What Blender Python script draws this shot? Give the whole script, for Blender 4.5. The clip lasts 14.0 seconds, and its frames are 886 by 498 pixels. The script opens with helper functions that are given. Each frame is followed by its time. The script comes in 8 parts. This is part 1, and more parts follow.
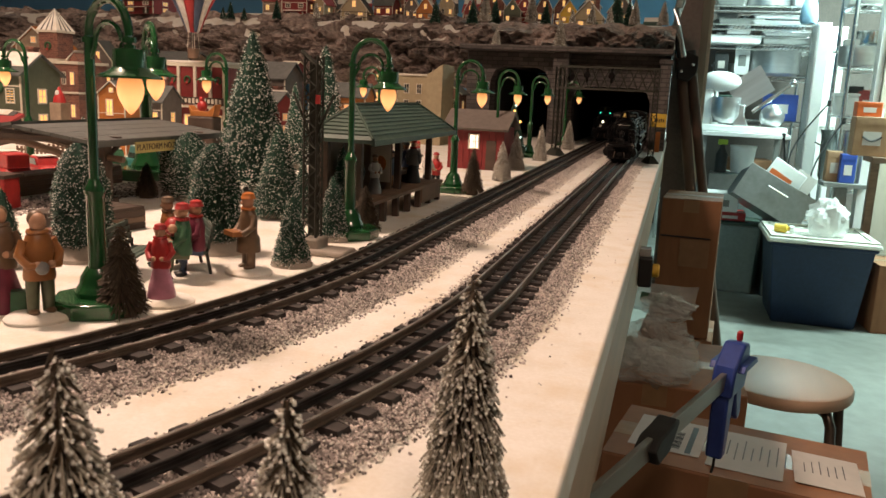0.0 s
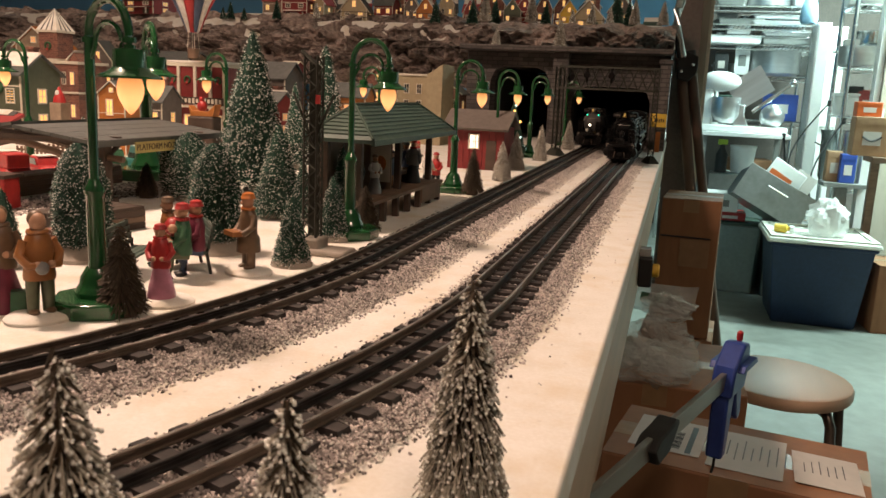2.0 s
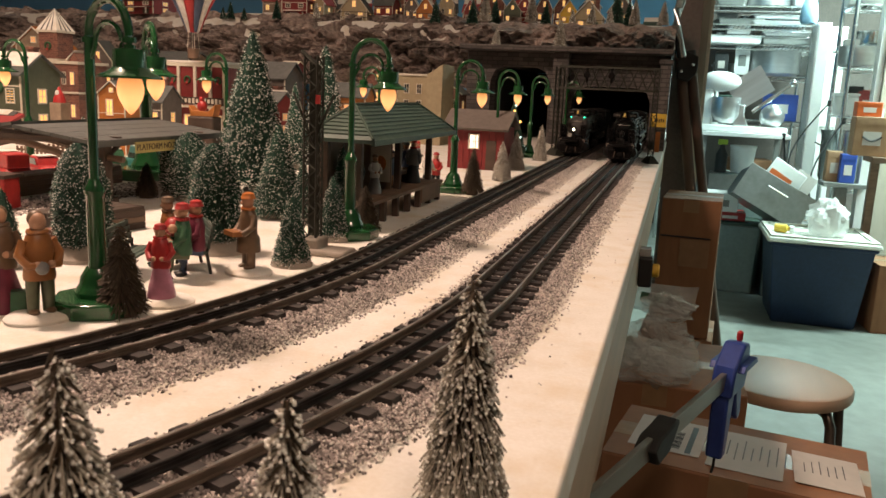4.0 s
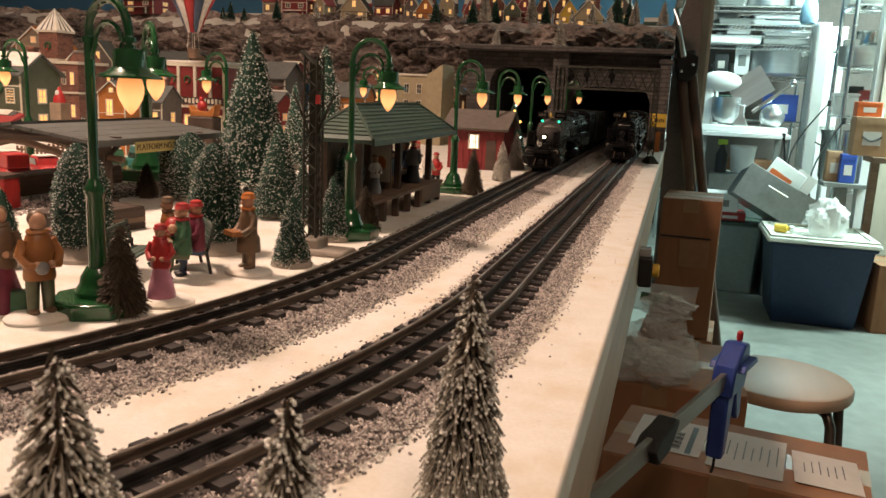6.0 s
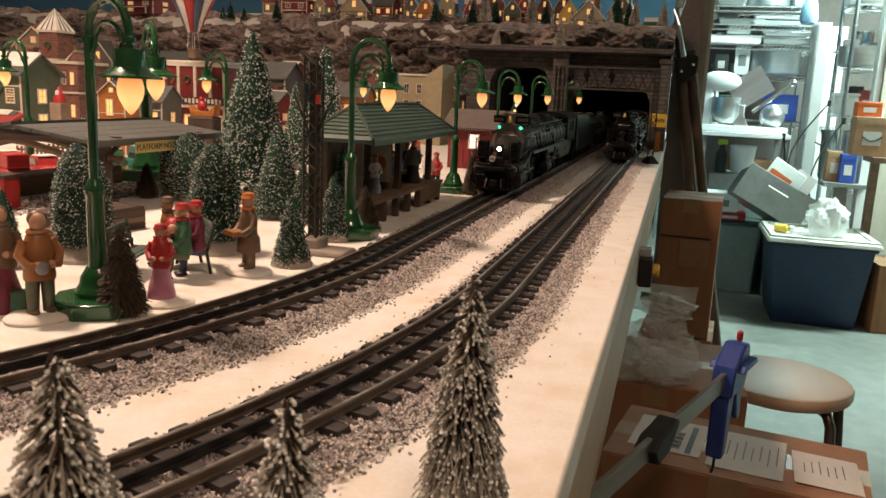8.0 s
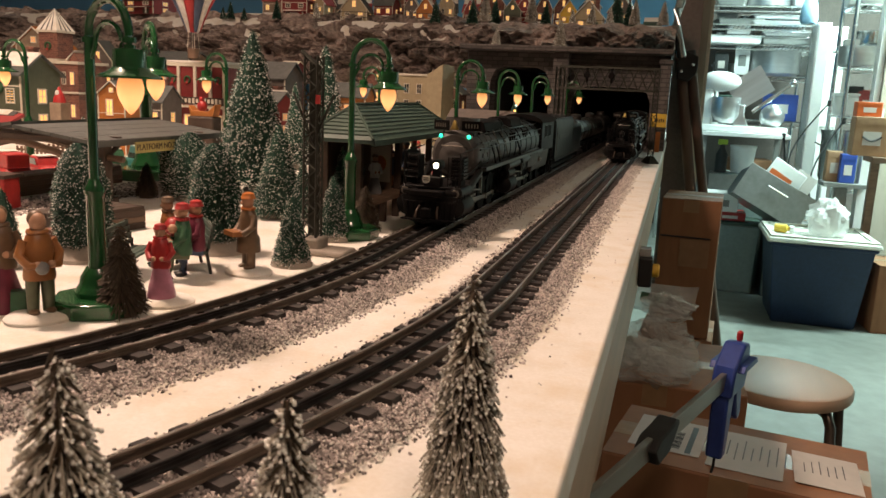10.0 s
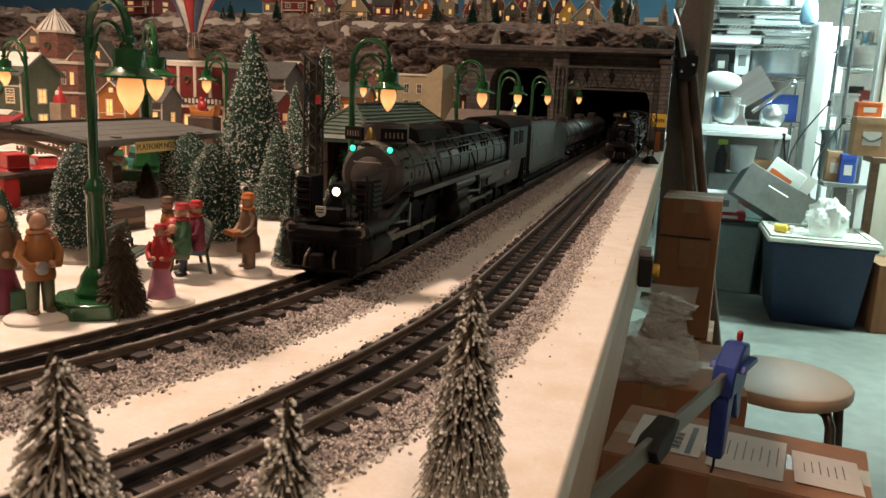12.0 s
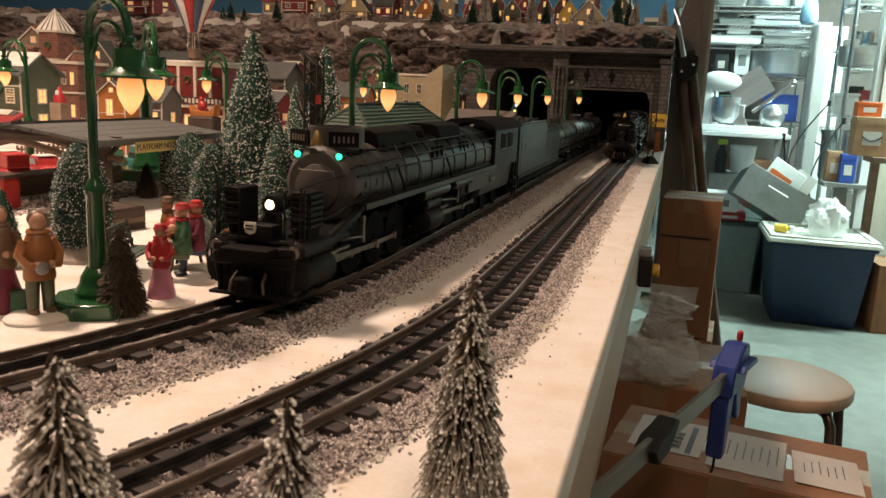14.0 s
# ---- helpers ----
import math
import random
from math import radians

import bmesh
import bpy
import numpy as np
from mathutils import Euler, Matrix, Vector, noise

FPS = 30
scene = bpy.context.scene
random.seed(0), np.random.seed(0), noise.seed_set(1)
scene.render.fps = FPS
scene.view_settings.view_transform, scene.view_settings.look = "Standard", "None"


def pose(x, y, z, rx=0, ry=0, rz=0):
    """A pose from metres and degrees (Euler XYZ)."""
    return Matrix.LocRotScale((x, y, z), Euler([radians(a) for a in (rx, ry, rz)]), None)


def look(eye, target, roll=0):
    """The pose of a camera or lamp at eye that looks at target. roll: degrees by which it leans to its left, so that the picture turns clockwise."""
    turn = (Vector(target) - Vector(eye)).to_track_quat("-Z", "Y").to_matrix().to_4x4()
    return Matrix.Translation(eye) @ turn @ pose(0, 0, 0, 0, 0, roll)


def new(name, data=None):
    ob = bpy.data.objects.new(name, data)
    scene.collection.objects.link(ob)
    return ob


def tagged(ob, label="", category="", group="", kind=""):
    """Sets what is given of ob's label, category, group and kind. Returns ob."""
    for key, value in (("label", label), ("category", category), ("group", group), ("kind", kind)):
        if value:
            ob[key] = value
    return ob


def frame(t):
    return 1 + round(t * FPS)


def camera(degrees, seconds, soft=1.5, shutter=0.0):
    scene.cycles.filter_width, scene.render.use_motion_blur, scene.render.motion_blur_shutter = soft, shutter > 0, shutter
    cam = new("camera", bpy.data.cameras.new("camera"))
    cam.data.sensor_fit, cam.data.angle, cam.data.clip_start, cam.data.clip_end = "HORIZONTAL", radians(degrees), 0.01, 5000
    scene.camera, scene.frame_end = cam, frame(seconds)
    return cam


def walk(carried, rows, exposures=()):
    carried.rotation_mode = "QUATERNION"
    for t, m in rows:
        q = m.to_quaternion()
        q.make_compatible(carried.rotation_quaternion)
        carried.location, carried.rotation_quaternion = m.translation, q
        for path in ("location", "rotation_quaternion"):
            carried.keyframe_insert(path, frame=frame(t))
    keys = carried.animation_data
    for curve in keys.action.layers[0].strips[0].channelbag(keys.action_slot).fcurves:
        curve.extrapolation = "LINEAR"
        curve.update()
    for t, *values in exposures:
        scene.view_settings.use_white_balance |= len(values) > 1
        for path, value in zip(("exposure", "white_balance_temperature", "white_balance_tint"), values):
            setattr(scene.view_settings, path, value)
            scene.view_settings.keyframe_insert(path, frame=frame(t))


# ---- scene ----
cam = camera(58, 14.0, soft=1.5)
cam.data.dof.use_dof, cam.data.dof.focus_distance, cam.data.dof.aperture_fstop = True, 1.05, 44.0
EYE = (0.0, 0.0, 1.0905)
AIM = (-0.26514, 0.94450, 0.89654)
walk(cam, [(0.0, look(EYE, AIM, 2.6)), (14.0, look(EYE, AIM, 2.6))])

RAIL = 0.95      # height of the rail heads
TOP = 0.938      # height of the snowy table top
EDGE = -0.034    # front edge of the table


# ---- light ----
def make_world():
    w = bpy.data.worlds.new("world")
    scene.world = w
    w.use_nodes = True
    w.node_tree.nodes["Background"].inputs[0].default_value = (0.9, 0.75, 0.6, 1)
    w.node_tree.nodes["Background"].inputs[1].default_value = 0.02


def area_lamp(name, x, y, z, sx, sy, watts, colour, rx=0, ry=0):
    d = bpy.data.lights.new(name, "AREA")
    d.shape, d.size, d.size_y, d.energy, d.color = "RECTANGLE", sx, sy, watts, colour
    ob = new(name, d)
    ob.matrix_world = pose(x, y, z, rx, ry, 0)
    return ob


make_world()
WARM = (1.0, 0.705, 0.535)
COLD = (0.70, 1.0, 0.95)
area_lamp("unseen_warm_lamp", -1.12, 0.66, 2.50, 0.24, 0.24, 46, WARM)
# Extra unseen lamp, added to lift the town and cliffs.
area_lamp("unseen_warm_lamp", -1.9, 2.2, 2.52, 0.30, 0.30, 4.2, WARM)
# Added fill without a known fixture; brightens the boxes, edge board and foreground.
area_lamp("unseen_warm_lamp", 0.6, -0.3, 2.52, 0.3, 0.3, 12.0, WARM)
area_lamp("workshop_tube_lamp", 1.3, 5.9, 2.5, 1.2, 0.25, 148, COLD)
area_lamp("workshop_tube_lamp", 1.9, 4.5, 2.5, 1.2, 0.25, 170, COLD)
scene.view_settings.exposure = 0.0


# ---- mesh building ----
class Mb:
    """Collects vertices and faces of one mesh."""

    def __init__(self):
        self.v, self.f = [], []

    def add(self, verts, faces, m=None):
        n = len(self.v)
        if m is not None:
            verts = [m @ Vector(p) for p in verts]
        self.v += [tuple(p) for p in verts]
        self.f += [tuple(i + n for i in f) for f in faces]
        return self

    def box(self, c, s, rz=0.0, m=None, top=(1.0, 1.0)):
        x, y, z = s[0] / 2, s[1] / 2, s[2] / 2
        a, b = top
        pts = [(-x, -y, -z), (x, -y, -z), (x, y, -z), (-x, y, -z), (-x * a, -y * b, z), (x * a, -y * b, z), (x * a, y * b, z), (-x * a, y * b, z)]
        k = pose(c[0], c[1], c[2], 0, 0, rz)
        if m is not None:
            k = m @ k
        return self.add(pts, [(3, 2, 1, 0), (4, 5, 6, 7), (0, 1, 5, 4), (1, 2, 6, 5), (2, 3, 7, 6), (3, 0, 4, 7)], k)

    def cone(self, p, q, r0, r1=None, n=12, caps=True):
        r1 = r0 if r1 is None else r1
        p, q = Vector(p), Vector(q)
        t = (q - p).to_track_quat("Z", "Y").to_matrix()
        ring = [(math.cos(2 * math.pi * i / n), math.sin(2 * math.pi * i / n)) for i in range(n)]
        pts = [p + t @ Vector((a * r0, b * r0, 0)) for a, b in ring] + [q + t @ Vector((a * r1, b * r1, 0)) for a, b in ring]
        faces = [(i, (i + 1) % n, n + (i + 1) % n, n + i) for i in range(n)]
        if caps:
            faces += [tuple(range(n - 1, -1, -1)), tuple(range(n, 2 * n))]
        return self.add(pts, faces)

    def lathe(self, prof, n=16, c=(0, 0, 0), sx=1.0, sy=1.0, m=None):
        pts = []
        for r, z in prof:
            pts += [(c[0] + sx * r * math.cos(2 * math.pi * i / n), c[1] + sy * r * math.sin(2 * math.pi * i / n), c[2] + z) for i in range(n)]
        faces = []
        for k in range(len(prof) - 1):
            faces += [(k * n + i, k * n + (i + 1) % n, (k + 1) * n + (i + 1) % n, (k + 1) * n + i) for i in range(n)]
        faces += [tuple(range(n - 1, -1, -1)), tuple(range((len(prof) - 1) * n, len(prof) * n))]
        return self.add(pts, faces, m)

    def tube(self, path, r, n=8, m=None):
        path = [Vector(p) for p in path]
        pts = []
        for k, p in enumerate(path):
            d = path[min(k + 1, len(path) - 1)] - path[max(k - 1, 0)]
            t = d.to_track_quat("Z", "Y").to_matrix()
            rk = r[k] if isinstance(r, (list, tuple)) else r
            pts += [p + t @ Vector((rk * math.cos(2 * math.pi * i / n), rk * math.sin(2 * math.pi * i / n), 0)) for i in range(n)]
        faces = []
        for k in range(len(path) - 1):
            faces += [(k * n + i, k * n + (i + 1) % n, (k + 1) * n + (i + 1) % n, (k + 1) * n + i) for i in range(n)]
        faces += [tuple(range(n - 1, -1, -1)), tuple(range((len(path) - 1) * n, len(path) * n))]
        return self.add(pts, faces, m)

    def ball(self, c, r, nu=12, nv=8, m=None):
        r = (r, r, r) if not isinstance(r, (list, tuple)) else r
        prof = [(math.sin(math.pi * k / nv), -math.cos(math.pi * k / nv)) for k in range(nv + 1)]
        prof[0], prof[-1] = (0.02, -1), (0.02, 1)
        k = Matrix.Translation(c) @ Matrix.Diagonal((r[0], r[1], r[2], 1))
        return self.lathe(prof, nu, m=(m @ k if m is not None else k))

    def prism(self, poly, a, b, axis="y", m=None):
        """A polygon of (u, w) pushed from a to b along an axis."""
        n = len(poly)
        put = {"y": lambda u, w, d: (u, d, w), "x": lambda u, w, d: (d, u, w), "z": lambda u, w, d: (u, w, d)}[axis]
        pts = [put(u, w, a) for u, w in poly] + [put(u, w, b) for u, w in poly]
        faces = [(i, (i + 1) % n, n + (i + 1) % n, n + i) for i in range(n)] + [tuple(range(n - 1, -1, -1)), tuple(range(n, 2 * n))]
        return self.add(pts, faces, m)

    def mesh(self, name, smooth=35):
        me = bpy.data.meshes.new(name)
        me.from_pydata(self.v, [], self.f)
        bm = bmesh.new()
        bm.from_mesh(me)
        bmesh.ops.recalc_face_normals(bm, faces=bm.faces)
        bm.to_mesh(me)
        bm.free()
        if smooth:
            me.polygons.foreach_set("use_smooth", [True] * len(me.polygons))
            me.set_sharp_from_angle(angle=radians(smooth))
        return me


def part(name, mb, material, parent=None, label="", bevel=0.0, smooth=35, m=None):
    """One mesh object, under a thing or under a part."""
    me = mb.mesh(name, smooth) if isinstance(mb, Mb) else mb
    if not me.materials:
        me.materials.append(material)
    ob = new(name, me)
    ob.parent = parent
    if m is not None:
        ob.matrix_basis = m
    if bevel:
        b = ob.modifiers.new("bevel", "BEVEL")
        b.width, b.segments, b.limit_method, b.angle_limit = bevel, 2, "ANGLE", radians(40)
    return tagged(ob, label)


def thing(name, label, category, m=None, group="", kind=""):
    ob = new(name)
    ob.empty_display_size = 0.02
    if m is not None:
        ob.matrix_basis = m
    return tagged(ob, label, category, group, kind)


# ---- materials ----
def nodes_of(name):
    m = bpy.data.materials.new(name)
    m.use_nodes = True
    return m, m.node_tree.nodes, m.node_tree.links, m.node_tree.nodes["Principled BSDF"]


def mat(name, colour, rough=0.6, metal=0.0, grain=80.0, vary=0.25, bump=0.15, stain=None, coat=0.0, spec=0.5, random_tint=0.0, stretch=(1, 1, 1)):
    """A surface with two scales of variation, relief and uneven gloss."""
    m, n, l, b = nodes_of(name)
    co = n.new("ShaderNodeTexCoord")
    mp = n.new("ShaderNodeMapping")
    mp.inputs["Scale"].default_value = stretch
    l.new(co.outputs["Object"], mp.inputs[0])
    fine, wide = n.new("ShaderNodeTexNoise"), n.new("ShaderNodeTexNoise")
    fine.inputs["Scale"].default_value, fine.inputs["Detail"].default_value = grain, 6
    wide.inputs["Scale"].default_value, wide.inputs["Detail"].default_value = grain / 9, 3
    l.new(mp.outputs[0], fine.inputs[0])
    l.new(mp.outputs[0], wide.inputs[0])
    add = n.new("ShaderNodeMath")
    add.operation = "ADD"
    l.new(fine.outputs[0], add.inputs[0])
    l.new(wide.outputs[0], add.inputs[1])
    ramp = n.new("ShaderNodeMapRange")
    ramp.inputs[1].default_value, ramp.inputs[2].default_value = 0.7, 1.3
    l.new(add.outputs[0], ramp.inputs[0])
    mix = n.new("ShaderNodeMix")
    mix.data_type = "RGBA"
    lo = stain or tuple(c * (1 - vary) for c in colour)
    hi = tuple(min(1, c * (1 + vary)) for c in colour)
    mix.inputs[6].default_value, mix.inputs[7].default_value = (*lo, 1), (*hi, 1)
    l.new(ramp.outputs[0], mix.inputs[0])
    out = mix.outputs[2]
    if random_tint:
        geo = n.new("ShaderNodeNewGeometry")
        hsv = n.new("ShaderNodeHueSaturation")
        mr = n.new("ShaderNodeMapRange")
        mr.inputs[3].default_value, mr.inputs[4].default_value = 1 - random_tint, 1 + random_tint
        l.new(geo.outputs["Random Per Island"], mr.inputs[0])
        l.new(mr.outputs[0], hsv.inputs["Value"])
        l.new(out, hsv.inputs["Color"])
        out = hsv.outputs[0]
    l.new(out, b.inputs["Base Color"])
    rr = n.new("ShaderNodeMapRange")
    rr.inputs[3].default_value, rr.inputs[4].default_value = max(0.03, rough - 0.12), min(1, rough + 0.12)
    l.new(wide.outputs[0], rr.inputs[0])
    l.new(rr.outputs[0], b.inputs["Roughness"])
    b.inputs["Metallic"].default_value = metal
    b.inputs["Coat Weight"].default_value = coat
    b.inputs["Specular IOR Level"].default_value = spec
    if bump:
        bp = n.new("ShaderNodeBump")
        bp.inputs["Strength"].default_value, bp.inputs["Distance"].default_value = bump, 0.15 / grain
        l.new(fine.outputs[0], bp.inputs["Height"])
        l.new(bp.outputs[0], b.inputs["Normal"])
    return m


def glow(name, colour, strength, base=None):
    m, n, l, b = nodes_of(name)
    b.inputs["Base Color"].default_value = (*(base or colour), 1)
    b.inputs["Roughness"].default_value = 0.3
    b.inputs["Emission Color"].default_value = (*colour, 1)
    b.inputs["Emission Strength"].default_value = strength
    return m


def bulb_glow(name):
    """A frosted bulb: orange glass, brightest where the filament is."""
    m, n, l, b = nodes_of(name)
    co = n.new("ShaderNodeTexCoord")
    d = n.new("ShaderNodeVectorMath")
    d.operation = "DISTANCE"
    d.inputs[1].default_value = (0, 0, -0.010)
    l.new(co.outputs["Object"], d.inputs[0])
    r = n.new("ShaderNodeValToRGB")
    r.color_ramp.elements[0].color, r.color_ramp.elements[0].position = (1.0, 0.58, 0.22, 1), 0.0
    r.color_ramp.elements[1].color, r.color_ramp.elements[1].position = (1.0, 0.30, 0.07, 1), 1.0
    k = n.new("ShaderNodeMapRange")
    k.inputs[1].default_value, k.inputs[2].default_value = 0.005, 0.014
    l.new(d.outputs["Value"], k.inputs[0])
    l.new(k.outputs[0], r.inputs[0])
    b.inputs["Base Color"].default_value = (0.8, 0.4, 0.15, 1)
    b.inputs["Roughness"].default_value = 0.25
    l.new(r.outputs[0], b.inputs["Emission Color"])
    s = n.new("ShaderNodeMapRange")
    s.inputs[3].default_value, s.inputs[4].default_value = 1.25, 0.75
    l.new(k.outputs[0], s.inputs[0])
    l.new(s.outputs[0], b.inputs["Emission Strength"])
    return m


def film_plastic(name, alpha=0.35):
    m, n, l, b = nodes_of(name)
    b.inputs["Base Color"].default_value = (0.9, 0.9, 0.88, 1)
    b.inputs["Roughness"].default_value = 0.08
    b.inputs["Alpha"].default_value = alpha
    w = n.new("ShaderNodeTexNoise")
    w.inputs["Scale"].default_value = 30
    bp = n.new("ShaderNodeBump")
    bp.inputs["Strength"].default_value, bp.inputs["Distance"].default_value = 0.6, 0.01
    l.new(w.outputs[0], bp.inputs["Height"])
    l.new(bp.outputs[0], b.inputs["Normal"])
    return m


def glass(name, tint=(1, 1, 1)):
    m, n, l, b = nodes_of(name)
    b.inputs["Base Color"].default_value = (*tint, 1)
    b.inputs["Roughness"].default_value = 0.05
    b.inputs["Transmission Weight"].default_value = 1.0
    return m


def snow_material():
    """White paint and glitter snow with crumbs of ballast and faint yellowed stains."""
    m = mat("snow", (0.80, 0.78, 0.74), 0.8, grain=420, vary=0.03, bump=0.3, stain=(0.73, 0.70, 0.64))
    n, l = m.node_tree.nodes, m.node_tree.links
    b = n["Principled BSDF"]
    base = b.inputs["Base Color"].links[0].from_socket
    co = n.new("ShaderNodeTexCoord")
    patch, spot = n.new("ShaderNodeTexNoise"), n.new("ShaderNodeTexVoronoi")
    patch.inputs["Scale"].default_value, patch.inputs["Detail"].default_value, patch.inputs["Roughness"].default_value = 17, 7, 0.65
    spot.inputs["Scale"].default_value = 70
    for q in (patch, spot):
        l.new(co.outputs["Object"], q.inputs["Vector"])
    r1, r2 = n.new("ShaderNodeMapRange"), n.new("ShaderNodeMapRange")
    r1.inputs[1].default_value, r1.inputs[2].default_value, r1.inputs[4].default_value = 0.48, 0.72, 0.85
    r2.inputs[1].default_value, r2.inputs[2].default_value, r2.inputs[3].default_value, r2.inputs[4].default_value = 0.04, 0.11, 0.45, 0.0
    l.new(patch.outputs[0], r1.inputs[0])
    l.new(spot.outputs["Distance"], r2.inputs[0])
    k = n.new("ShaderNodeMath")
    k.operation = "MULTIPLY"
    l.new(r2.outputs[0], k.inputs[0])
    l.new(patch.outputs[0], k.inputs[1])
    for fac, colour in ((r1.outputs[0], (0.66, 0.57, 0.43, 1)), (k.outputs[0], (0.30, 0.24, 0.18, 1))):
        mix = n.new("ShaderNodeMix")
        mix.data_type = "RGBA"
        mix.inputs[7].default_value = colour
        l.new(fac, mix.inputs[0])
        l.new(base, mix.inputs[6])
        base = mix.outputs[2]
    l.new(base, b.inputs["Base Color"])
    return m


SNOW = snow_material()
M_FASCIA = mat("cream_board", (0.52, 0.37, 0.25), 0.45, grain=25, vary=0.16, bump=0.05, stretch=(1, 0.2, 1))
M_BALLAST = mat("ballast_stone", (0.42, 0.375, 0.355), 0.9, grain=600, vary=0.4, bump=0.3, random_tint=0.8)
M_BED = mat("ballast_bed", (0.27, 0.235, 0.22), 0.95, grain=420, vary=0.6, bump=0.9)
M_RAIL = mat("rail_steel", (0.50, 0.47, 0.44), 0.30, metal=0.9, grain=200, vary=0.35, bump=0.1)
M_RAILSIDE = mat("rail_web", (0.095, 0.068, 0.05), 0.55, metal=0.2, grain=150, vary=0.3, bump=0.1)
M_MIDRAIL = mat("centre_rail", (0.03, 0.028, 0.027), 0.4, metal=0.5, grain=150, vary=0.3, bump=0.05)
M_TIE = mat("sleeper", (0.030, 0.024, 0.022), 0.75, grain=150, vary=0.4, bump=0.4, stretch=(0.3, 1, 1))
M_ROCK = mat("painted_rock", (0.27, 0.215, 0.19), 0.9, grain=60, vary=0.7, bump=1.0, stain=(0.035, 0.028, 0.025))
M_TUNNEL = mat("grey_stone_wall", (0.108, 0.098, 0.092), 0.85, grain=45, vary=0.25, bump=0.3)
M_DARK = mat("dark_tunnel_box", (0.02, 0.018, 0.017), 0.9, grain=40)
M_SKY = mat("blue_backdrop", (0.10, 0.28, 0.48), 0.8, grain=4, vary=0.2, bump=0.0)
M_CONCRETE = mat("concrete_floor", (0.22, 0.23, 0.205), 0.5, grain=14, vary=0.12, bump=0.08, stain=(0.165, 0.17, 0.15))
M_PLASTER = mat("plaster", (0.55, 0.53, 0.50), 0.8, grain=12, vary=0.1, bump=0.1)
M_GREEN = mat("green_enamel", (0.012, 0.075, 0.022), 0.22, grain=60, vary=0.2, bump=0.03, coat=0.5)
M_BULB = bulb_glow("lit_bulb")
M_NEEDLE = mat("green_bristle", (0.020, 0.070, 0.045), 0.7, grain=300, vary=0.4, bump=0, random_tint=0.5)
M_FLOCK = mat("flocking", (0.88, 0.87, 0.83), 0.85, grain=300, vary=0.15, bump=0.2, random_tint=0.25)
M_BRISTLE = mat("frosted_bristle", (0.37, 0.345, 0.29), 0.8, grain=300, vary=0.3, bump=0, random_tint=0.45)
M_BROWNTREE = mat("brown_bristle", (0.075, 0.055, 0.035), 0.85, grain=300, vary=0.4, bump=0, random_tint=0.5)
M_BARK = mat("trunk_wood", (0.10, 0.065, 0.04), 0.8, grain=150)
M_PLASTERBASE = mat("plaster_base", (0.30, 0.26, 0.22), 0.85, grain=90, vary=0.25, bump=0.3)
M_IRON = mat("dark_iron", (0.045, 0.045, 0.035), 0.5, metal=0.4, grain=120, vary=0.3, bump=0.1)


# ---- shell of the place ----
def sheet(name, c, s, material, label="", category="", kind="structure"):
    ob = part(name, Mb().box((0, 0, 0), s), material, m=pose(*c))
    return tagged(ob, label, category, kind=kind)


def build_shell():
    sheet("floor", (0, 3.5, -0.05), (9, 13, 0.1), M_CONCRETE, "grey-green painted concrete floor, worn", "floor")
    sheet("ceiling", (0, 3.5, 2.65), (9, 13, 0.1), M_PLASTER, "plain plaster ceiling", "ceiling")
    sheet("wall_west", (-4.45, 3.5, 1.3), (0.1, 13, 2.598), M_PLASTER, "plain plastered wall", "wall")
    sheet("wall_east", (4.45, 3.5, 1.3), (0.1, 13, 2.598), M_PLASTER, "plain plastered wall", "wall")
    sheet("wall_north", (0, 9.95, 1.3), (8.8, 0.1, 2.598), M_PLASTER, "plain plastered wall behind the shelves", "wall")
    sheet("wall_south", (0, -2.95, 1.3), (8.8, 0.1, 2.598), M_PLASTER, "plain plastered wall", "wall")
    # Added out of view to keep the workshop tubes off the near floor.
    sheet("unseen_light_block", (2.27, 3.9, 2.20), (4.24, 0.1, 0.798), M_PLASTER, "added plaster panel out of view that holds back workshop light", "wall")
    sheet("backdrop", (-2.2, 4.3, 1.5), (4.28, 0.03, 1.9), M_SKY, "blue painted sky panel behind the village", "backdrop")


build_shell()


# ---- table and tracks ----
CURVES = {"inner": (-0.240, 0.64, 0.914), "outer": (-0.118, 0.575, 1.04)}   # x of the straight, y where the bend begins, radius


def along(which, s):
    """Point and heading (unit vector towards the camera side) at s metres along a track; s = 0 where the bend begins, s > 0 in the bend."""
    x0, y0, r = CURVES[which]
    if s <= 0:
        return Vector((x0, y0 - s, RAIL)), Vector((0, -1, 0))
    a = s / r
    return Vector((x0 - r + r * math.cos(a), y0 - r * math.sin(a), RAIL)), Vector((-math.sin(a), -math.cos(a), 0))


def ribbon(which, profile, s0, s1, step=0.03):
    """A closed cross-section (side, height) swept along a track."""
    mb = Mb()
    n = len(profile)
    k = int((s1 - s0) / step)
    for i in range(k + 1):
        p, d = along(which, s0 + (s1 - s0) * i / k)
        side = Vector((-d.y, d.x, 0))
        for u, w in profile:
            mb.v.append(tuple(p + side * u + Vector((0, 0, w))))
    for i in range(k):
        mb.f += [(i * n + j, i * n + (j + 1) % n, (i + 1) * n + (j + 1) % n, (i + 1) * n + j) for j in range(n)]
    mb.f += [tuple(range(n - 1, -1, -1)), tuple(range(k * n, k * n + n))]
    return mb


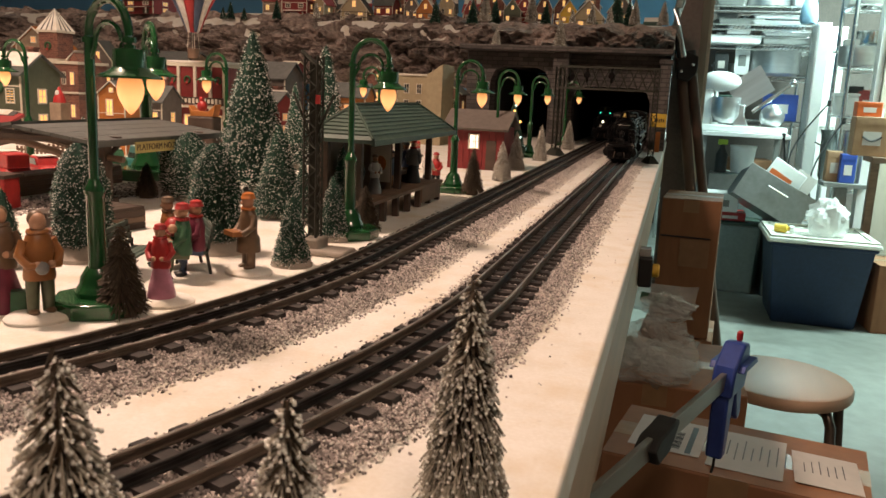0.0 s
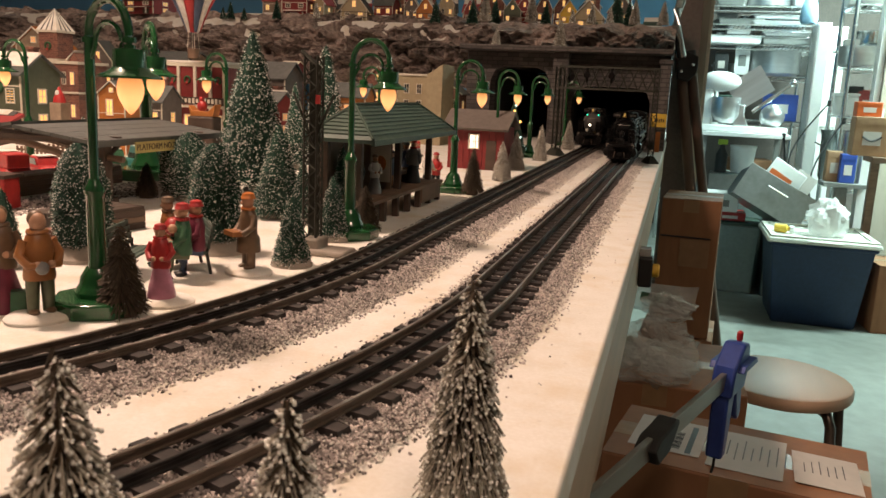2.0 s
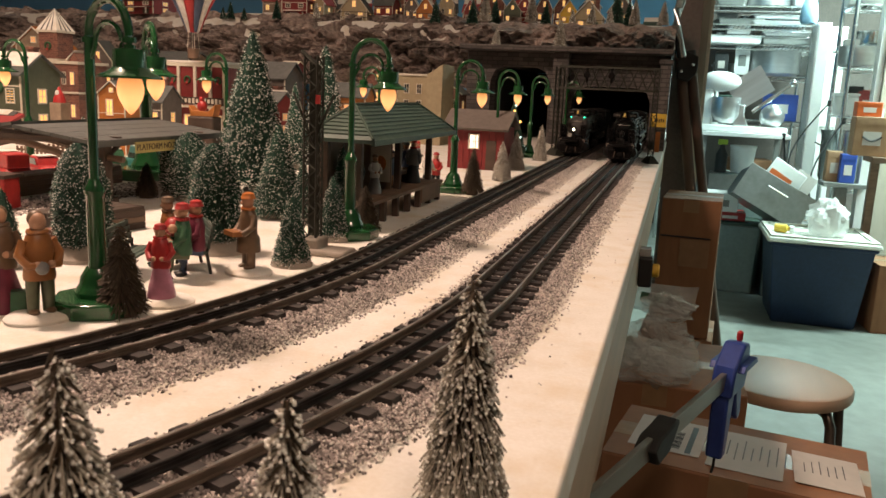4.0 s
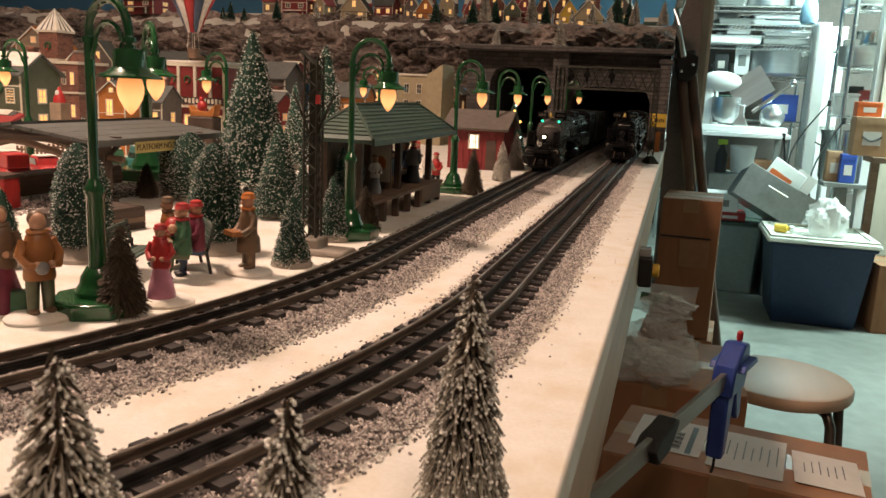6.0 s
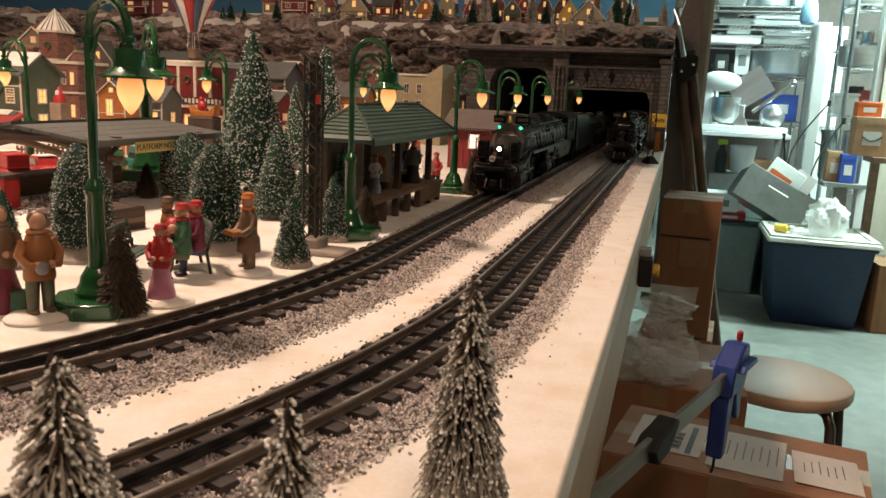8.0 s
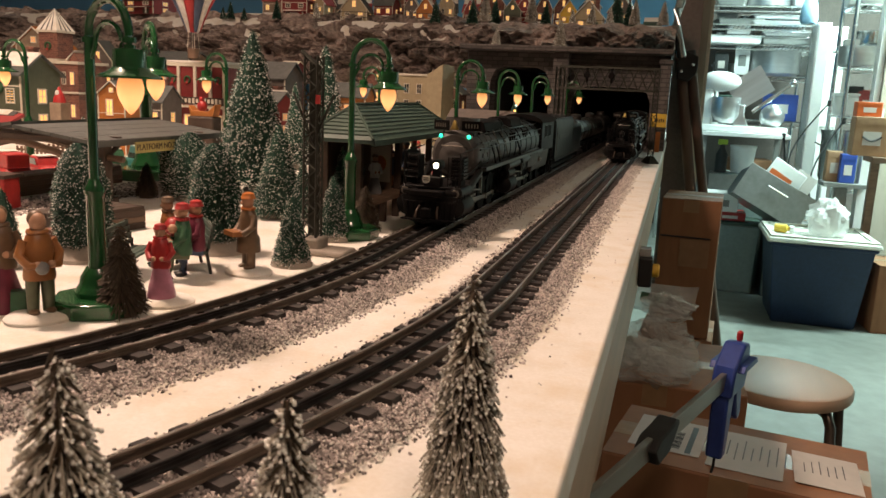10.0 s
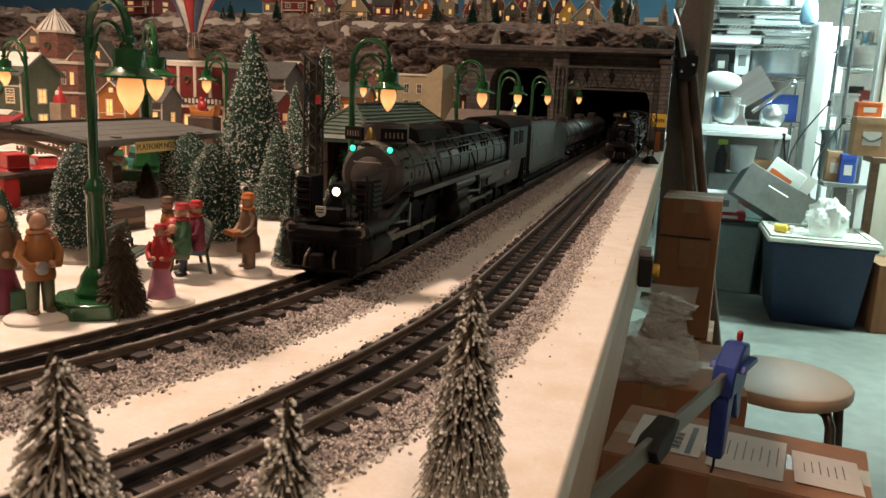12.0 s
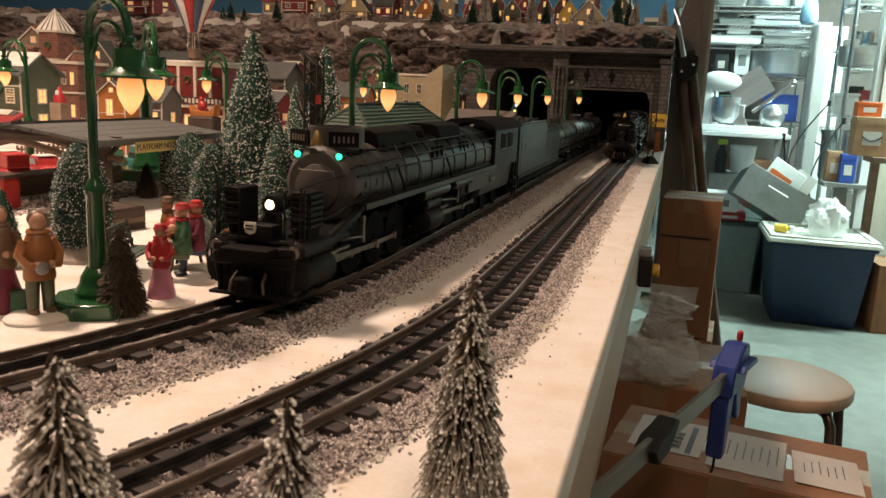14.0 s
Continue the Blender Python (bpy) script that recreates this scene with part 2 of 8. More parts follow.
def build_table():
    t = thing("layout_table", "cream-edged plywood table covered with artificial snow", "table", kind="structure")
    part("table_top", Mb().box((-1.78, 2.0, TOP - 0.012), (3.5, 4.4, 0.024)), SNOW, t, "snow-covered table top", bevel=0.002)
    part("fascia_board", Mb().box((EDGE - 0.0095, 2.0, TOP - 0.0735), (0.019, 4.4, 0.138)), M_FASCIA, t, "cream-painted edge board, scuffed", bevel=0.002)
    leg = Mb().box((0, 0, 0.395), (0.09, 0.09, 0.79)).mesh("leg")
    for x, y in ((-0.25, 3.9), (-0.25, 1.6), (-3.3, 3.9), (-3.3, 0.0)):
        part("leg", leg, M_FASCIA, t, m=pose(x, y, 0))


def build_track(which, s0, s1):
    t = thing("model_railway_track", "three-rail model track on dark sleepers in grey ballast", "railway track", kind="structure", group="tracks")
    r = 0.057 if which == "inner" else 0.049
    bed = [(-0.037, -0.0135), (-0.031, -0.0078), (0.033, -0.0078), (r, -0.0130)]
    part("ballast_bed", ribbon(which, bed, s0, s1), M_BED, t, smooth=0)
    for off, material, name in ((-0.0172, M_RAILSIDE, "rail"), (0.0172, M_RAILSIDE, "rail"), (0.0, M_MIDRAIL, "centre_rail")):
        w = 0.0014 if name == "rail" else 0.0012
        prof = [(off - 0.0018, -0.0047), (off + 0.0018, -0.0047), (off + 0.0018, -0.0042), (off + 0.0008, -0.0037), (off + 0.0008, -0.0020),
                (off + w, -0.0016), (off + w, -0.0003), (off + w * 0.6, 0), (off - w * 0.6, 0), (off - w, -0.0003), (off - w, -0.0016), (off - 0.0008, -0.0020), (off - 0.0008, -0.0037), (off - 0.0018, -0.0042)]
        rail = part(name, ribbon(which, prof, s0, s1, 0.02), material, t, smooth=30)
        if name == "rail":
            part("worn_head", ribbon(which, [(off - w * 0.62, -0.0001), (off + w * 0.62, -0.0001), (off + w * 0.5, 0.00015), (off - w * 0.5, 0.00015)], s0, s1, 0.02), M_RAIL, rail, "worn shiny rail head", smooth=30)
    tie = Mb().box((0, 0, 0), (0.058, 0.0098, 0.0040), top=(0.97, 0.88)).mesh("sleeper", 0)
    pitch = 0.0205
    s = s1
    while s > s0:
        p, d = along(which, s)
        m = Matrix.Translation(p + Vector((0, 0, -0.0064))) @ Matrix.Rotation(math.atan2(d.x, -d.y) + random.uniform(-0.03, 0.03), 4, "Z") @ pose(random.uniform(-0.0012, 0.0012), 0, random.uniform(-0.0004, 0.0002))
        part("sleeper", tie, M_TIE, t, m=m)
        s -= pitch


def build_ballast(which, s0, s1, count, seed):
    """Loose angular stones, thick on the shoulders and thin between the sleepers, a few strewn on the snow."""
    g = np.random.default_rng(seed)
    base = np.array([(1, 0, 0), (0, 1, 0), (-1, 0, 0), (0, -1, 0), (0, 0, 0.8), (0, 0, -0.8)]) * 1.2
    faces = np.array([(0, 1, 4), (1, 2, 4), (2, 3, 4), (3, 0, 4), (1, 0, 5), (2, 1, 5), (3, 2, 5), (0, 3, 5)])
    right = 0.057 if which == "inner" else 0.049
    s = s1 - (s1 - s0) * g.random(count) ** 2.0
    u = g.uniform(-0.037, right, count) + g.normal(0, 0.0034, count)
    stray = g.random(count) < 0.005
    u = np.where(stray, g.uniform(-0.05, right + 0.03, count), u)
    h = np.where(np.abs(u) < 0.030, -0.0073, np.where(u < 0, -0.0073 - (np.abs(u) - 0.030) * 0.75, -0.0073 - (np.abs(u) - 0.030) * 0.16))
    h = np.where((u < -0.037) | (u > right), -0.0118, h)
    r = g.uniform(0.0005, 0.00115, count) * np.where(g.random(count) < 0.08, 1.45, 1.0) * np.where(stray, 0.7, 1.0)
    q = g.normal(size=(count, 4))
    q /= np.linalg.norm(q, axis=1)[:, None]
    w, x, y, z = q.T
    rot = np.stack([1 - 2 * (y * y + z * z), 2 * (x * y - z * w), 2 * (x * z + y * w), 2 * (x * y + z * w), 1 - 2 * (x * x + z * z), 2 * (y * z - x * w), 2 * (x * z - y * w), 2 * (y * z + x * w), 1 - 2 * (x * x + y * y)], 1).reshape(count, 3, 3)
    shape = base[None] * g.uniform(0.6, 1.35, (count, 6, 3)) * r[:, None, None]
    verts = np.einsum("nij,nkj->nki", rot, shape)
    for i in range(count):
        p, d = along(which, float(s[i]))
        verts[i] += (p.x - d.y * u[i], p.y + d.x * u[i], p.z + h[i])
    f = (faces[None] + 6 * np.arange(count)[:, None, None]).reshape(-1, 3)
    me = bpy.data.meshes.new("ballast")
    me.from_pydata(verts.reshape(-1, 3).tolist(), [], f.tolist())
    tagged(part("ballast", me, M_BALLAST), "loose grey and white ballast stones along the track", "ballast", kind="stuff")


build_table()
build_track("inner", -2.9, 0.70)
build_track("outer", -2.9, 0.70)
build_ballast("inner", -1.6, 0.68, 78000, 3)
build_ballast("outer", -1.6, 0.68, 74000, 4)


def build_snow_dust(which, s0, s1, count, seed):
    """Snow crumbs scattered over the shoulders of the ballast, thicker towards the snow."""
    rnd = random.Random(seed)
    right = 0.057 if which == "inner" else 0.049
    mb = Mb()
    for i in range(count):
        s = s1 - (s1 - s0) * rnd.random() ** 2
        u = right + 0.003 - abs(rnd.gauss(0, 0.013)) if rnd.random() < 0.75 else -0.039 + abs(rnd.gauss(0, 0.005))
        p, d = along(which, s)
        r = rnd.uniform(0.0004, 0.0010)
        h = -0.0066 - max(0.0, abs(u) - 0.030) * (0.75 if u < 0 else 0.16)
        c = (p.x - d.y * u, p.y + d.x * u, p.z + h)
        mb.add([(r, 0, 0), (-r * 0.6, r * 0.8, 0), (-r * 0.5, -r * 0.9, 0), (0, 0, r)], [(0, 2, 1), (0, 1, 3), (1, 2, 3), (2, 0, 3)], Matrix.Translation(c) @ Matrix.Rotation(rnd.random() * 6.3, 4, "Z"))
    tagged(part("snow_crumbs", mb, SNOW, smooth=0), "white snow crumbs dusted over the ballast edge", "snow", kind="stuff")


build_snow_dust("inner", -1.4, 0.66, 9000, 61)
build_snow_dust("outer", -1.4, 0.66, 9000, 62)


# ---- tunnel wall, cliffs ----
def build_tunnel_wall():
    t = thing("tunnel_portal", "grey stone tunnel portal with two dark openings and a snowy ledge", "tunnel", kind="structure")
    y0, y1 = 2.62, 2.70
    zt = 1.226

    def arch(x0, x1, z):
        c = 0.045
        return [(x0, TOP), (x0, z - c), (x0 + c * 0.3, z - c * 0.3), (x0 + c, z), (x1 - c, z), (x1 - c * 0.3, z - c * 0.3), (x1, z - c), (x1, TOP)]
    a = arch(-0.33, -0.085, 1.125)
    b = arch(-0.60, -0.405, 1.178)
    outline = [(-0.68, TOP)] + [(x, z) for x, z in b] + a + [(-0.034, TOP), (-0.034, zt), (-0.68, zt)]
    me = Mb()
    n = len(outline)
    part("wall", me.prism(outline, y0, y1), M_TUNNEL, t, smooth=0)
    part("ledge", Mb().box((-0.357, 2.61, zt + 0.008), (0.66, 0.15, 0.016)), M_TUNNEL, t, "flat stone ledge", bevel=0.003)
    part("pillar", Mb().box((-0.365, 2.60, (TOP + zt) / 2), (0.05, 0.06, zt - TOP)).box((-0.046, 2.58, (TOP + 1.20) / 2), (0.032, 0.05, 1.20 - TOP)).box((-0.046, 2.58, 1.205), (0.042, 0.06, 0.014)), M_TUNNEL, t, "square stone pillar", bevel=0.003)
    # Box added behind each opening; its near-black colour stands in for shade.
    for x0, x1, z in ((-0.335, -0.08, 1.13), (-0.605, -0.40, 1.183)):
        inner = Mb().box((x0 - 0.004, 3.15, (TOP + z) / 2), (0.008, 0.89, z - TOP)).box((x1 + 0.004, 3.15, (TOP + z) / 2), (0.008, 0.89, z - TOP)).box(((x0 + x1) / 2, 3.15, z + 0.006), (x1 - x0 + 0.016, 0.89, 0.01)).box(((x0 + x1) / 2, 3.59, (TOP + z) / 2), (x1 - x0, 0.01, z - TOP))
        part("dark_tunnel_box", inner, M_DARK, t, "near-black box that keeps the tunnel opening dark", smooth=0)
    # courses of stone on the face
    for k in range(9):
        z = 1.14 + k * 0.011
        part("stone_course", Mb().box((-0.19, y0 - 0.0015, z), (0.28, 0.003, 0.0085)), M_TUNNEL, t, bevel=0.001)


def rock_face(name, x0, x1, z0, z1, ya, yb, seed, label, nx=220, nz=44):
    """A rugged cliff: a sheet from (ya, z0) at its foot to (yb, z1) at its brow, pushed in and out by ridged noise."""
    mb = Mb()
    for i in range(nx + 1):
        for j in range(nz + 1):
            u, w = i / nx, j / nz
            x = x0 + (x1 - x0) * u
            z = z0 + (z1 - z0) * w
            p = Vector((x * 13 + seed, z * 22, seed))
            q = noise.multi_fractal(p, 0.9, 2.2, 5)
            ledge = abs(noise.noise(Vector((x * 6 + seed, z * 16 + 1.2 * noise.noise(Vector((x * 6, seed, 0))), 3.0))))
            out = 0.11 * (q - 0.5) + 0.11 * ledge + 0.035 * abs(noise.noise(p * 3.1))
            y = ya + (yb - ya) * w ** 1.5 - out * (0.35 + 0.65 * math.sin(math.pi * min(1, w * 1.05)))
            mb.v.append((x, y, z + 0.015 * noise.noise(p * 1.7)))
    for i in range(nx):
        for j in range(nz):
            a = i * (nz + 1) + j
            mb.f.append((a, a + nz + 1, a + nz + 2, a + 1))
    return tagged(part(name, mb, M_ROCK, smooth=0), label, "cliff", kind="structure")


def build_hills():
    rock_face("cliff", -4.2, -0.62, 1.10, 1.385, 3.05, 3.25, 2.0, "rugged brown moulded rock cliff behind the village", nx=420)
    rock_face("cliff", -0.72, -0.03, 1.245, 1.345, 2.78, 2.98, 7.0, "rugged brown moulded rock above the tunnel", nx=110, nz=24)
    mb = Mb()
    nx, ny = 120, 20
    for i in range(nx + 1):
        for j in range(ny + 1):
            x, y = -4.2 + 4.17 * i / nx, (3.12 if i < 100 else 3.0) + 1.1 * j / ny + 0.05 * noise.noise(Vector((i * 0.35, 0, 4)))
            z = 1.330 + (0.060 if x < -1.75 else 0.045) * (1 - math.exp(-j / 2.2)) + 0.02 * j / ny - (0.012 if i > 100 else 0) + 0.018 * noise.noise(Vector((x * 4, y * 4, 1))) - (0.05 if j == 0 else 0)
            mb.v.append((x, y, z))
    for i in range(nx):
        for j in range(ny):
            a = i * (ny + 1) + j
            mb.f.append((a, a + ny + 1, a + ny + 2, a + 1))
    tagged(part("snowy_hill", mb, SNOW, smooth=60), "snow-covered upper level above the cliff", "snow", kind="structure")


build_tunnel_wall()
build_hills()


# ---- street lamps ----
def street_lamp(x, y, turn, scale=1.0, low=0.0, label="green enamel street lamp with an arched arm and lit bulb"):
    """turn: degrees of the arm, 0 along +x."""
    t = thing("street_lamp", label, "street lamp", pose(x, y, TOP, 0, 0, turn) @ Matrix.Scale(1.05 * scale, 4), "street lamps")
    part("base_plate", Mb().lathe([(0.0285, 0), (0.0290, 0.001), (0.0290, 0.0085), (0.0278, 0.0100), (0.012, 0.0102)], 8, m=pose(0, 0, 0, 0, 0, 22.5)), M_GREEN, t, bevel=0.0008)
    part("base", Mb().lathe([(0.0135, 0.010), (0.0140, 0.013), (0.0125, 0.016), (0.0112, 0.018), (0.0105, 0.022), (0.0082, 0.026), (0.007, 0.028)], 20), M_GREEN, t)
    part("sleeve", Mb().lathe([(0.0062, 0.026), (0.0056, 0.03), (0.0056, 0.073), (0.0066, 0.0745), (0.0066, 0.0770), (0.0048, 0.0800), (0.0035, 0.083)], 16), M_GREEN, t)
    part("pole", Mb().cone((0, 0, 0.08), (0, 0, 0.165 - low), 0.003, n=12), M_GREEN, t)
    head = pose(0, 0, -low)
    r = 0.0185
    arc = [(r - r * math.cos(math.pi * k / 16), 0, 0.168 + r * math.sin(math.pi * k / 16) * 1.1) for k in range(17)]
    part("arch", Mb().tube([(0, 0, 0.15)] + arc + [(2 * r, 0, 0.16)], 0.0026, 10), M_GREEN, t, m=head)
    r2 = 0.0125
    arc2 = [(r - r2 * math.cos(math.pi * k / 14), 0, 0.163 + r2 * math.sin(math.pi * k / 14)) for k in range(15)]
    part("scroll", Mb().tube([(r - r2 - 0.006, 0, 0.152)] + arc2 + [(r + r2 - 0.003, 0, 0.154)], 0.0016, 8), M_GREEN, t, m=head)
    for cx in (0, 2 * r):
        part("collar", Mb().lathe([(0.0042, 0), (0.0042, 0.003)], 12, c=(cx, 0, 0.164)), M_GREEN, t, m=head)
    part("shade", Mb().lathe([(0.0035, 0.018), (0.0035, 0.016), (0.0088, 0.0155), (0.0092, 0.014), (0.0092, 0.0055), (0.0115, 0.0035), (0.0178, 0.0004), (0.0178, -0.0008), (0.010, 0.001), (0.0085, 0.003)], 24, c=(2 * r, 0, 0.145)), M_GREEN, t, m=head)
    part("bulb", Mb().lathe([(0.0050, 0.002), (0.0066, -0.001), (0.0075, -0.0045), (0.0074, -0.0080), (0.0062, -0.0120), (0.0040, -0.0160), (0.0018, -0.0190), (0.0004, -0.0202)], 20), M_BULB, t, "glowing orange bulb", m=pose(2 * r, 0, 0.144 - low))
    return t


LAMPS = [(-0.355, 0.430, -16), (-0.314, 0.757, -2), (-0.322, 1.187, 0), (-0.347, 1.598, 0), (-0.348, 1.99, 0),
         (-0.9394, 1.0, 180), (-0.7707, 1.0525, -41), (-0.7518, 1.2487, 180), (-0.6556, 1.7395, 180), (-0.337, 2.55, 0)]
for k, (lx, ly, turn) in enumerate(LAMPS):
    street_lamp(lx, ly, turn, 1.6 if k == 6 else 1.0, 0.0523 if k == 6 else 0.0)


# ---- trees ----
def brush_tree(name, x, y, h, r, shape="cone", needles=2200, flecks=500, seed=1, material=None, base=0.012, label="", thick=0.00045, z=TOP, droop=0.25, lift=0.10, fleck_size=0.0011, base_material=None):
    """A bottle-brush tree: wire trunk, radial bristles in an uneven outline, frosted tips, round base."""
    rnd = random.Random(seed)
    t = thing(name, label, "model tree", pose(x, y, z), "model trees")
    part("base", Mb().lathe([(base * 1.5, 0), (base * 1.45, 0.003), (base * 1.1, 0.008), (base * 0.45, 0.013), (0.003, 0.014)], 16, sx=1.1), base_material or M_PLASTERBASE, t)
    part("trunk", Mb().cone((0, 0, 0.008), (0, 0, h * 0.97), max(0.0012, h * 0.012), 0.0005, 8), M_BARK, t)
    z0 = h * lift

    def radius(u):
        if shape == "dome":
            return r * min(1, 0.75 + u) * math.sqrt(max(0.0, 1 - max(0, (u - 0.25) / 0.76) ** 3.2))
        if shape == "column":
            return r * (0.9 + 0.1 * math.sin(u * 9)) * (1 - u) ** 0.62
        return r * (1 - u) ** 0.74 * (0.93 + 0.14 * noise.noise(Vector((u * 6, seed, 0)))) + 0.0015

    crown, snow = Mb(), Mb()
    tips = []
    for i in range(needles):
        u = 1 - math.sqrt(rnd.random()) if shape == "cone" else rnd.random() ** 0.9
        a = rnd.random() * 2 * math.pi
        rr = radius(u) * rnd.uniform(0.78, 1.05) * (1 + 0.12 * noise.noise(Vector((math.cos(a) * 2, math.sin(a) * 2, u * 9 + seed))))
        zc = z0 + (h - z0) * u
        out = Vector((math.cos(a), math.sin(a), 0))
        p0 = out * rr * rnd.uniform(0.05, 0.4) + Vector((0, 0, zc + droop * rr * 0.3))
        p1 = out * rr + Vector((0, 0, zc - droop * rr + rnd.gauss(0, 0.0012)))
        crown.cone(p0, p1, thick * 1.25, thick * 0.55, 3, False)
        tips.append((p1, out))
    for i in range(flecks):
        p, out = tips[rnd.randrange(len(tips))]
        p = p - out * rnd.uniform(0, 0.25) * r * 0.3
        s = fleck_size * rnd.uniform(0.42, 1.0)
        m = Matrix.Translation(p) @ Euler((rnd.uniform(0, 6), rnd.uniform(0, 6), 0)).to_matrix().to_4x4()
        snow.add([(s, 0, -s * 0.4), (-s * 0.6, s * 0.8, -s * 0.4), (-s * 0.5, -s * 0.9, -s * 0.4), (0, 0, s * 0.7)], [(0, 2, 1), (0, 1, 3), (1, 2, 3), (2, 0, 3)], m)
    part("crown", crown, material or M_NEEDLE, t, "dark green bristle crown" if material is None else "", smooth=0)
    if shape == "dome" or needles > 1500:
        core = [(max(0.001, radius(k / 12) * 0.72), z0 + (h * 0.97 - z0) * k / 12) for k in range(13)]
        part("inner_core", Mb().lathe(core, 14), material or M_NEEDLE, t, smooth=0)
    if flecks:
        part("frosting", snow, M_FLOCK, t, "white frosting", smooth=0)
    return t


GREEN_LABEL = "snow-frosted dark green bottle-brush tree on a round base"
brush_tree("brush_tree", -0.553, 0.985, 0.223, 0.059, "cone", 7500, 5200, 11, label="tall snow-frosted green bottle-brush tree", fleck_size=0.0017)
brush_tree("brush_tree", -0.474, 0.558, 0.096, 0.0245, "dome", 5600, 3600, 12, label="rounded snow-frosted green shrub tree on a plaster base", base=0.022, fleck_size=0.0010)
brush_tree("brush_tree", -0.394, 0.634, 0.097, 0.0245, "dome", 5600, 3600, 13, label="rounded snow-frosted green shrub tree on a plaster base", base=0.020, fleck_size=0.0010)
brush_tree("brush_tree", -0.305, 0.609, 0.061, 0.0165, "cone", 3200, 2000, 14, label="small snow-frosted green tree beside the standing figure", base=0.011, fleck_size=0.0008)
brush_tree("brush_tree", -0.432, 0.829, 0.109, 0.034, "cone", 4400, 3000, 15, label=GREEN_LABEL)
brush_tree("brush_tree", -0.322, 0.733, 0.066, 0.0180, "cone", 3200, 2000, 16, label="small snow-frosted green tree beside the lamp post", base=0.012, fleck_size=0.0009)
brush_tree("brush_tree", -0.590, 0.892, 0.086, 0.030, "dome", 4200, 2600, 17, label=GREEN_LABEL, fleck_size=0.0011)
brush_tree("brush_tree", -0.625, 0.91, 0.083, 0.020, "dome", 3200, 1900, 18, label=GREEN_LABEL, fleck_size=0.0011)
brush_tree("brush_tree", -0.692, 1.5277, 0.238, 0.056, "cone", 4800, 3000, 19, label="tall snow-frosted green tree behind the shelter", fleck_size=0.002)
brush_tree("brush_tree", -0.6600, 1.3269, 0.158, 0.028, "cone", 3400, 2000, 20, label=GREEN_LABEL, fleck_size=0.0015)
brush_tree("brush_tree", -0.3923, 0.8087, 0.070, 0.017, "cone", 2600, 1600, 21, label=GREEN_LABEL, fleck_size=0.0009)
brush_tree("brush_tree", -0.3702, 0.8689, 0.085, 0.018, "cone", 2600, 1600, 22, label=GREEN_LABEL, fleck_size=0.0010)
brush_tree("brush_tree", -0.3956, 0.9788, 0.10, 0.022, "cone", 2600, 1600, 23, label=GREEN_LABEL, fleck_size=0.0010)
brush_tree("brush_tree", -0.5042, 0.5044, 0.062, 0.017, "cone", 2000, 900, 24, label=GREEN_LABEL, fleck_size=0.0008)
FG = "flocked grey-green bottle-brush tree with thick drooping bristles"
for fx, fy, fh, fr, n, sd in ((-0.062, 0.262, 0.091, 0.0160, 1500, 31), (-0.1300, 0.1425, 0.092, 0.0205, 1700, 32), (-0.0862, 0.1705, 0.0775, 0.0150, 1300, 33)):
    ft = brush_tree("brush_tree", fx, fy, fh, fr, "cone", 900, 0, sd, M_BROWNTREE, 0.010, FG, 0.0006, droop=0.5, lift=0.02)
    rnd = random.Random(sd)
    mb, tips = Mb(), Mb()
    for i in range(n):
        u = 1 - math.sqrt(rnd.random())
        a = rnd.random() * 2 * math.pi
        rr = (fr * (1 - u) ** 0.8 + 0.0015) * rnd.uniform(0.85, 1.12)
        zc = fh * (0.03 + 0.96 * u)
        o = Vector((math.cos(a), math.sin(a), 0))
        sag = 0.10 + 0.42 * (1 - u) * rnd.uniform(0.6, 1.3)
        o2 = Vector((math.cos(a + rnd.uniform(-0.2, 0.2)), math.sin(a + rnd.uniform(-0.2, 0.2)), 0))
        p0, p1, p2 = o * rr * 0.40 + Vector((0, 0, zc + rr * 0.18)), o * rr * 0.74 + Vector((0, 0, zc + rr * 0.05)), o2 * rr + Vector((0, 0, zc - rr * sag))
        w = rnd.uniform(0.75, 1.1)
        mb.tube([p0, p1, p2], [0.00016 * w, 0.00030 * w, 0.00042 * w], 4)
        tips.ball(p2, (0.00062 * w, 0.00062 * w, 0.00066 * w), 5, 4)
    part("frosted_strand", mb, M_BRISTLE, ft, "pale frosted bristles", smooth=60)
    part("frosting", tips, M_FLOCK, ft, "white frosted tips", smooth=60)
WHITE = "small white-flocked bristle tree on the snowy edge"
for fx, fy, fh, fr, sd in ((-0.290, 1.398, 0.072, 0.020, 41), (-0.311, 1.632, 0.079, 0.022, 42), (-0.298, 2.367, 0.087, 0.024, 43), (-0.303, 1.895, 0.086, 0.020, 44)):
    brush_tree("brush_tree", fx, fy, fh, fr, "cone", 1300, 1800, sd, M_BRISTLE, 0.008, WHITE, 0.0007, droop=0.5, fleck_size=0.0011, lift=0.04)
BROWN = "small bare brown bristle tree with a wooden stub base"
for fx, fy, fh, fr, sd in ((-0.335, 0.427, 0.060, 0.0185, 51), (-0.312, 0.795, 0.050, 0.019, 52), (-0.648, 0.882, 0.046, 0.016, 53), (-0.287, 1.171, 0.071, 0.018, 54)):
    brush_tree("brush_tree", fx, fy, fh, fr, "cone", 1450, 60, sd, M_BROWNTREE, 0.006, BROWN, 0.00042, droop=0.3, fleck_size=0.0005, lift=0.12, base_material=M_BARK)


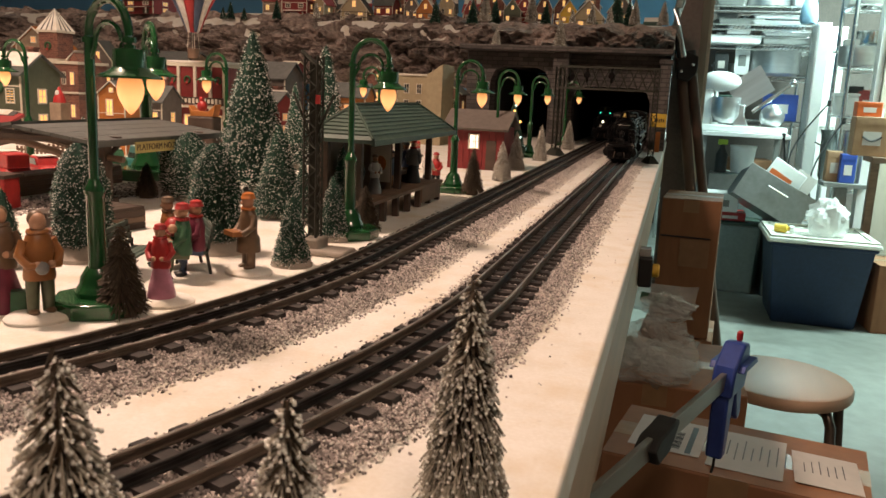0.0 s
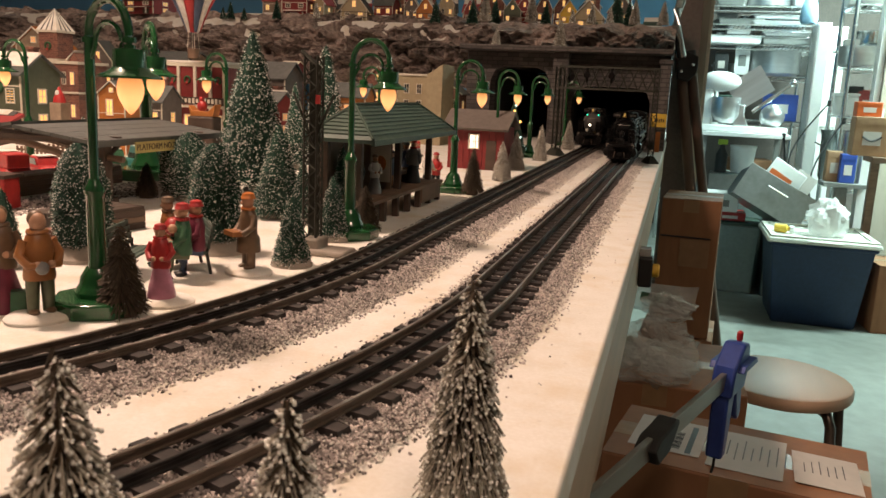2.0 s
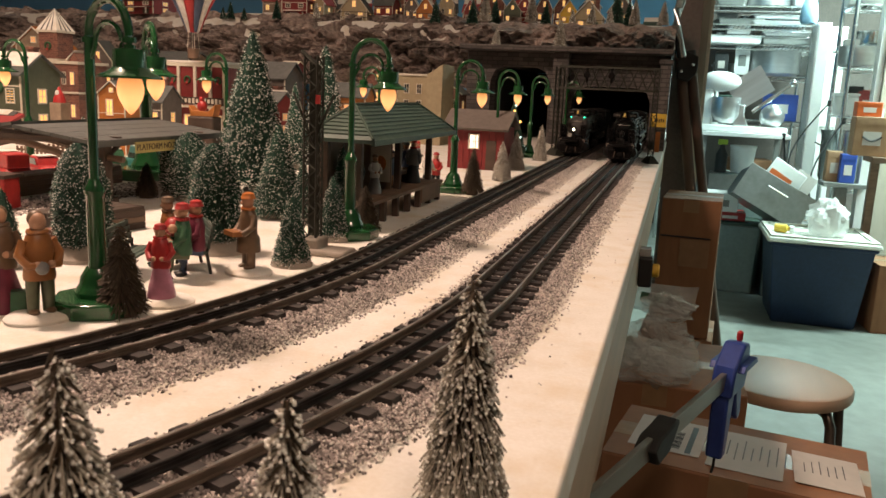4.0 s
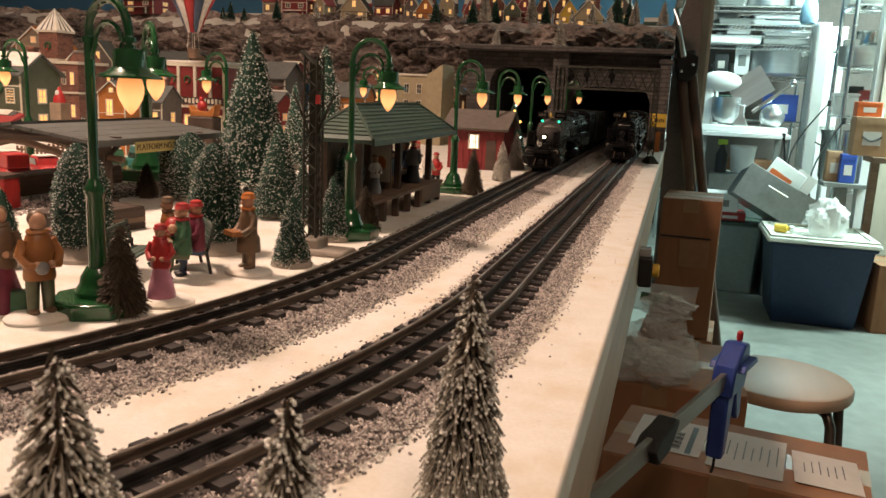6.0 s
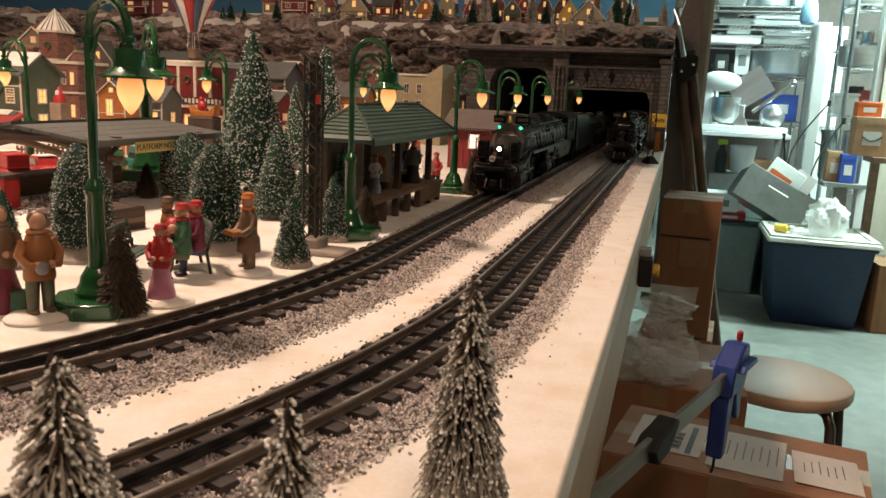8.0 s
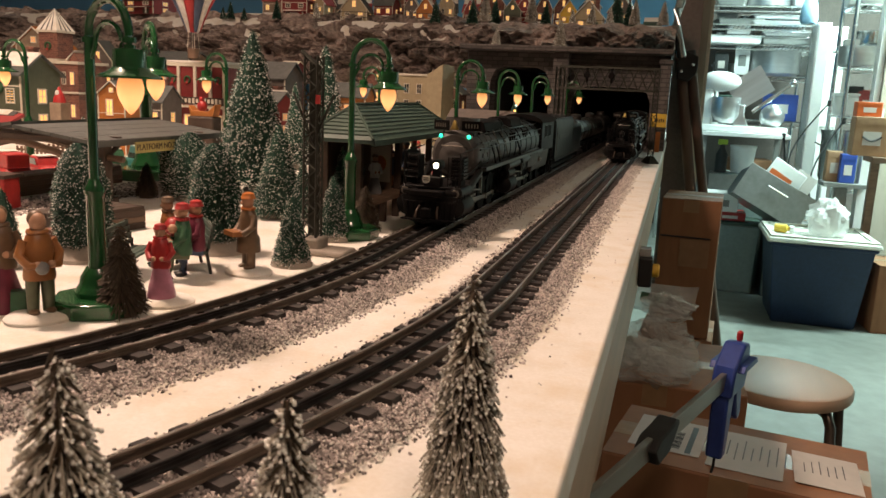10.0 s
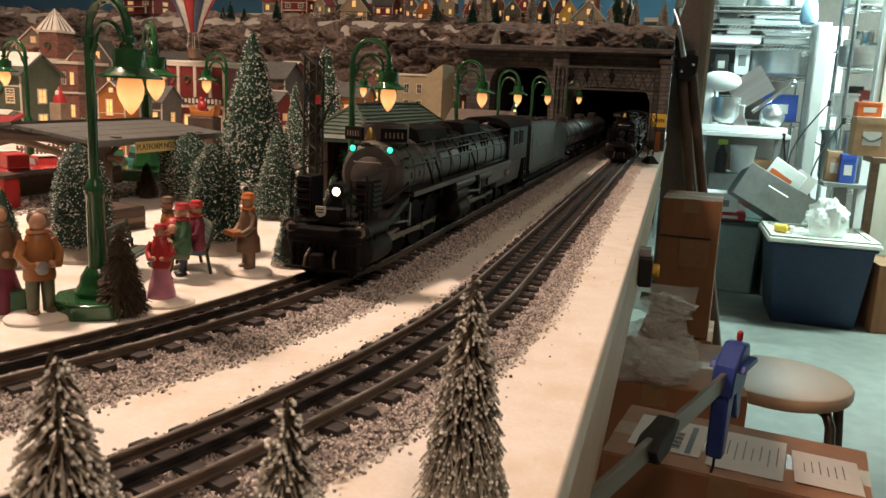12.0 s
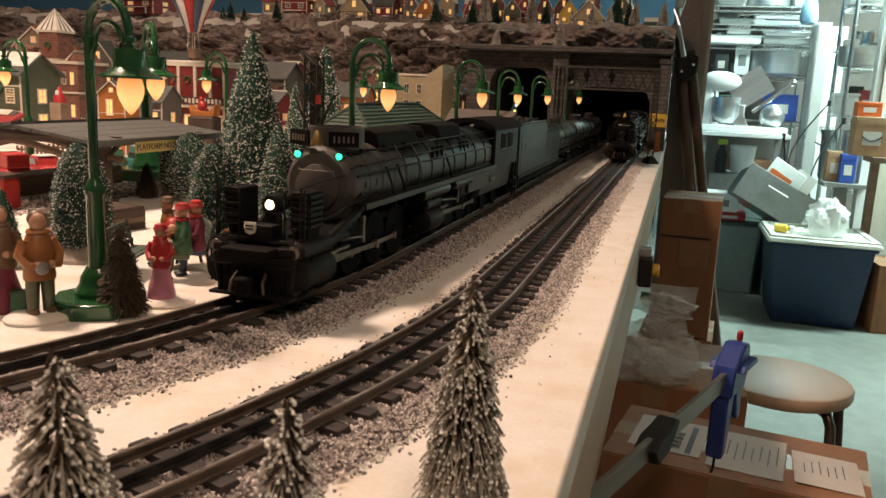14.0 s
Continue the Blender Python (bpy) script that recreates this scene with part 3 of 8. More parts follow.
# ---- train ----
M_BLACK = mat("black_enamel", (0.010, 0.009, 0.009), 0.45, grain=90, vary=0.35, bump=0.08, spec=0.12)
M_SOOT = mat("soot_black", (0.008, 0.007, 0.007), 0.7, grain=120, vary=0.4, bump=0.2, spec=0.08)
M_GRAPHITE = mat("graphite_smokebox", (0.070, 0.062, 0.057), 0.55, metal=0.0, grain=90, vary=0.25, bump=0.12)
M_BOILER = mat("boiler_jacket", (0.011, 0.014, 0.014), 0.33, grain=60, vary=0.3, bump=0.05, spec=0.2)
M_ROD = mat("rod_steel", (0.22, 0.19, 0.16), 0.45, metal=0.8, grain=150, vary=0.3, bump=0.1)
M_BRASS = mat("brass", (0.45, 0.32, 0.10), 0.3, metal=0.9, grain=100, vary=0.2, bump=0.03)
M_HEAD = glow("headlamp_light", (1.0, 0.84, 0.62), 7)
M_CLASS = glow("green_marker_light", (0.05, 1.0, 0.55), 1.6)
M_WHITEPAINT = mat("white_paint", (0.62, 0.60, 0.55), 0.5, grain=80, vary=0.1, bump=0.03)
M_COAL = mat("coal", (0.012, 0.012, 0.013), 0.5, grain=300, vary=0.5, bump=0.9)
M_TENDER = mat("tender_side", (0.010, 0.013, 0.013), 0.38, grain=50, vary=0.3, bump=0.06, spec=0.12)
M_TANK = mat("tank_car_grey", (0.03, 0.026, 0.024), 0.45, metal=0.2, grain=60, vary=0.3, bump=0.08)

DRIVERS = [-0.046, -0.092, -0.138, -0.184, -0.300, -0.346, -0.392, -0.438]
R_DRIVE, R_CRANK = 0.0205, 0.0075


def driver_mesh():
    mb = Mb()
    for side in (-1, 1):
        y = side * 0.0155
        k = Matrix.Translation((0, y, 0)) @ pose(0, 0, 0, 90)
        r = R_DRIVE
        mb.lathe([(r * 0.84, -0.0022), (r * 1.05, -0.0022), (r * 1.05, -0.0012), (r, -0.0008), (r, 0.0022), (r * 0.84, 0.0022), (r * 0.84, -0.0022)], 28, m=k)
        mb.lathe([(0.004, -0.003), (0.004, 0.0032)], 12, m=k)
        for i in range(12):
            a = 2 * math.pi * i / 12
            d = Vector((math.cos(a), 0, math.sin(a)))
            mb.cone(d * 0.003 + Vector((0, y, 0)), d * r * 0.86 + Vector((0, y, 0)), 0.0011, 0.0008, 5, False)
        # balance weight
        mb.prism([(r * 0.84 * math.cos(math.radians(q)), r * 0.84 * math.sin(math.radians(q))) for q in range(215, 330, 10)], y - 0.0016, y + 0.0016)
    mb.cone((0, -0.016, 0), (0, 0.016, 0), 0.0026, n=8)
    return mb.mesh("driving_wheelset")


def small_wheel_mesh(r):
    mb = Mb()
    for side in (-1, 1):
        k = Matrix.Translation((0, side * 0.0155, 0)) @ pose(0, 0, 0, 90)
        mb.lathe([(0.002, -0.0015), (r * 0.7, -0.0008), (r * 1.1, -0.0022), (r * 1.1, -0.0012), (r, -0.0008), (r, 0.0022), (r * 0.8, 0.0022), (r * 0.7, 0.0006), (0.002, 0.0012)], 20, m=k)
    mb.cone((0, -0.016, 0), (0, 0.016, 0), 0.0018, n=8)
    return mb.mesh("wheelset")


def locomotive(label, lit, smokebox, jacket):
    """x forward from the headlamp, y to its left, z up from the rail head. Returns the thing and its moving parts."""
    t = thing("steam_locomotive", label, "locomotive")
    moving = {"drive": [], "small": [], "rods": []}
    # frame, pilot
    part("frame", Mb().box((-0.265, 0, 0.0225), (0.56, 0.020, 0.018)).box((-0.265, 0, 0.036), (0.60, 0.034, 0.006)), M_SOOT, t, bevel=0.001)
    part("pilot", Mb().prism([(-0.029, 0.034), (0.029, 0.034), (0.031, 0.030), (0.026, 0.006), (0.014, 0.003), (-0.014, 0.003), (-0.026, 0.006), (-0.031, 0.030)], 0.048, 0.062, "x").box((0.02, 0, 0.036), (0.085, 0.060, 0.006)).box((0.02, 0, 0.022), (0.07, 0.040, 0.024)), M_BLACK, t, "black pilot with a stepped beam", bevel=0.002)
    for k in range(9):
        part("pilot_slat", Mb().box((0.0630, -0.024 + 0.006 * k, 0.0165), (0.002, 0.0022, 0.019), top=(1, 0.8)), M_SOOT, t)
    part("lift_bar", Mb().tube([(0.064, -0.030, 0.029), (0.067, -0.026, 0.027), (0.067, 0.026, 0.027), (0.064, 0.030, 0.029)], 0.0006, 6), M_BLACK, t)
    part("foot_board", Mb().box((0.064, 0, 0.0075), (0.008, 0.058, 0.0016)), M_BLACK, t)
    for sy in (-1, 1):
        part("air_hose", Mb().tube([(0.064, sy * 0.010, 0.022), (0.070, sy * 0.011, 0.017), (0.071, sy * 0.012, 0.010)], 0.0011, 6), M_RAILSIDE, t)
        part("flag_bracket", Mb().cone((0.060, sy * 0.027, 0.036), (0.060, sy * 0.027, 0.050), 0.0007, n=5).ball((0.060, sy * 0.027, 0.051), 0.0016, 8, 5), M_BLACK, t)
    part("coupler", Mb().box((0.068, 0, 0.017), (0.016, 0.006, 0.006)).box((0.078, 0.002, 0.017), (0.008, 0.010, 0.010)), M_SOOT, t, bevel=0.0015)
    for sy in (-1, 1):
        part("step", Mb().box((0.052, sy * 0.031, 0.016), (0.010, 0.007, 0.0015)).box((0.052, sy * 0.031, 0.025), (0.010, 0.007, 0.0015)).cone((0.047, sy * 0.034, 0.012), (0.047, sy * 0.034, 0.034), 0.0006, n=5).cone((0.057, sy * 0.034, 0.012), (0.057, sy * 0.034, 0.034), 0.0006, n=5), M_BLACK, t)
        part("grab_iron", Mb().tube([(0.060, sy * 0.012, 0.037), (0.062, sy * 0.012, 0.042), (0.062, sy * 0.029, 0.042), (0.060, sy * 0.029, 0.037)], 0.0005, 6), M_BLACK, t)
        # cooler boxes with louvres in front of the smokebox
        box = part("cooler_box", Mb().box((-0.004, sy * 0.0240, 0.0605), (0.022, 0.0125, 0.025)), M_SOOT, t, "black louvred cooler box", bevel=0.001)
        for k in range(6):
            part("louvre", Mb().box((0.0078, sy * 0.0240, 0.0510 + k * 0.0038), (0.0016, 0.0110, 0.0018)), M_BLACK, box)
            part("louvre", Mb().box((-0.004, sy * 0.0308, 0.0510 + k * 0.0038), (0.018, 0.0012, 0.0018)), M_BLACK, box)
        part("box_stand", Mb().box((-0.004, sy * 0.0240, 0.0450), (0.016, 0.010, 0.006)), M_SOOT, t)
        part("deck_fence", Mb().tube([(0.012, sy * 0.0165, 0.042), (0.012, sy * 0.0165, 0.073), (0.012, sy * 0.0305, 0.0755), (0.012, sy * 0.0305, 0.042)], 0.0006, 6), M_BLACK, t)
        for k in range(3):
            part("fence_wire", Mb().cone((0.012, sy * 0.0165, 0.050 + k * 0.007), (0.012, sy * 0.0305, 0.050 + k * 0.007), 0.0004, n=5), M_BLACK, t)
        part("feed_pipe", Mb().tube([(0.006, sy * 0.017, 0.044), (-0.02, sy * 0.019, 0.047), (-0.045, sy * 0.026, 0.052), (-0.075, sy * 0.030, 0.060), (-0.11, sy * 0.0305, 0.062)], 0.0013, 6), M_BLACK, t)
        part("steam_chest_cap", Mb().lathe([(0.0005, 0), (0.004, 0.0006), (0.0046, 0.002), (0.0046, 0.004)], 14, m=pose(0.022, sy * 0.0275, 0.0365, 0, -90)), M_ROD, t)
        part("sand_pipe", Mb().tube([(-0.165, sy * 0.022, 0.095), (-0.168, sy * 0.030, 0.080), (-0.172, sy * 0.0335, 0.062)], 0.0007, 5), M_ROD, t)
        part("sand_pipe", Mb().tube([(-0.205, sy * 0.022, 0.095), (-0.208, sy * 0.030, 0.080), (-0.212, sy * 0.0335, 0.062)], 0.0007, 5), M_ROD, t)
        for k in range(6):
            x = -0.255 - 0.014 * k - (0.05 if k > 2 else 0)
            part("washout_plug", Mb().box((x, sy * 0.0268, 0.0835), (0.0030, 0.0030, 0.0105)), M_SOOT, t, bevel=0.0006)
        for k in range(2):
            part("side_hatch", Mb().box((-0.092 - 0.022 * k, sy * 0.0288, 0.0690), (0.0050, 0.0020, 0.0050)), smokebox, t, bevel=0.0005)
        part("boiler_pipe", Mb().tube([(-0.078, sy * 0.0190, 0.0925), (-0.12, sy * 0.0195, 0.0930), (-0.125, sy * 0.0215, 0.0925), (-0.30, sy * 0.0235, 0.0945), (-0.465, sy * 0.0245, 0.0960)], 0.0010, 6), M_BOILER, t, "glossy pipe along the boiler")
        for k in range(8):
            part("pipe_clip", Mb().box((-0.10 - k * 0.047, sy * 0.0205, 0.0935), (0.0026, 0.0040, 0.0030)), M_BLACK, t)
        part("firebox_panel", Mb().box((-0.42, sy * 0.0322, 0.0445), (0.105, 0.0016, 0.022)), M_GRAPHITE, t, "dusty grey firebox side", bevel=0.0005)
        for k in range(9):
            part("stay_bolt", Mb().ball((-0.375 - k * 0.011, sy * 0.0331, 0.0510), 0.0008, 6, 4), M_SOOT, t)
        part("ejector_pipe", Mb().tube([(-0.075, sy * 0.0290, 0.0765), (-0.20, sy * 0.0300, 0.0775), (-0.46, sy * 0.0325, 0.0790)], 0.0011, 6), M_BOILER, t)
        part("injector", Mb().lathe([(0.002, -0.008), (0.004, -0.006), (0.004, 0.005), (0.0025, 0.008)], 12, m=pose(-0.465, sy * 0.0330, 0.0400, 0, 90)), M_ROD, t)
        part("deck_rail", Mb().tube([(-0.05, sy * 0.030, 0.080), (-0.02, sy * 0.030, 0.079), (0.016, sy * 0.030, 0.077), (0.017, sy * 0.030, 0.040)], 0.0007, 6), M_BLACK, t)
    part("front_deck", Mb().box((-0.028, 0, 0.0405), (0.084, 0.056, 0.003)).box((0.008, 0, 0.046), (0.012, 0.018, 0.010)), M_BLACK, t, bevel=0.0008)
    # headlamp
    head = part("headlamp", Mb().lathe([(0.0060, -0.012), (0.0066, -0.010), (0.0062, 0.001), (0.0040, 0.0015)], 18, m=pose(0, 0, 0.0625, 0, 90)).box((-0.004, 0, 0.049), (0.008, 0.008, 0.016)), M_BLACK, t)
    part("lens", Mb().lathe([(0.0033, 0.001), (0.0028, 0.0026), (0.0016, 0.0032), (0.0005, 0.0034)], 18, m=pose(0, 0, 0.0625, 0, 90)), M_HEAD if lit else M_BLACK, head, "bright white headlamp glass" if lit else "dark headlamp glass")
    shield = part("road_shield", Mb().prism([(-0.0038, 0.0038), (0.0038, 0.0038), (0.0041, 0), (0.0032, -0.0031), (0, -0.0044), (-0.0032, -0.0031), (-0.0041, 0)], 0.0150, 0.0165, "x", pose(0, -0.006, 0.049)), M_WHITEPAINT if lit else M_BLACK, t, "small pale shield plate")
    for k in range(2):
        part("shield_bar", Mb().box((0.0168, -0.006, 0.0483 + k * 0.0022), (0.0006, 0.0056, 0.0008)), M_BLACK, shield)
    # boiler
    zc = 0.0690
    part("smokebox", Mb().lathe([(0.0230, -0.068), (0.0265, -0.071), (0.0285, -0.076), (0.0288, -0.178)][::-1], 36, c=(0, 0, 0), m=Matrix.Translation((0, 0, zc)) @ pose(0, 0, 0, 0, 90)), smokebox, t, "grey graphite smokebox")
    door = part("smokebox_door", Mb().lathe([(0.0175, -0.0685), (0.0170, -0.0655), (0.012, -0.0630), (0.004, -0.0620), (0.0005, -0.0618)], 28, m=Matrix.Translation((0, 0, zc - 0.002)) @ pose(0, 0, 0, 0, 90)), smokebox, t, "domed round smokebox door")
    part("door_rail", Mb().tube([(-0.066, 0.014, zc + 0.011), (-0.061, 0.012, zc + 0.011), (-0.061, -0.012, zc + 0.011), (-0.066, -0.014, zc + 0.011)], 0.0007, 6), M_ROD, door)
    for i in range(22):
        a = 2 * math.pi * i / 22
        part("bolt", Mb().ball((-0.0685, 0.0232 * math.cos(a), zc + 0.0232 * math.sin(a)), 0.0008, 6, 4), smokebox, t)
    for x in (-0.100, -0.126, -0.152, -0.178):
        part("smokebox_band", Mb().lathe([(0.0288, -0.0012), (0.0294, 0), (0.0288, 0.0012)], 32, m=Matrix.Translation((x, 0, zc)) @ pose(0, 0, 0, 0, 90)), smokebox, t)
    boiler = part("boiler", Mb().lathe([(0.0280, -0.178), (0.0282, -0.20), (0.0300, -0.33), (0.0310, -0.42), (0.0312, -0.475)][::-1], 36, m=Matrix.Translation((0, 0, zc)) @ pose(0, 0, 0, 0, 90)), jacket, t, "dark grey boiler jacket with a cold sheen")
    for x in (-0.182, -0.215, -0.250, -0.285, -0.320, -0.360, -0.400, -0.440):
        r = np.interp(-x, [0.118, 0.2, 0.33, 0.42], [0.0275, 0.028, 0.030, 0.031]) + 0.0006
        part("boiler_band", Mb().lathe([(r, -0.0012), (r + 0.0004, 0), (r, 0.0012)], 32, m=Matrix.Translation((x, 0, zc)) @ pose(0, 0, 0, 0, 90)), M_BLACK, boiler)
    part("firebox", Mb().box((-0.42, 0, 0.045), (0.15, 0.060, 0.030), top=(1, 1.05)), M_BOILER, t, bevel=0.004)
    # top of the boiler
    part("smokestack", Mb().lathe([(0.012, 0), (0.0105, 0.004), (0.0105, 0.012), (0.0118, 0.014), (0.0095, 0.014), (0.009, 0.004)], 20, c=(-0.098, 0, zc + 0.025), sx=1.5), M_SOOT, t)
    part("number_hood", Mb().lathe([(1.0, 0.094), (1.0, 0.1105), (0.93, 0.1105), (0.93, 0.100)], 28, c=(-0.101, 0, 0), sx=0.026, sy=0.0195), smokebox, t, "grey oval hood round the stack")
    for sy in (-1, 1):
        b = part("number_board", Mb().box((-0.074, sy * 0.0175, 0.1025), (0.022, 0.0025, 0.011), rz=sy * -62), M_SOOT, t, "black number board with pale bars")
        for k in range(5):
            part("digit_bar", Mb().box((0, 0, 0), (0.0013, 0.0008, 0.0046)), M_ROD, b, m=pose(-0.074, sy * 0.0175, 0.1025, 0, 0, sy * -62) @ pose(-0.0068 + k * 0.0034, sy * -0.0001 - 0.0016 if sy < 0 else 0.0017, 0))
        part("marker_lamp", Mb().lathe([(0.0030, -0.006), (0.0030, 0.001), (0.0022, 0.001)], 12, m=pose(-0.070, sy * 0.0165, 0.0905, 0, 90)), M_BLACK, t)
        part("marker_lens", Mb().ball((-0.0685, sy * 0.0165, 0.0905), (0.0022, 0.0025, 0.0025), 10, 6), M_CLASS if lit else M_BLACK, t, "glowing green marker lens" if lit else "")
    part("bell", Mb().lathe([(0.0045, 0), (0.0042, 0.002), (0.0030, 0.005), (0.0024, 0.008), (0.001, 0.010)], 14, c=(-0.066, 0, 0.0985)).cone((-0.066, -0.005, 0.0985), (-0.066, 0.005, 0.0985), 0.0007, n=6), M_BRASS, t, "small brass bell")
    part("sand_box", Mb().prism([(-0.020, 0.090), (-0.016, 0.1045), (-0.010, 0.107), (0.010, 0.107), (0.016, 0.1045), (0.020, 0.090)], -0.235, -0.140, "x"), M_SOOT, t, bevel=0.001)
    part("sand_box", Mb().prism([(-0.020, 0.092), (-0.016, 0.1060), (-0.010, 0.108), (0.010, 0.108), (0.016, 0.1060), (0.020, 0.092)], -0.375, -0.300, "x"), M_SOOT, t, bevel=0.001)
    part("steam_dome", Mb().lathe([(0.013, 0), (0.0125, 0.006), (0.009, 0.010), (0.002, 0.0115)], 18, c=(-0.268, 0, 0.096)), M_SOOT, t)
    for sy in (-1, 1):
        part("running_board", Mb().box((-0.27, sy * 0.0325, 0.0565), (0.40, 0.011, 0.0016)), M_BLACK, t, bevel=0.0004)
        part("board_edge", Mb().box((-0.27, sy * 0.0378, 0.0552), (0.40, 0.0012, 0.0042)), M_BOILER, t)
        part("handrail", Mb().tube([(-0.065, sy * 0.0275, 0.083), (-0.2, sy * 0.0290, 0.085), (-0.33, sy * 0.0310, 0.087), (-0.47, sy * 0.0320, 0.088)], 0.0007, 6), M_BOILER, t)
        for k in range(9):
            part("rail_stanchion", Mb().cone((-0.08 - k * 0.045, sy * 0.024, 0.083), (-0.08 - k * 0.045, sy * 0.0295, 0.0845), 0.0007, n=5), M_BLACK, t)
        part("air_tank", Mb().lathe([(0.002, -0.040), (0.0052, -0.038), (0.0055, -0.036), (0.0055, 0.036), (0.0052, 0.038), (0.002, 0.040)], 16, m=pose(-0.245, sy * 0.033, 0.0485, 0, 90)), M_BOILER, t, "shiny long air tank")
        part("air_tank", Mb().lathe([(0.002, -0.033), (0.0048, -0.031), (0.005, -0.029), (0.005, 0.029), (0.0048, 0.031), (0.002, 0.033)], 16, m=pose(-0.335, sy * 0.033, 0.0485, 0, 90)), M_BOILER, t, "shiny long air tank")
        for k, x in enumerate((-0.13, -0.155, -0.29)):
            part("pipe", Mb().tube([(x, sy * 0.029, 0.080), (x - 0.003, sy * 0.033, 0.068), (x - 0.01, sy * 0.034, 0.054), (x - 0.014, sy * 0.032, 0.044)], 0.0011, 6), M_BLACK, t)
        part("steam_pipe", Mb().tube([(-0.085, sy * 0.025, 0.062), (-0.07, sy * 0.030, 0.050), (-0.02, sy * 0.030, 0.036)], 0.0042, 10), M_BLACK, t)
        for x in (-0.002, -0.247):
            cyl = part("cylinder", Mb().lathe([(0.006, -0.021), (0.0112, -0.020), (0.0112, 0.018), (0.0105, 0.020), (0.004, 0.0225)], 20, m=pose(x, sy * 0.0265, 0.0215, 0, 90)).lathe([(0.004, -0.023), (0.0068, -0.022), (0.0068, 0.020), (0.004, 0.023)], 16, m=pose(x, sy * 0.0275, 0.0365, 0, 90)), M_BLACK, t, "paired cylinder and valve chest")
            part("guide_bar", Mb().box((x - 0.040, sy * 0.0275, 0.0272), (0.042, 0.003, 0.002)), M_ROD, t)
        # cab
        part("cab_side", Mb().prism([(-0.475, 0.052), (-0.475, 0.098), (-0.600, 0.098), (-0.600, 0.052)], sy * 0.0335 - 0.001, sy * 0.0335 + 0.001), M_BLACK, t, bevel=0.0005)
        for x in (-0.515, -0.553):
            w = part("cab_window", Mb().box((x, sy * 0.0347, 0.083), (0.026, 0.0008, 0.018)), M_SOOT, t, "dark cab window")
            part("window_frame", Mb().box((x, sy * 0.0350, 0.0925), (0.028, 0.0012, 0.0012)).box((x, sy * 0.0350, 0.0735), (0.028, 0.0012, 0.0012)), M_BOILER, w)
        part("cab_ladder", Mb().box((-0.605, sy * 0.033, 0.030), (0.002, 0.002, 0.045)).box((-0.590, sy * 0.033, 0.030), (0.002, 0.002, 0.045)).box((-0.5975, sy * 0.033, 0.018), (0.016, 0.004, 0.001)).box((-0.5975, sy * 0.033, 0.030), (0.016, 0.004, 0.001)), M_BLACK, t)
    part("cab_roof", Mb().prism([(-0.036, 0.097), (-0.032, 0.103), (-0.020, 0.1085), (0, 0.1105), (0.020, 0.1085), (0.032, 0.103), (0.036, 0.097), (0.033, 0.097), (0, 0.106), (-0.033, 0.097)], -0.618, -0.466, "x"), M_SOOT, t)
    part("cab_front", Mb().box((-0.474, 0, 0.076), (0.003, 0.066, 0.048)), M_SOOT, t)
    part("ash_pan", Mb().box((-0.515, 0, 0.036), (0.15, 0.052, 0.030), top=(1.0, 1.15)), M_GRAPHITE, t, "dusty grey ash pan", bevel=0.002)
    # wheels
    dm = driver_mesh()
    for i, x in enumerate(DRIVERS):
        w = part("driving_wheelset", dm, M_SOOT, t, "black spoked driving wheels", m=pose(x, 0, R_DRIVE))
        moving["drive"].append((w, x))
    sm, lead = small_wheel_mesh(0.0115), small_wheel_mesh(0.0095)
    for x, wheel, r in ((0.010, lead, 0.0095), (-0.012, lead, 0.0095), (-0.492, sm, 0.0115), (-0.545, sm, 0.0115)):
        w = part("wheelset", wheel, M_SOOT, t, m=pose(x, 0, r))
        moving["small"].append((w, x, r))
    # rods: for each engine and side a coupling rod, a main rod and a crosshead
    for first, cyl in ((0, -0.002), (4, -0.247)):
        xs = DRIVERS[first:first + 4]
        for sy in (-1, 1):
            y = sy * 0.0200
            rod = Mb().box(((xs[0] + xs[3]) / 2, 0, 0), (xs[0] - xs[3], 0.0016, 0.0034))
            for x in xs:
                rod.lathe([(0.0032, -0.0014), (0.0032, 0.0014)], 10, m=pose(x, 0, 0, 90))
            r = part("coupling_rod", rod, M_ROD, t, "worn steel coupling rod", bevel=0.0004)
            length = cyl - 0.045 - xs[2]
            main = part("main_rod", Mb().box((length / 2, 0, 0), (length, 0.0016, 0.0040), top=(1, 1)).lathe([(0.0036, -0.0016), (0.0036, 0.0016)], 10, m=pose(0, 0, 0, 90)), M_ROD, t, "worn steel main rod", bevel=0.0004)
            cross = part("crosshead", Mb().box((0, 0, 0.002), (0.012, 0.004, 0.009)).cone((0, 0, 0), (0.022, 0, 0), 0.0012, n=6), M_ROD, t, bevel=0.0004)
            moving["rods"].append((r, main, cross, xs[2], cyl, length, y, sy))
            part("valve_link", Mb().box((xs[1] + 0.004, sy * 0.0285, 0.036), (0.004, 0.002, 0.020)).cone((xs[1] + 0.004, sy * 0.0285, 0.030), (cyl - 0.02, sy * 0.0280, 0.0365), 0.001, n=6), M_ROD, t)
    for o in t.children:
        if o.name.split(".")[0] in ("pilot", "pilot_slat", "lift_bar", "foot_board", "air_hose", "flag_bracket", "coupler", "step", "grab_iron"):
            o.matrix_basis = pose(-0.040, 0, 0)
    return t, moving


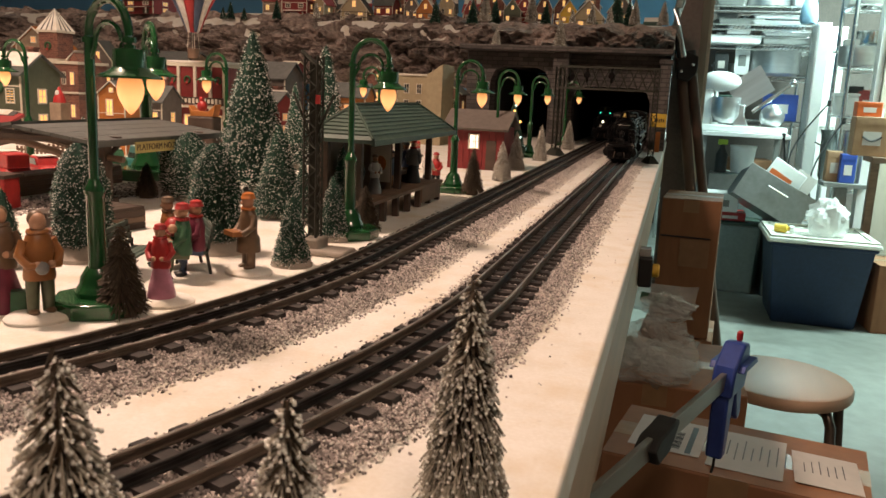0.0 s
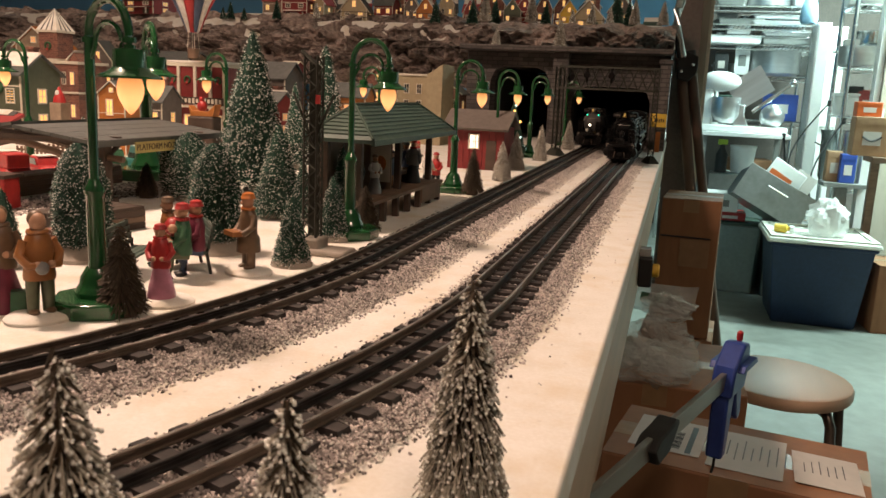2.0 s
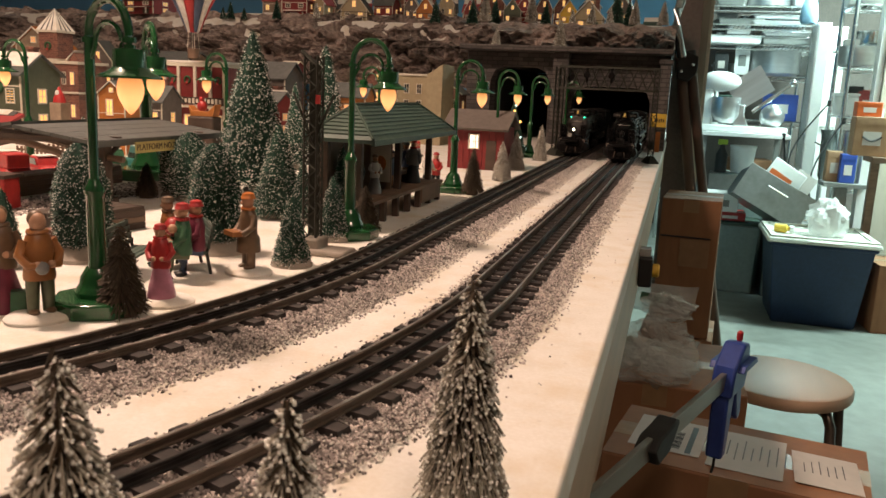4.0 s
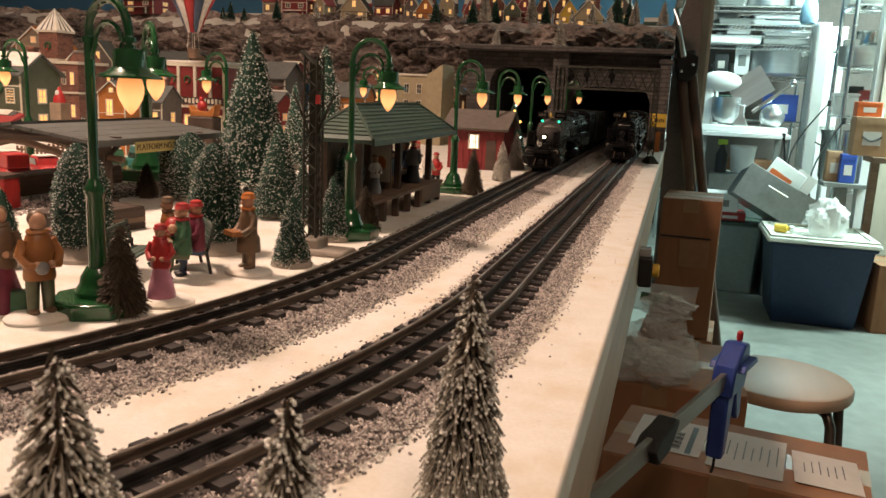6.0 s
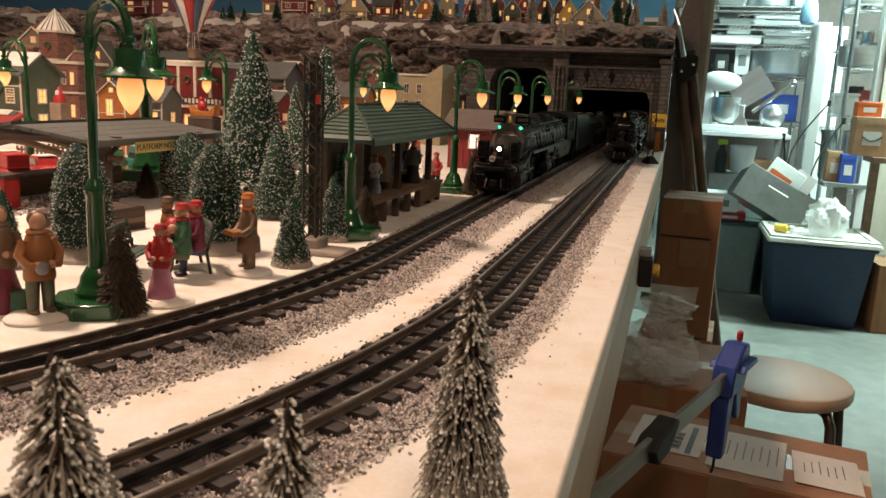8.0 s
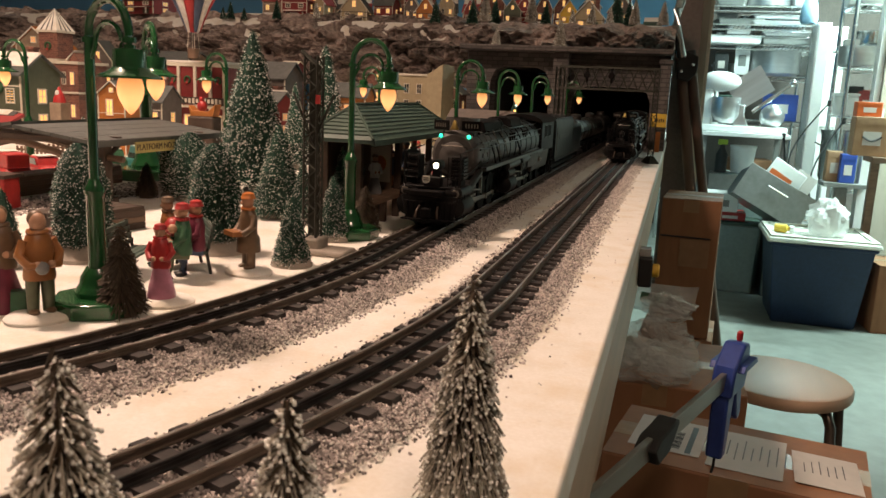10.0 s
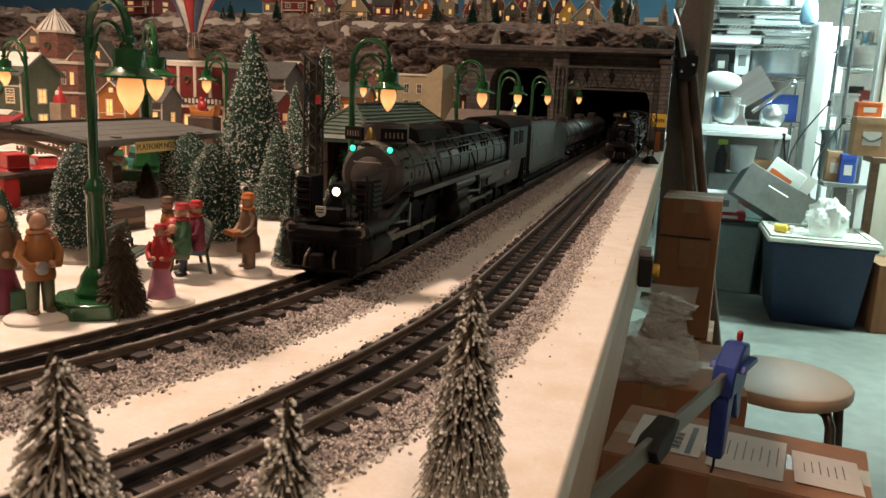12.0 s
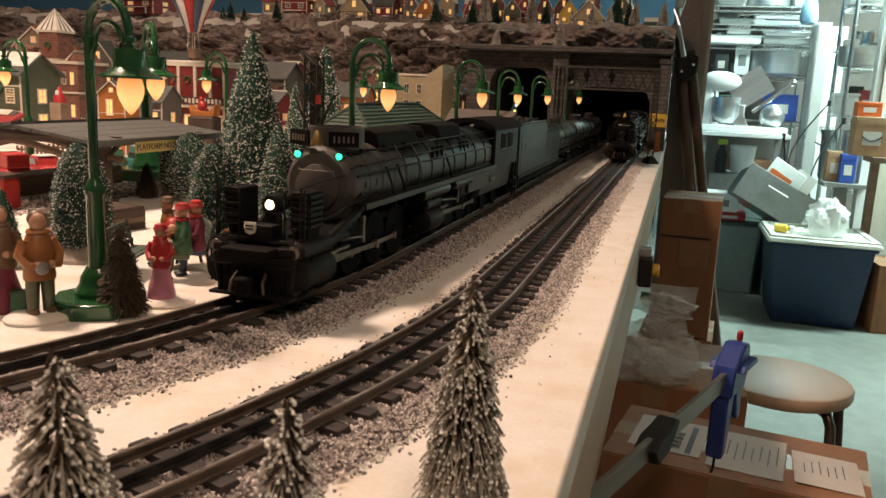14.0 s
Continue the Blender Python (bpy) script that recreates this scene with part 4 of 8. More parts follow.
def tender():
    t = thing("locomotive_tender", "long black tender heaped with coal behind the locomotive", "tender")
    part("coal_bunker", Mb().prism([(-0.034, 0.024), (-0.034, 0.094), (-0.031, 0.100), (-0.026, 0.100), (-0.026, 0.090), (0.026, 0.090), (0.026, 0.100), (0.031, 0.100), (0.034, 0.094), (0.034, 0.024)], -0.245, 0.0, "x"), M_TENDER, t, "tall dark bunker with flared sides", bevel=0.0006)
    part("water_tank", Mb().prism([(-0.034, 0.024), (-0.034, 0.078), (-0.030, 0.083), (0.030, 0.083), (0.034, 0.078), (0.034, 0.024)], -0.40, -0.246, "x"), M_TENDER, t, "lower water tank", bevel=0.0006)
    coal = Mb()
    rnd = random.Random(5)
    for k in range(420):
        coal.ball((rnd.uniform(-0.235, -0.012), rnd.uniform(-0.024, 0.024), 0.092 + 0.010 * rnd.random()), [rnd.uniform(0.002, 0.0042) for _ in range(3)], 5, 3)
    tagged(part("coal_load", coal, M_COAL, t, "heap of black coal", smooth=0), kind="stuff")
    part("underframe", Mb().box((-0.20, 0, 0.021), (0.40, 0.046, 0.008)), M_SOOT, t)
    for sy in (-1, 1):
        part("rim_rail", Mb().tube([(-0.002, sy * 0.0325, 0.1005), (-0.243, sy * 0.0325, 0.1005)], 0.0012, 6), M_BOILER, t)
        part("grab_rail", Mb().cone((-0.004, sy * 0.0362, 0.035), (-0.004, sy * 0.0362, 0.085), 0.0007, n=6), M_ROD, t)
        part("sill", Mb().box((-0.20, sy * 0.0345, 0.0265), (0.40, 0.0016, 0.005)), M_BLACK, t)
    part("hatch", Mb().lathe([(0.010, 0), (0.010, 0.004), (0.004, 0.006)], 14, c=(-0.33, 0, 0.083)), M_SOOT, t)
    for sy in (-1, 1):
        part("truck_frame", Mb().box((-0.20, sy * 0.0235, 0.0125), (0.37, 0.004, 0.008)), M_SOOT, t, bevel=0.001)
        part("side_lettering", Mb().box((-0.122, sy * 0.0343, 0.066), (0.14, 0.0004, 0.008)), M_TANK, t, "faded lettering band")
    moving = []
    sm = small_wheel_mesh(0.0105)
    for k in range(7):
        x = -0.022 - k * 0.058
        moving.append((part("wheelset", sm, M_SOOT, t, m=pose(x, 0, 0.0105)), x, 0.0105))
    return t, moving


def tank_car():
    t = thing("tank_car", "grey tank car with a riveted dome and ladder", "railway car", group="train cars")
    part("tank", Mb().lathe([(0.004, -0.150), (0.018, -0.147), (0.027, -0.140), (0.0285, -0.132), (0.0285, 0.132), (0.027, 0.140), (0.018, 0.147), (0.004, 0.150)], 28, m=pose(-0.155, 0, 0.058, 0, 90)), M_TANK, t)
    part("dome", Mb().lathe([(0.013, 0), (0.013, 0.012), (0.010, 0.015), (0.002, 0.0165)], 18, c=(-0.155, 0, 0.083)), M_TANK, t)
    for x in (-0.05, -0.11, -0.20, -0.26):
        part("strap", Mb().lathe([(0.0287, -0.0018), (0.0293, 0), (0.0287, 0.0018)], 28, m=pose(x, 0, 0.058, 0, 90)), M_SOOT, t)
    part("underframe", Mb().box((-0.155, 0, 0.026), (0.31, 0.030, 0.008)), M_SOOT, t)
    part("ladder", Mb().box((-0.148, -0.030, 0.056), (0.0015, 0.0015, 0.06)).box((-0.162, -0.030, 0.056), (0.0015, 0.0015, 0.06)).box((-0.155, -0.030, 0.05), (0.014, 0.001, 0.001)).box((-0.155, -0.030, 0.065), (0.014, 0.001, 0.001)), M_SOOT, t)
    for sy in (-1, 1):
        part("side_rail", Mb().tube([(-0.02, sy * 0.0305, 0.060), (-0.29, sy * 0.0305, 0.060)], 0.0008, 6), M_SOOT, t)
    moving = []
    sm = small_wheel_mesh(0.0105)
    for x in (-0.035, -0.065, -0.245, -0.275):
        moving.append((part("wheelset", sm, M_SOOT, t, m=pose(x, 0, 0.0105)), x, 0.0105))
    return t, moving


def on_track(which, s, front, rear):
    """Pose of a vehicle whose origin is at s, carried at two pivots behind it."""
    a, b = along(which, s - front)[0], along(which, s - rear)[0]
    d = (a - b).normalized()
    o = a + d * front
    return Matrix.Translation(o) @ Matrix.Rotation(math.atan2(d.y, d.x), 4, "Z")


LOCO, LOCO_MOVING = locomotive("large black articulated steam locomotive with a grey smokebox", True, M_GRAPHITE, M_BOILER)
TENDER, TENDER_MOVING = tender()
CARS = [tank_car() for _ in range(3)]
M_GLOSS = mat("gloss_black", (0.005, 0.005, 0.005), 0.25, grain=60, vary=0.2, bump=0.02, spec=0.2)
PARKED, PARKED_MOVING = locomotive("parked glossy black steam locomotive with unlit headlamp", False, M_GLOSS, M_GLOSS)
PARKED.matrix_basis = on_track("outer", CURVES["outer"][1] - 1.885, 0.09, 0.45)
for o_rod, o_main, o_cross, x3, cylx, length, y, sy in PARKED_MOVING["rods"]:
    o_rod.matrix_basis = pose(0, y, R_DRIVE - R_CRANK)
    o_main.matrix_basis = pose(x3, y + sy * 0.002, R_DRIVE - R_CRANK, 0, -math.degrees(math.asin(R_CRANK / length)))
    o_cross.matrix_basis = pose(x3 + length, y + sy * 0.004, R_DRIVE)

# seconds and metres along the inner track of the headlamp
TIMES = [0, 1, 2, 3, 5.5, 6, 6.5, 7, 7.5, 8, 10.5, 11, 11.5, 12, 12.5, 13, 13.5, 14]
PLACE = [-2.150, -1.915, -1.725, -1.550, -1.018, -0.896, -0.782, -0.674, -0.578, -0.490, -0.099, -0.026, 0.033, 0.085, 0.123, 0.147, 0.162, 0.173]


def place_at(t):
    """Smooth, never backwards: cubic between the rows with limited slopes."""
    n = len(TIMES)
    d = [(PLACE[i + 1] - PLACE[i]) / (TIMES[i + 1] - TIMES[i]) for i in range(n - 1)]
    m = [d[0]] + [(d[i - 1] + d[i]) / 2 for i in range(1, n - 1)] + [d[-1]]
    i = max(0, min(n - 2, sum(1 for q in TIMES if q <= t) - 1))
    h = TIMES[i + 1] - TIMES[i]
    u = (t - TIMES[i]) / h
    return (2 * u ** 3 - 3 * u * u + 1) * PLACE[i] + (u ** 3 - 2 * u * u + u) * h * m[i] + (3 * u * u - 2 * u ** 3) * PLACE[i + 1] + (u ** 3 - u * u) * h * m[i + 1]


# ---- model town ----
M_BRICK = mat("red_brick_paint", (0.166, 0.072, 0.050), 0.7, grain=120, vary=0.3, bump=0.3)


def coursed(m, wide, high, mortar):
    """Adds courses of small blocks, tinted one by one, to a wall's paint."""
    n, l = m.node_tree.nodes, m.node_tree.links
    b = n["Principled BSDF"]
    base = b.inputs["Base Color"].links[0].from_socket
    co, sp, cb, ad = n.new("ShaderNodeTexCoord"), n.new("ShaderNodeSeparateXYZ"), n.new("ShaderNodeCombineXYZ"), n.new("ShaderNodeMath")
    l.new(co.outputs["Object"], sp.inputs[0])
    l.new(sp.outputs[0], ad.inputs[0])
    l.new(sp.outputs[1], ad.inputs[1])
    l.new(ad.outputs[0], cb.inputs[0])
    l.new(sp.outputs[2], cb.inputs[1])
    br = n.new("ShaderNodeTexBrick")
    br.inputs["Scale"].default_value, br.inputs["Brick Width"].default_value, br.inputs["Row Height"].default_value = 1.0, wide, high
    br.inputs["Mortar Size"].default_value = high * 0.10
    br.inputs["Color1"].default_value, br.inputs["Color2"].default_value, br.inputs["Mortar"].default_value = (1.25, 1.2, 1.2, 1), (0.65, 0.65, 0.68, 1), (*mortar, 1)
    l.new(cb.outputs[0], br.inputs["Vector"])
    mix = n.new("ShaderNodeMix")
    mix.data_type, mix.blend_type = "RGBA", "MULTIPLY"
    mix.inputs[0].default_value = 1.0
    l.new(base, mix.inputs[6])
    l.new(br.outputs["Color"], mix.inputs[7])
    l.new(mix.outputs[2], b.inputs["Base Color"])
    return m


coursed(M_BRICK, 0.012, 0.005, (1.7, 1.8, 1.9))
coursed(M_TUNNEL, 0.034, 0.013, (0.45, 0.45, 0.45))
M_REDWALL = mat("red_wall_paint", (0.202, 0.022, 0.022), 0.55, grain=90, vary=0.2, bump=0.1)
M_ORANGE = mat("orange_clapboard", (0.42, 0.15, 0.030), 0.55, grain=90, vary=0.2, bump=0.1)
M_GREENWALL = mat("sage_clapboard", (0.085, 0.100, 0.062), 0.6, grain=90, vary=0.2, bump=0.1)
M_CREAM = mat("cream_stucco", (0.374, 0.310, 0.194), 0.7, grain=90, vary=0.15, bump=0.15)
M_TAN = mat("tan_stucco", (0.259, 0.194, 0.137), 0.7, grain=90, vary=0.2, bump=0.15)
M_GREYHOUSE = mat("grey_house_paint", (0.135, 0.112, 0.098), 0.7, grain=90, vary=0.2, bump=0.15)
M_ROOF = mat("slate_roof", (0.09, 0.095, 0.09), 0.6, grain=70, vary=0.3, bump=0.3)
M_GREENROOF = mat("green_shingle_roof", (0.050, 0.085, 0.065), 0.55, grain=60, vary=0.25, bump=0.2)
M_REDROOF = mat("red_roof", (0.33, 0.05, 0.05), 0.55, grain=80, vary=0.25, bump=0.2)
M_DARKWOOD = mat("dark_wood", (0.065, 0.042, 0.03), 0.65, grain=70, vary=0.35, bump=0.25, stretch=(0.3, 1, 1))
M_BROWNWOOD = mat("brown_wood", (0.16, 0.10, 0.065), 0.6, grain=70, vary=0.35, bump=0.25, stretch=(0.3, 1, 1))
M_TRIM = mat("ivory_trim", (0.62, 0.57, 0.47), 0.55, grain=90, vary=0.1, bump=0.05)
M_WREATH = mat("wreath_green", (0.03, 0.10, 0.04), 0.8, grain=200, vary=0.4, bump=0.8)
M_YELLOW = mat("yellow_sign", (0.70, 0.45, 0.05), 0.5, grain=80, vary=0.08, bump=0.02)
M_SKIN = mat("painted_skin", (0.48, 0.27, 0.17), 0.5, grain=150, vary=0.12, bump=0.05)
M_LIT = glow("lit_window", (1.0, 0.55, 0.17), 0.95)
M_LITPALE = glow("lit_white_window", (1.0, 0.80, 0.62), 2.0)
M_LITDIM = glow("dim_lit_window", (1.0, 0.5, 0.18), 0.4)
M_UNLIT = mat("dark_window", (0.03, 0.028, 0.026), 0.15, grain=50, vary=0.2, bump=0)
CLOTH = {k: mat("painted_" + k, v, 0.42, grain=140, vary=0.22, bump=0.08) for k, v in {
    "rust": (0.30, 0.12, 0.035), "olive": (0.085, 0.095, 0.05), "brown": (0.15, 0.095, 0.055), "red": (0.42, 0.03, 0.03), "pink": (0.42, 0.17, 0.24), "green": (0.04, 0.12, 0.06),
    "wine": (0.16, 0.025, 0.05), "blue": (0.06, 0.09, 0.16), "grey": (0.20, 0.20, 0.20), "white": (0.68, 0.66, 0.62), "orange": (0.50, 0.16, 0.03), "black": (0.02, 0.02, 0.022)}.items()}


def frame_mesh(w, h, a, b):
    """A window frame with a cross of glazing bars, one closed piece of 3 mm."""
    xs = [-w / 2, -w / 2 + a, -b / 2, b / 2, w / 2 - a, w / 2]
    zs = [-h / 2, -h / 2 + a, -b / 2, b / 2, h / 2 - a, h / 2]
    mb = Mb()
    mb.v = [(x, y, z) for y in (-0.0022, 0.0008) for x in xs for z in zs]
    full = {(i, j) for i in range(5) for j in range(5) if i in (0, 2, 4) or j in (0, 2, 4)}

    def at(k, i, j):
        return k * 36 + i * 6 + j
    for i, j in full:
        mb.f.append((at(0, i, j), at(0, i + 1, j), at(0, i + 1, j + 1), at(0, i, j + 1)))
        mb.f.append((at(1, i, j + 1), at(1, i + 1, j + 1), at(1, i + 1, j), at(1, i, j)))
        for di, dj, p, q in ((-1, 0, (i, j), (i, j + 1)), (1, 0, (i + 1, j), (i + 1, j + 1)), (0, -1, (i, j), (i + 1, j)), (0, 1, (i, j + 1), (i + 1, j + 1))):
            if (i + di, j + dj) not in full:
                mb.f.append((at(0, *p), at(0, *q), at(1, *q), at(1, *p)))
    return mb


def window(parent, x, y, z, w, h, lit, side=0):
    """A framed pane with glazing bars on a wall that faces -y (side 0) or +x (side 1)."""
    k = pose(x, y, z, 0, 0, 90 if side else 0)
    fr = part("window", frame_mesh(w * 1.14, h + w * 0.14, w * 0.14, w * 0.07), M_TRIM, parent, smooth=0, m=k)
    part("pane", Mb().box((0, 0, 0), (w * 0.95, 0.0016, h * 0.97)), lit, fr)


def wreath(parent, x, y, z, r):
    w = part("wreath", Mb().tube([(x + r * math.cos(a * math.pi / 8), y, z + r * math.sin(a * math.pi / 8)) for a in range(17)], r * 0.32, 7), M_WREATH, parent, "green wreath with a red bow")
    part("bow", Mb().ball((x, y - r * 0.3, z - r), (r * 0.5, r * 0.3, r * 0.4), 8, 5), CLOTH["red"], w)


def house(name, x, y, z, w, d, h, rh, wall, roof, label, cols=2, rows=2, lit=None, turn=0.0, gable="x", snow=0.6, chimney=True, seed=0, clap=False):
    """A little village house: walls with a gable, overhanging roof slabs, snow on the roof, windows, door, chimney."""
    rnd = random.Random(seed * 7 + 3)
    lit = lit or M_LIT
    t = thing(name, label, "model house", pose(x, y, z, 0, 0, turn), "village houses")
    if gable == "y":     # gable towards the viewer
        body = Mb().prism([(-w / 2, 0), (w / 2, 0), (w / 2, h), (0, h + rh * 0.97), (-w / 2, h)], -d / 2, d / 2)
    else:
        body = Mb().prism([(-d / 2, 0), (d / 2, 0), (d / 2, h), (0, h + rh * 0.97), (-d / 2, h)], -w / 2, w / 2, "x")
    wall_ob = part("wall", body, wall, t, smooth=0)
    if clap:
        n = int(h / 0.006)
        for k in range(n):
            part("clapboard", Mb().box((0, -d / 2 - 0.0006, (k + 0.5) * h / n), (w * 0.998, 0.0016, h / n * 0.8)), wall, wall_ob)
    o, th = 0.10, max(0.002, 0.03 * w)
    half = (w if gable == "y" else d) / 2
    run = half * (1 + o * 2)
    dz = rh * (1 + o * 2)
    for s in (-1, 1):
        poly = [(0, h + rh), (s * run, h + rh - dz), (s * run, h + rh - dz + th), (0, h + rh + th)]
        a = (d if gable == "y" else w) / 2 * 1.12
        axis = "y" if gable == "y" else "x"
        ro = part("roof", Mb().prism(poly, -a, a, axis), roof, t, smooth=0)
        if rnd.random() < snow:
            c = 0.35 + 0.5 * rnd.random()
            poly2 = [(s * run * 0.02, h + rh + th * 1.1), (s * run * c, h + rh + th * 1.1 - dz * c), (s * run * c, h + rh + th * 1.8 - dz * c), (0, h + rh + th * 2.2)]
            part("roof_snow", Mb().prism(poly2, -a * 0.97, a * 0.97, axis), SNOW, ro, "patch of snow", bevel=th * 0.3)
    wh = h / (rows + 0.6)
    tw = max(0.0015, w * 0.03)
    for sx in (-1, 1):
        part("corner_trim", Mb().box((sx * (w / 2 - tw / 2), -d / 2 - 0.0008, h / 2), (tw, 0.003, h)), M_TRIM, t)
    for j in range(rows):
        part("floor_band", Mb().box((0, -d / 2 - 0.001, (j + 1) * wh * 0.98 + 0.12 * wh), (w * 1.01, 0.004, tw * 0.7)), M_TRIM if seed % 3 else M_DARKWOOD, t)
    if rows > 1:
        part("porch_roof", Mb().prism([(-d / 2, wh * 1.05), (-d / 2 - w * 0.14, wh * 0.92), (-d / 2 - w * 0.14, wh * 0.96), (-d / 2, wh * 1.14)], -w * 0.42, w * 0.42, "x"), roof, t)
        part("porch_snow", Mb().prism([(-d / 2 - w * 0.02, wh * 1.12), (-d / 2 - w * 0.145, wh * 0.965), (-d / 2 - w * 0.145, wh * 0.99), (-d / 2 - w * 0.02, wh * 1.16)], -w * 0.40, w * 0.30, "x"), SNOW, t)
        for sx in (-1, 1):
            part("porch_post", Mb().box((sx * w * 0.38, -d / 2 - w * 0.125, wh * 0.47), (tw * 0.8, tw * 0.8, wh * 0.94)), M_TRIM, t)
    if gable == "y":
        for sx in (-1, 1):
            part("barge_board", Mb().cone((sx * run, -d / 2 * 1.13, h + rh - dz + th * 0.4), (0, -d / 2 * 1.13, h + rh + th * 0.4), tw * 0.6, n=4), M_TRIM if seed % 2 else SNOW, t)
    for i in range(cols):
        for j in range(rows):
            if j == 0 and i == cols // 2:
                part("door", Mb().box(((i + 0.5) / cols * w - w / 2, -d / 2 - 0.001, wh * 0.42), (w / cols * 0.42, 0.003, wh * 0.84)), rnd.choice((M_DARKWOOD, M_GREENROOF, CLOTH["red"])), t)
            else:
                window(t, (i + 0.5) / cols * w - w / 2, -d / 2, (j + 0.6) * wh + 0.1 * wh, w / cols * 0.36, wh * 0.55, lit if rnd.random() < 0.75 else M_UNLIT)
    if gable == "y" and rh > 0.02:
        window(t, 0, -d / 2, h + rh * 0.3, w * 0.14, rh * 0.35, lit)
    for j in range(rows):
        window(t, w / 2, 0, (j + 0.7) * wh, d * 0.2, wh * 0.55, lit, 1)
    if chimney:
        part("chimney", Mb().box((w * 0.25, d * 0.12, h + rh * 0.9), (w * 0.13, w * 0.13, rh * 1.1)).box((w * 0.25, d * 0.12, h + rh * 1.45), (w * 0.17, w * 0.17, rh * 0.12)), M_BRICK, t)
    return t


def build_upper_village():
    rows = [  # x, base height, width, wall height, roof height, wall, roof, gable, description
        (-2.3378, 1.352, 0.19, 0.07, 0.05, M_REDWALL, M_ROOF, "x", "red timber station house with glowing windows"),
        (-1.6246, 1.35, 0.12, 0.085, 0.06, M_REDWALL, M_REDROOF, "y", "red half-timbered cottage with a snowy roof"),
        (-1.5493, 1.345, 0.10, 0.08, 0.06, M_CREAM, M_REDROOF, "y", "cream gingerbread cottage with snow"),
        (-1.3305, 1.335, 0.115, 0.055, 0.07, M_CREAM, M_ROOF, "y", "cream gabled cottage with brown beams"),
        (-1.2167, 1.335, 0.09, 0.085, 0.05, M_REDWALL, M_ROOF, "x", "red two-storey house with white sills"),
        (-1.1192, 1.335, 0.06, 0.08, 0.05, M_GREYHOUSE, M_ROOF, "y", "grey stone shop with a lit doorway"),
        (-1.0175, 1.330, 0.085, 0.06, 0.055, M_ORANGE, M_ROOF, "y", "glowing orange cottage with a blue door"),
        (-0.9512, 1.335, 0.06, 0.09, 0.05, M_CREAM, M_ROOF, "y", "pale yellow narrow house"),
        (-0.8610, 1.330, 0.055, 0.07, 0.05, M_REDWALL, M_ROOF, "y", "small red house with white windows"),
        (-0.6667, 1.345, 0.07, 0.05, 0.045, M_GREENWALL, M_REDROOF, "y", "green cottage with a lit yellow window"),
        (-0.6235, 1.35, 0.07, 0.06, 0.05, M_REDWALL, M_REDROOF, "y", "red cottage with a rosy roof"),
        (-0.4577, 1.345, 0.075, 0.065, 0.05, M_YELLOW, M_ROOF, "y", "yellow cottage with brown trim"),
        (-0.3628, 1.345, 0.11, 0.045, 0.06, M_CREAM, M_REDROOF, "y", "cream house under a steep red roof"),
        (-0.1251, 1.335, 0.06, 0.03, 0.03, M_GREYHOUSE, M_GREENROOF, "x", "small shop with a green tiered roof"),
    ]
    for k, (x, z, w, h, rh, wall, roof, g, label) in enumerate(rows):
        house("village_house", x, 3.24 + 0.05 * (k % 3), z + (0.016 if x < -0.5 else 0.004), w, w * 0.7, h, rh, wall, roof, label, 2, 2 if h > 0.05 else 1, None, (k * 37 % 24) - 12, g, 0.6, k % 2 == 0, k)
    rnd = random.Random(21)
    names = {"red": M_REDWALL, "cream": M_CREAM, "ochre": M_ORANGE, "brick": M_BRICK, "grey": M_GREYHOUSE, "tan": M_TAN}
    for k in range(16):
        x = -1.85 + k * 0.105 + rnd.uniform(-0.02, 0.02)
        w = rnd.uniform(0.07, 0.10)
        colour = rnd.choice(list(names))
        house("village_house", x, rnd.uniform(3.48, 3.62), 1.362, w, w * 0.8, rnd.uniform(0.07, 0.12), rnd.uniform(0.04, 0.07), names[colour], rnd.choice((M_ROOF, M_REDROOF, M_ROOF)), colour + " village house on the upper snow level", 2, 2, None, rnd.uniform(-25, 25), rnd.choice("xy"), 0.7, k % 2 == 1, 200 + k)
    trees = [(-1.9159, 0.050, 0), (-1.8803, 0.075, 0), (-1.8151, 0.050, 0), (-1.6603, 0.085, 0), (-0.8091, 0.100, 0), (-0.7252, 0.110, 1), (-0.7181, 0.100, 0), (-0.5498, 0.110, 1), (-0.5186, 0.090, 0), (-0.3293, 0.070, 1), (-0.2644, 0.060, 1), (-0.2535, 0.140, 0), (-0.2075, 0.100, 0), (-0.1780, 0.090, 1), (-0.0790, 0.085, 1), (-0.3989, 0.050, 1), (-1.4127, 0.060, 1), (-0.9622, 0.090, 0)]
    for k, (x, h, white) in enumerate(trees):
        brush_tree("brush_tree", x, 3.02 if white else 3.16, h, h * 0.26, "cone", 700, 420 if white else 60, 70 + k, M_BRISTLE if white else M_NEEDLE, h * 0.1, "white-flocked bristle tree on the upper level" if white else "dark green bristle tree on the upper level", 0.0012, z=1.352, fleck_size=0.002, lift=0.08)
    for x, h in ((-0.5828, 0.06), (-0.3771, 0.09)):
        brush_tree("brush_tree", x, 2.60, h, h * 0.28, "cone", 700, 500, int(-x * 100), M_BRISTLE, 0.008, "white-flocked bristle tree on the tunnel ledge", 0.0011, z=1.2415, fleck_size=0.0018, lift=0.06)


build_upper_village()


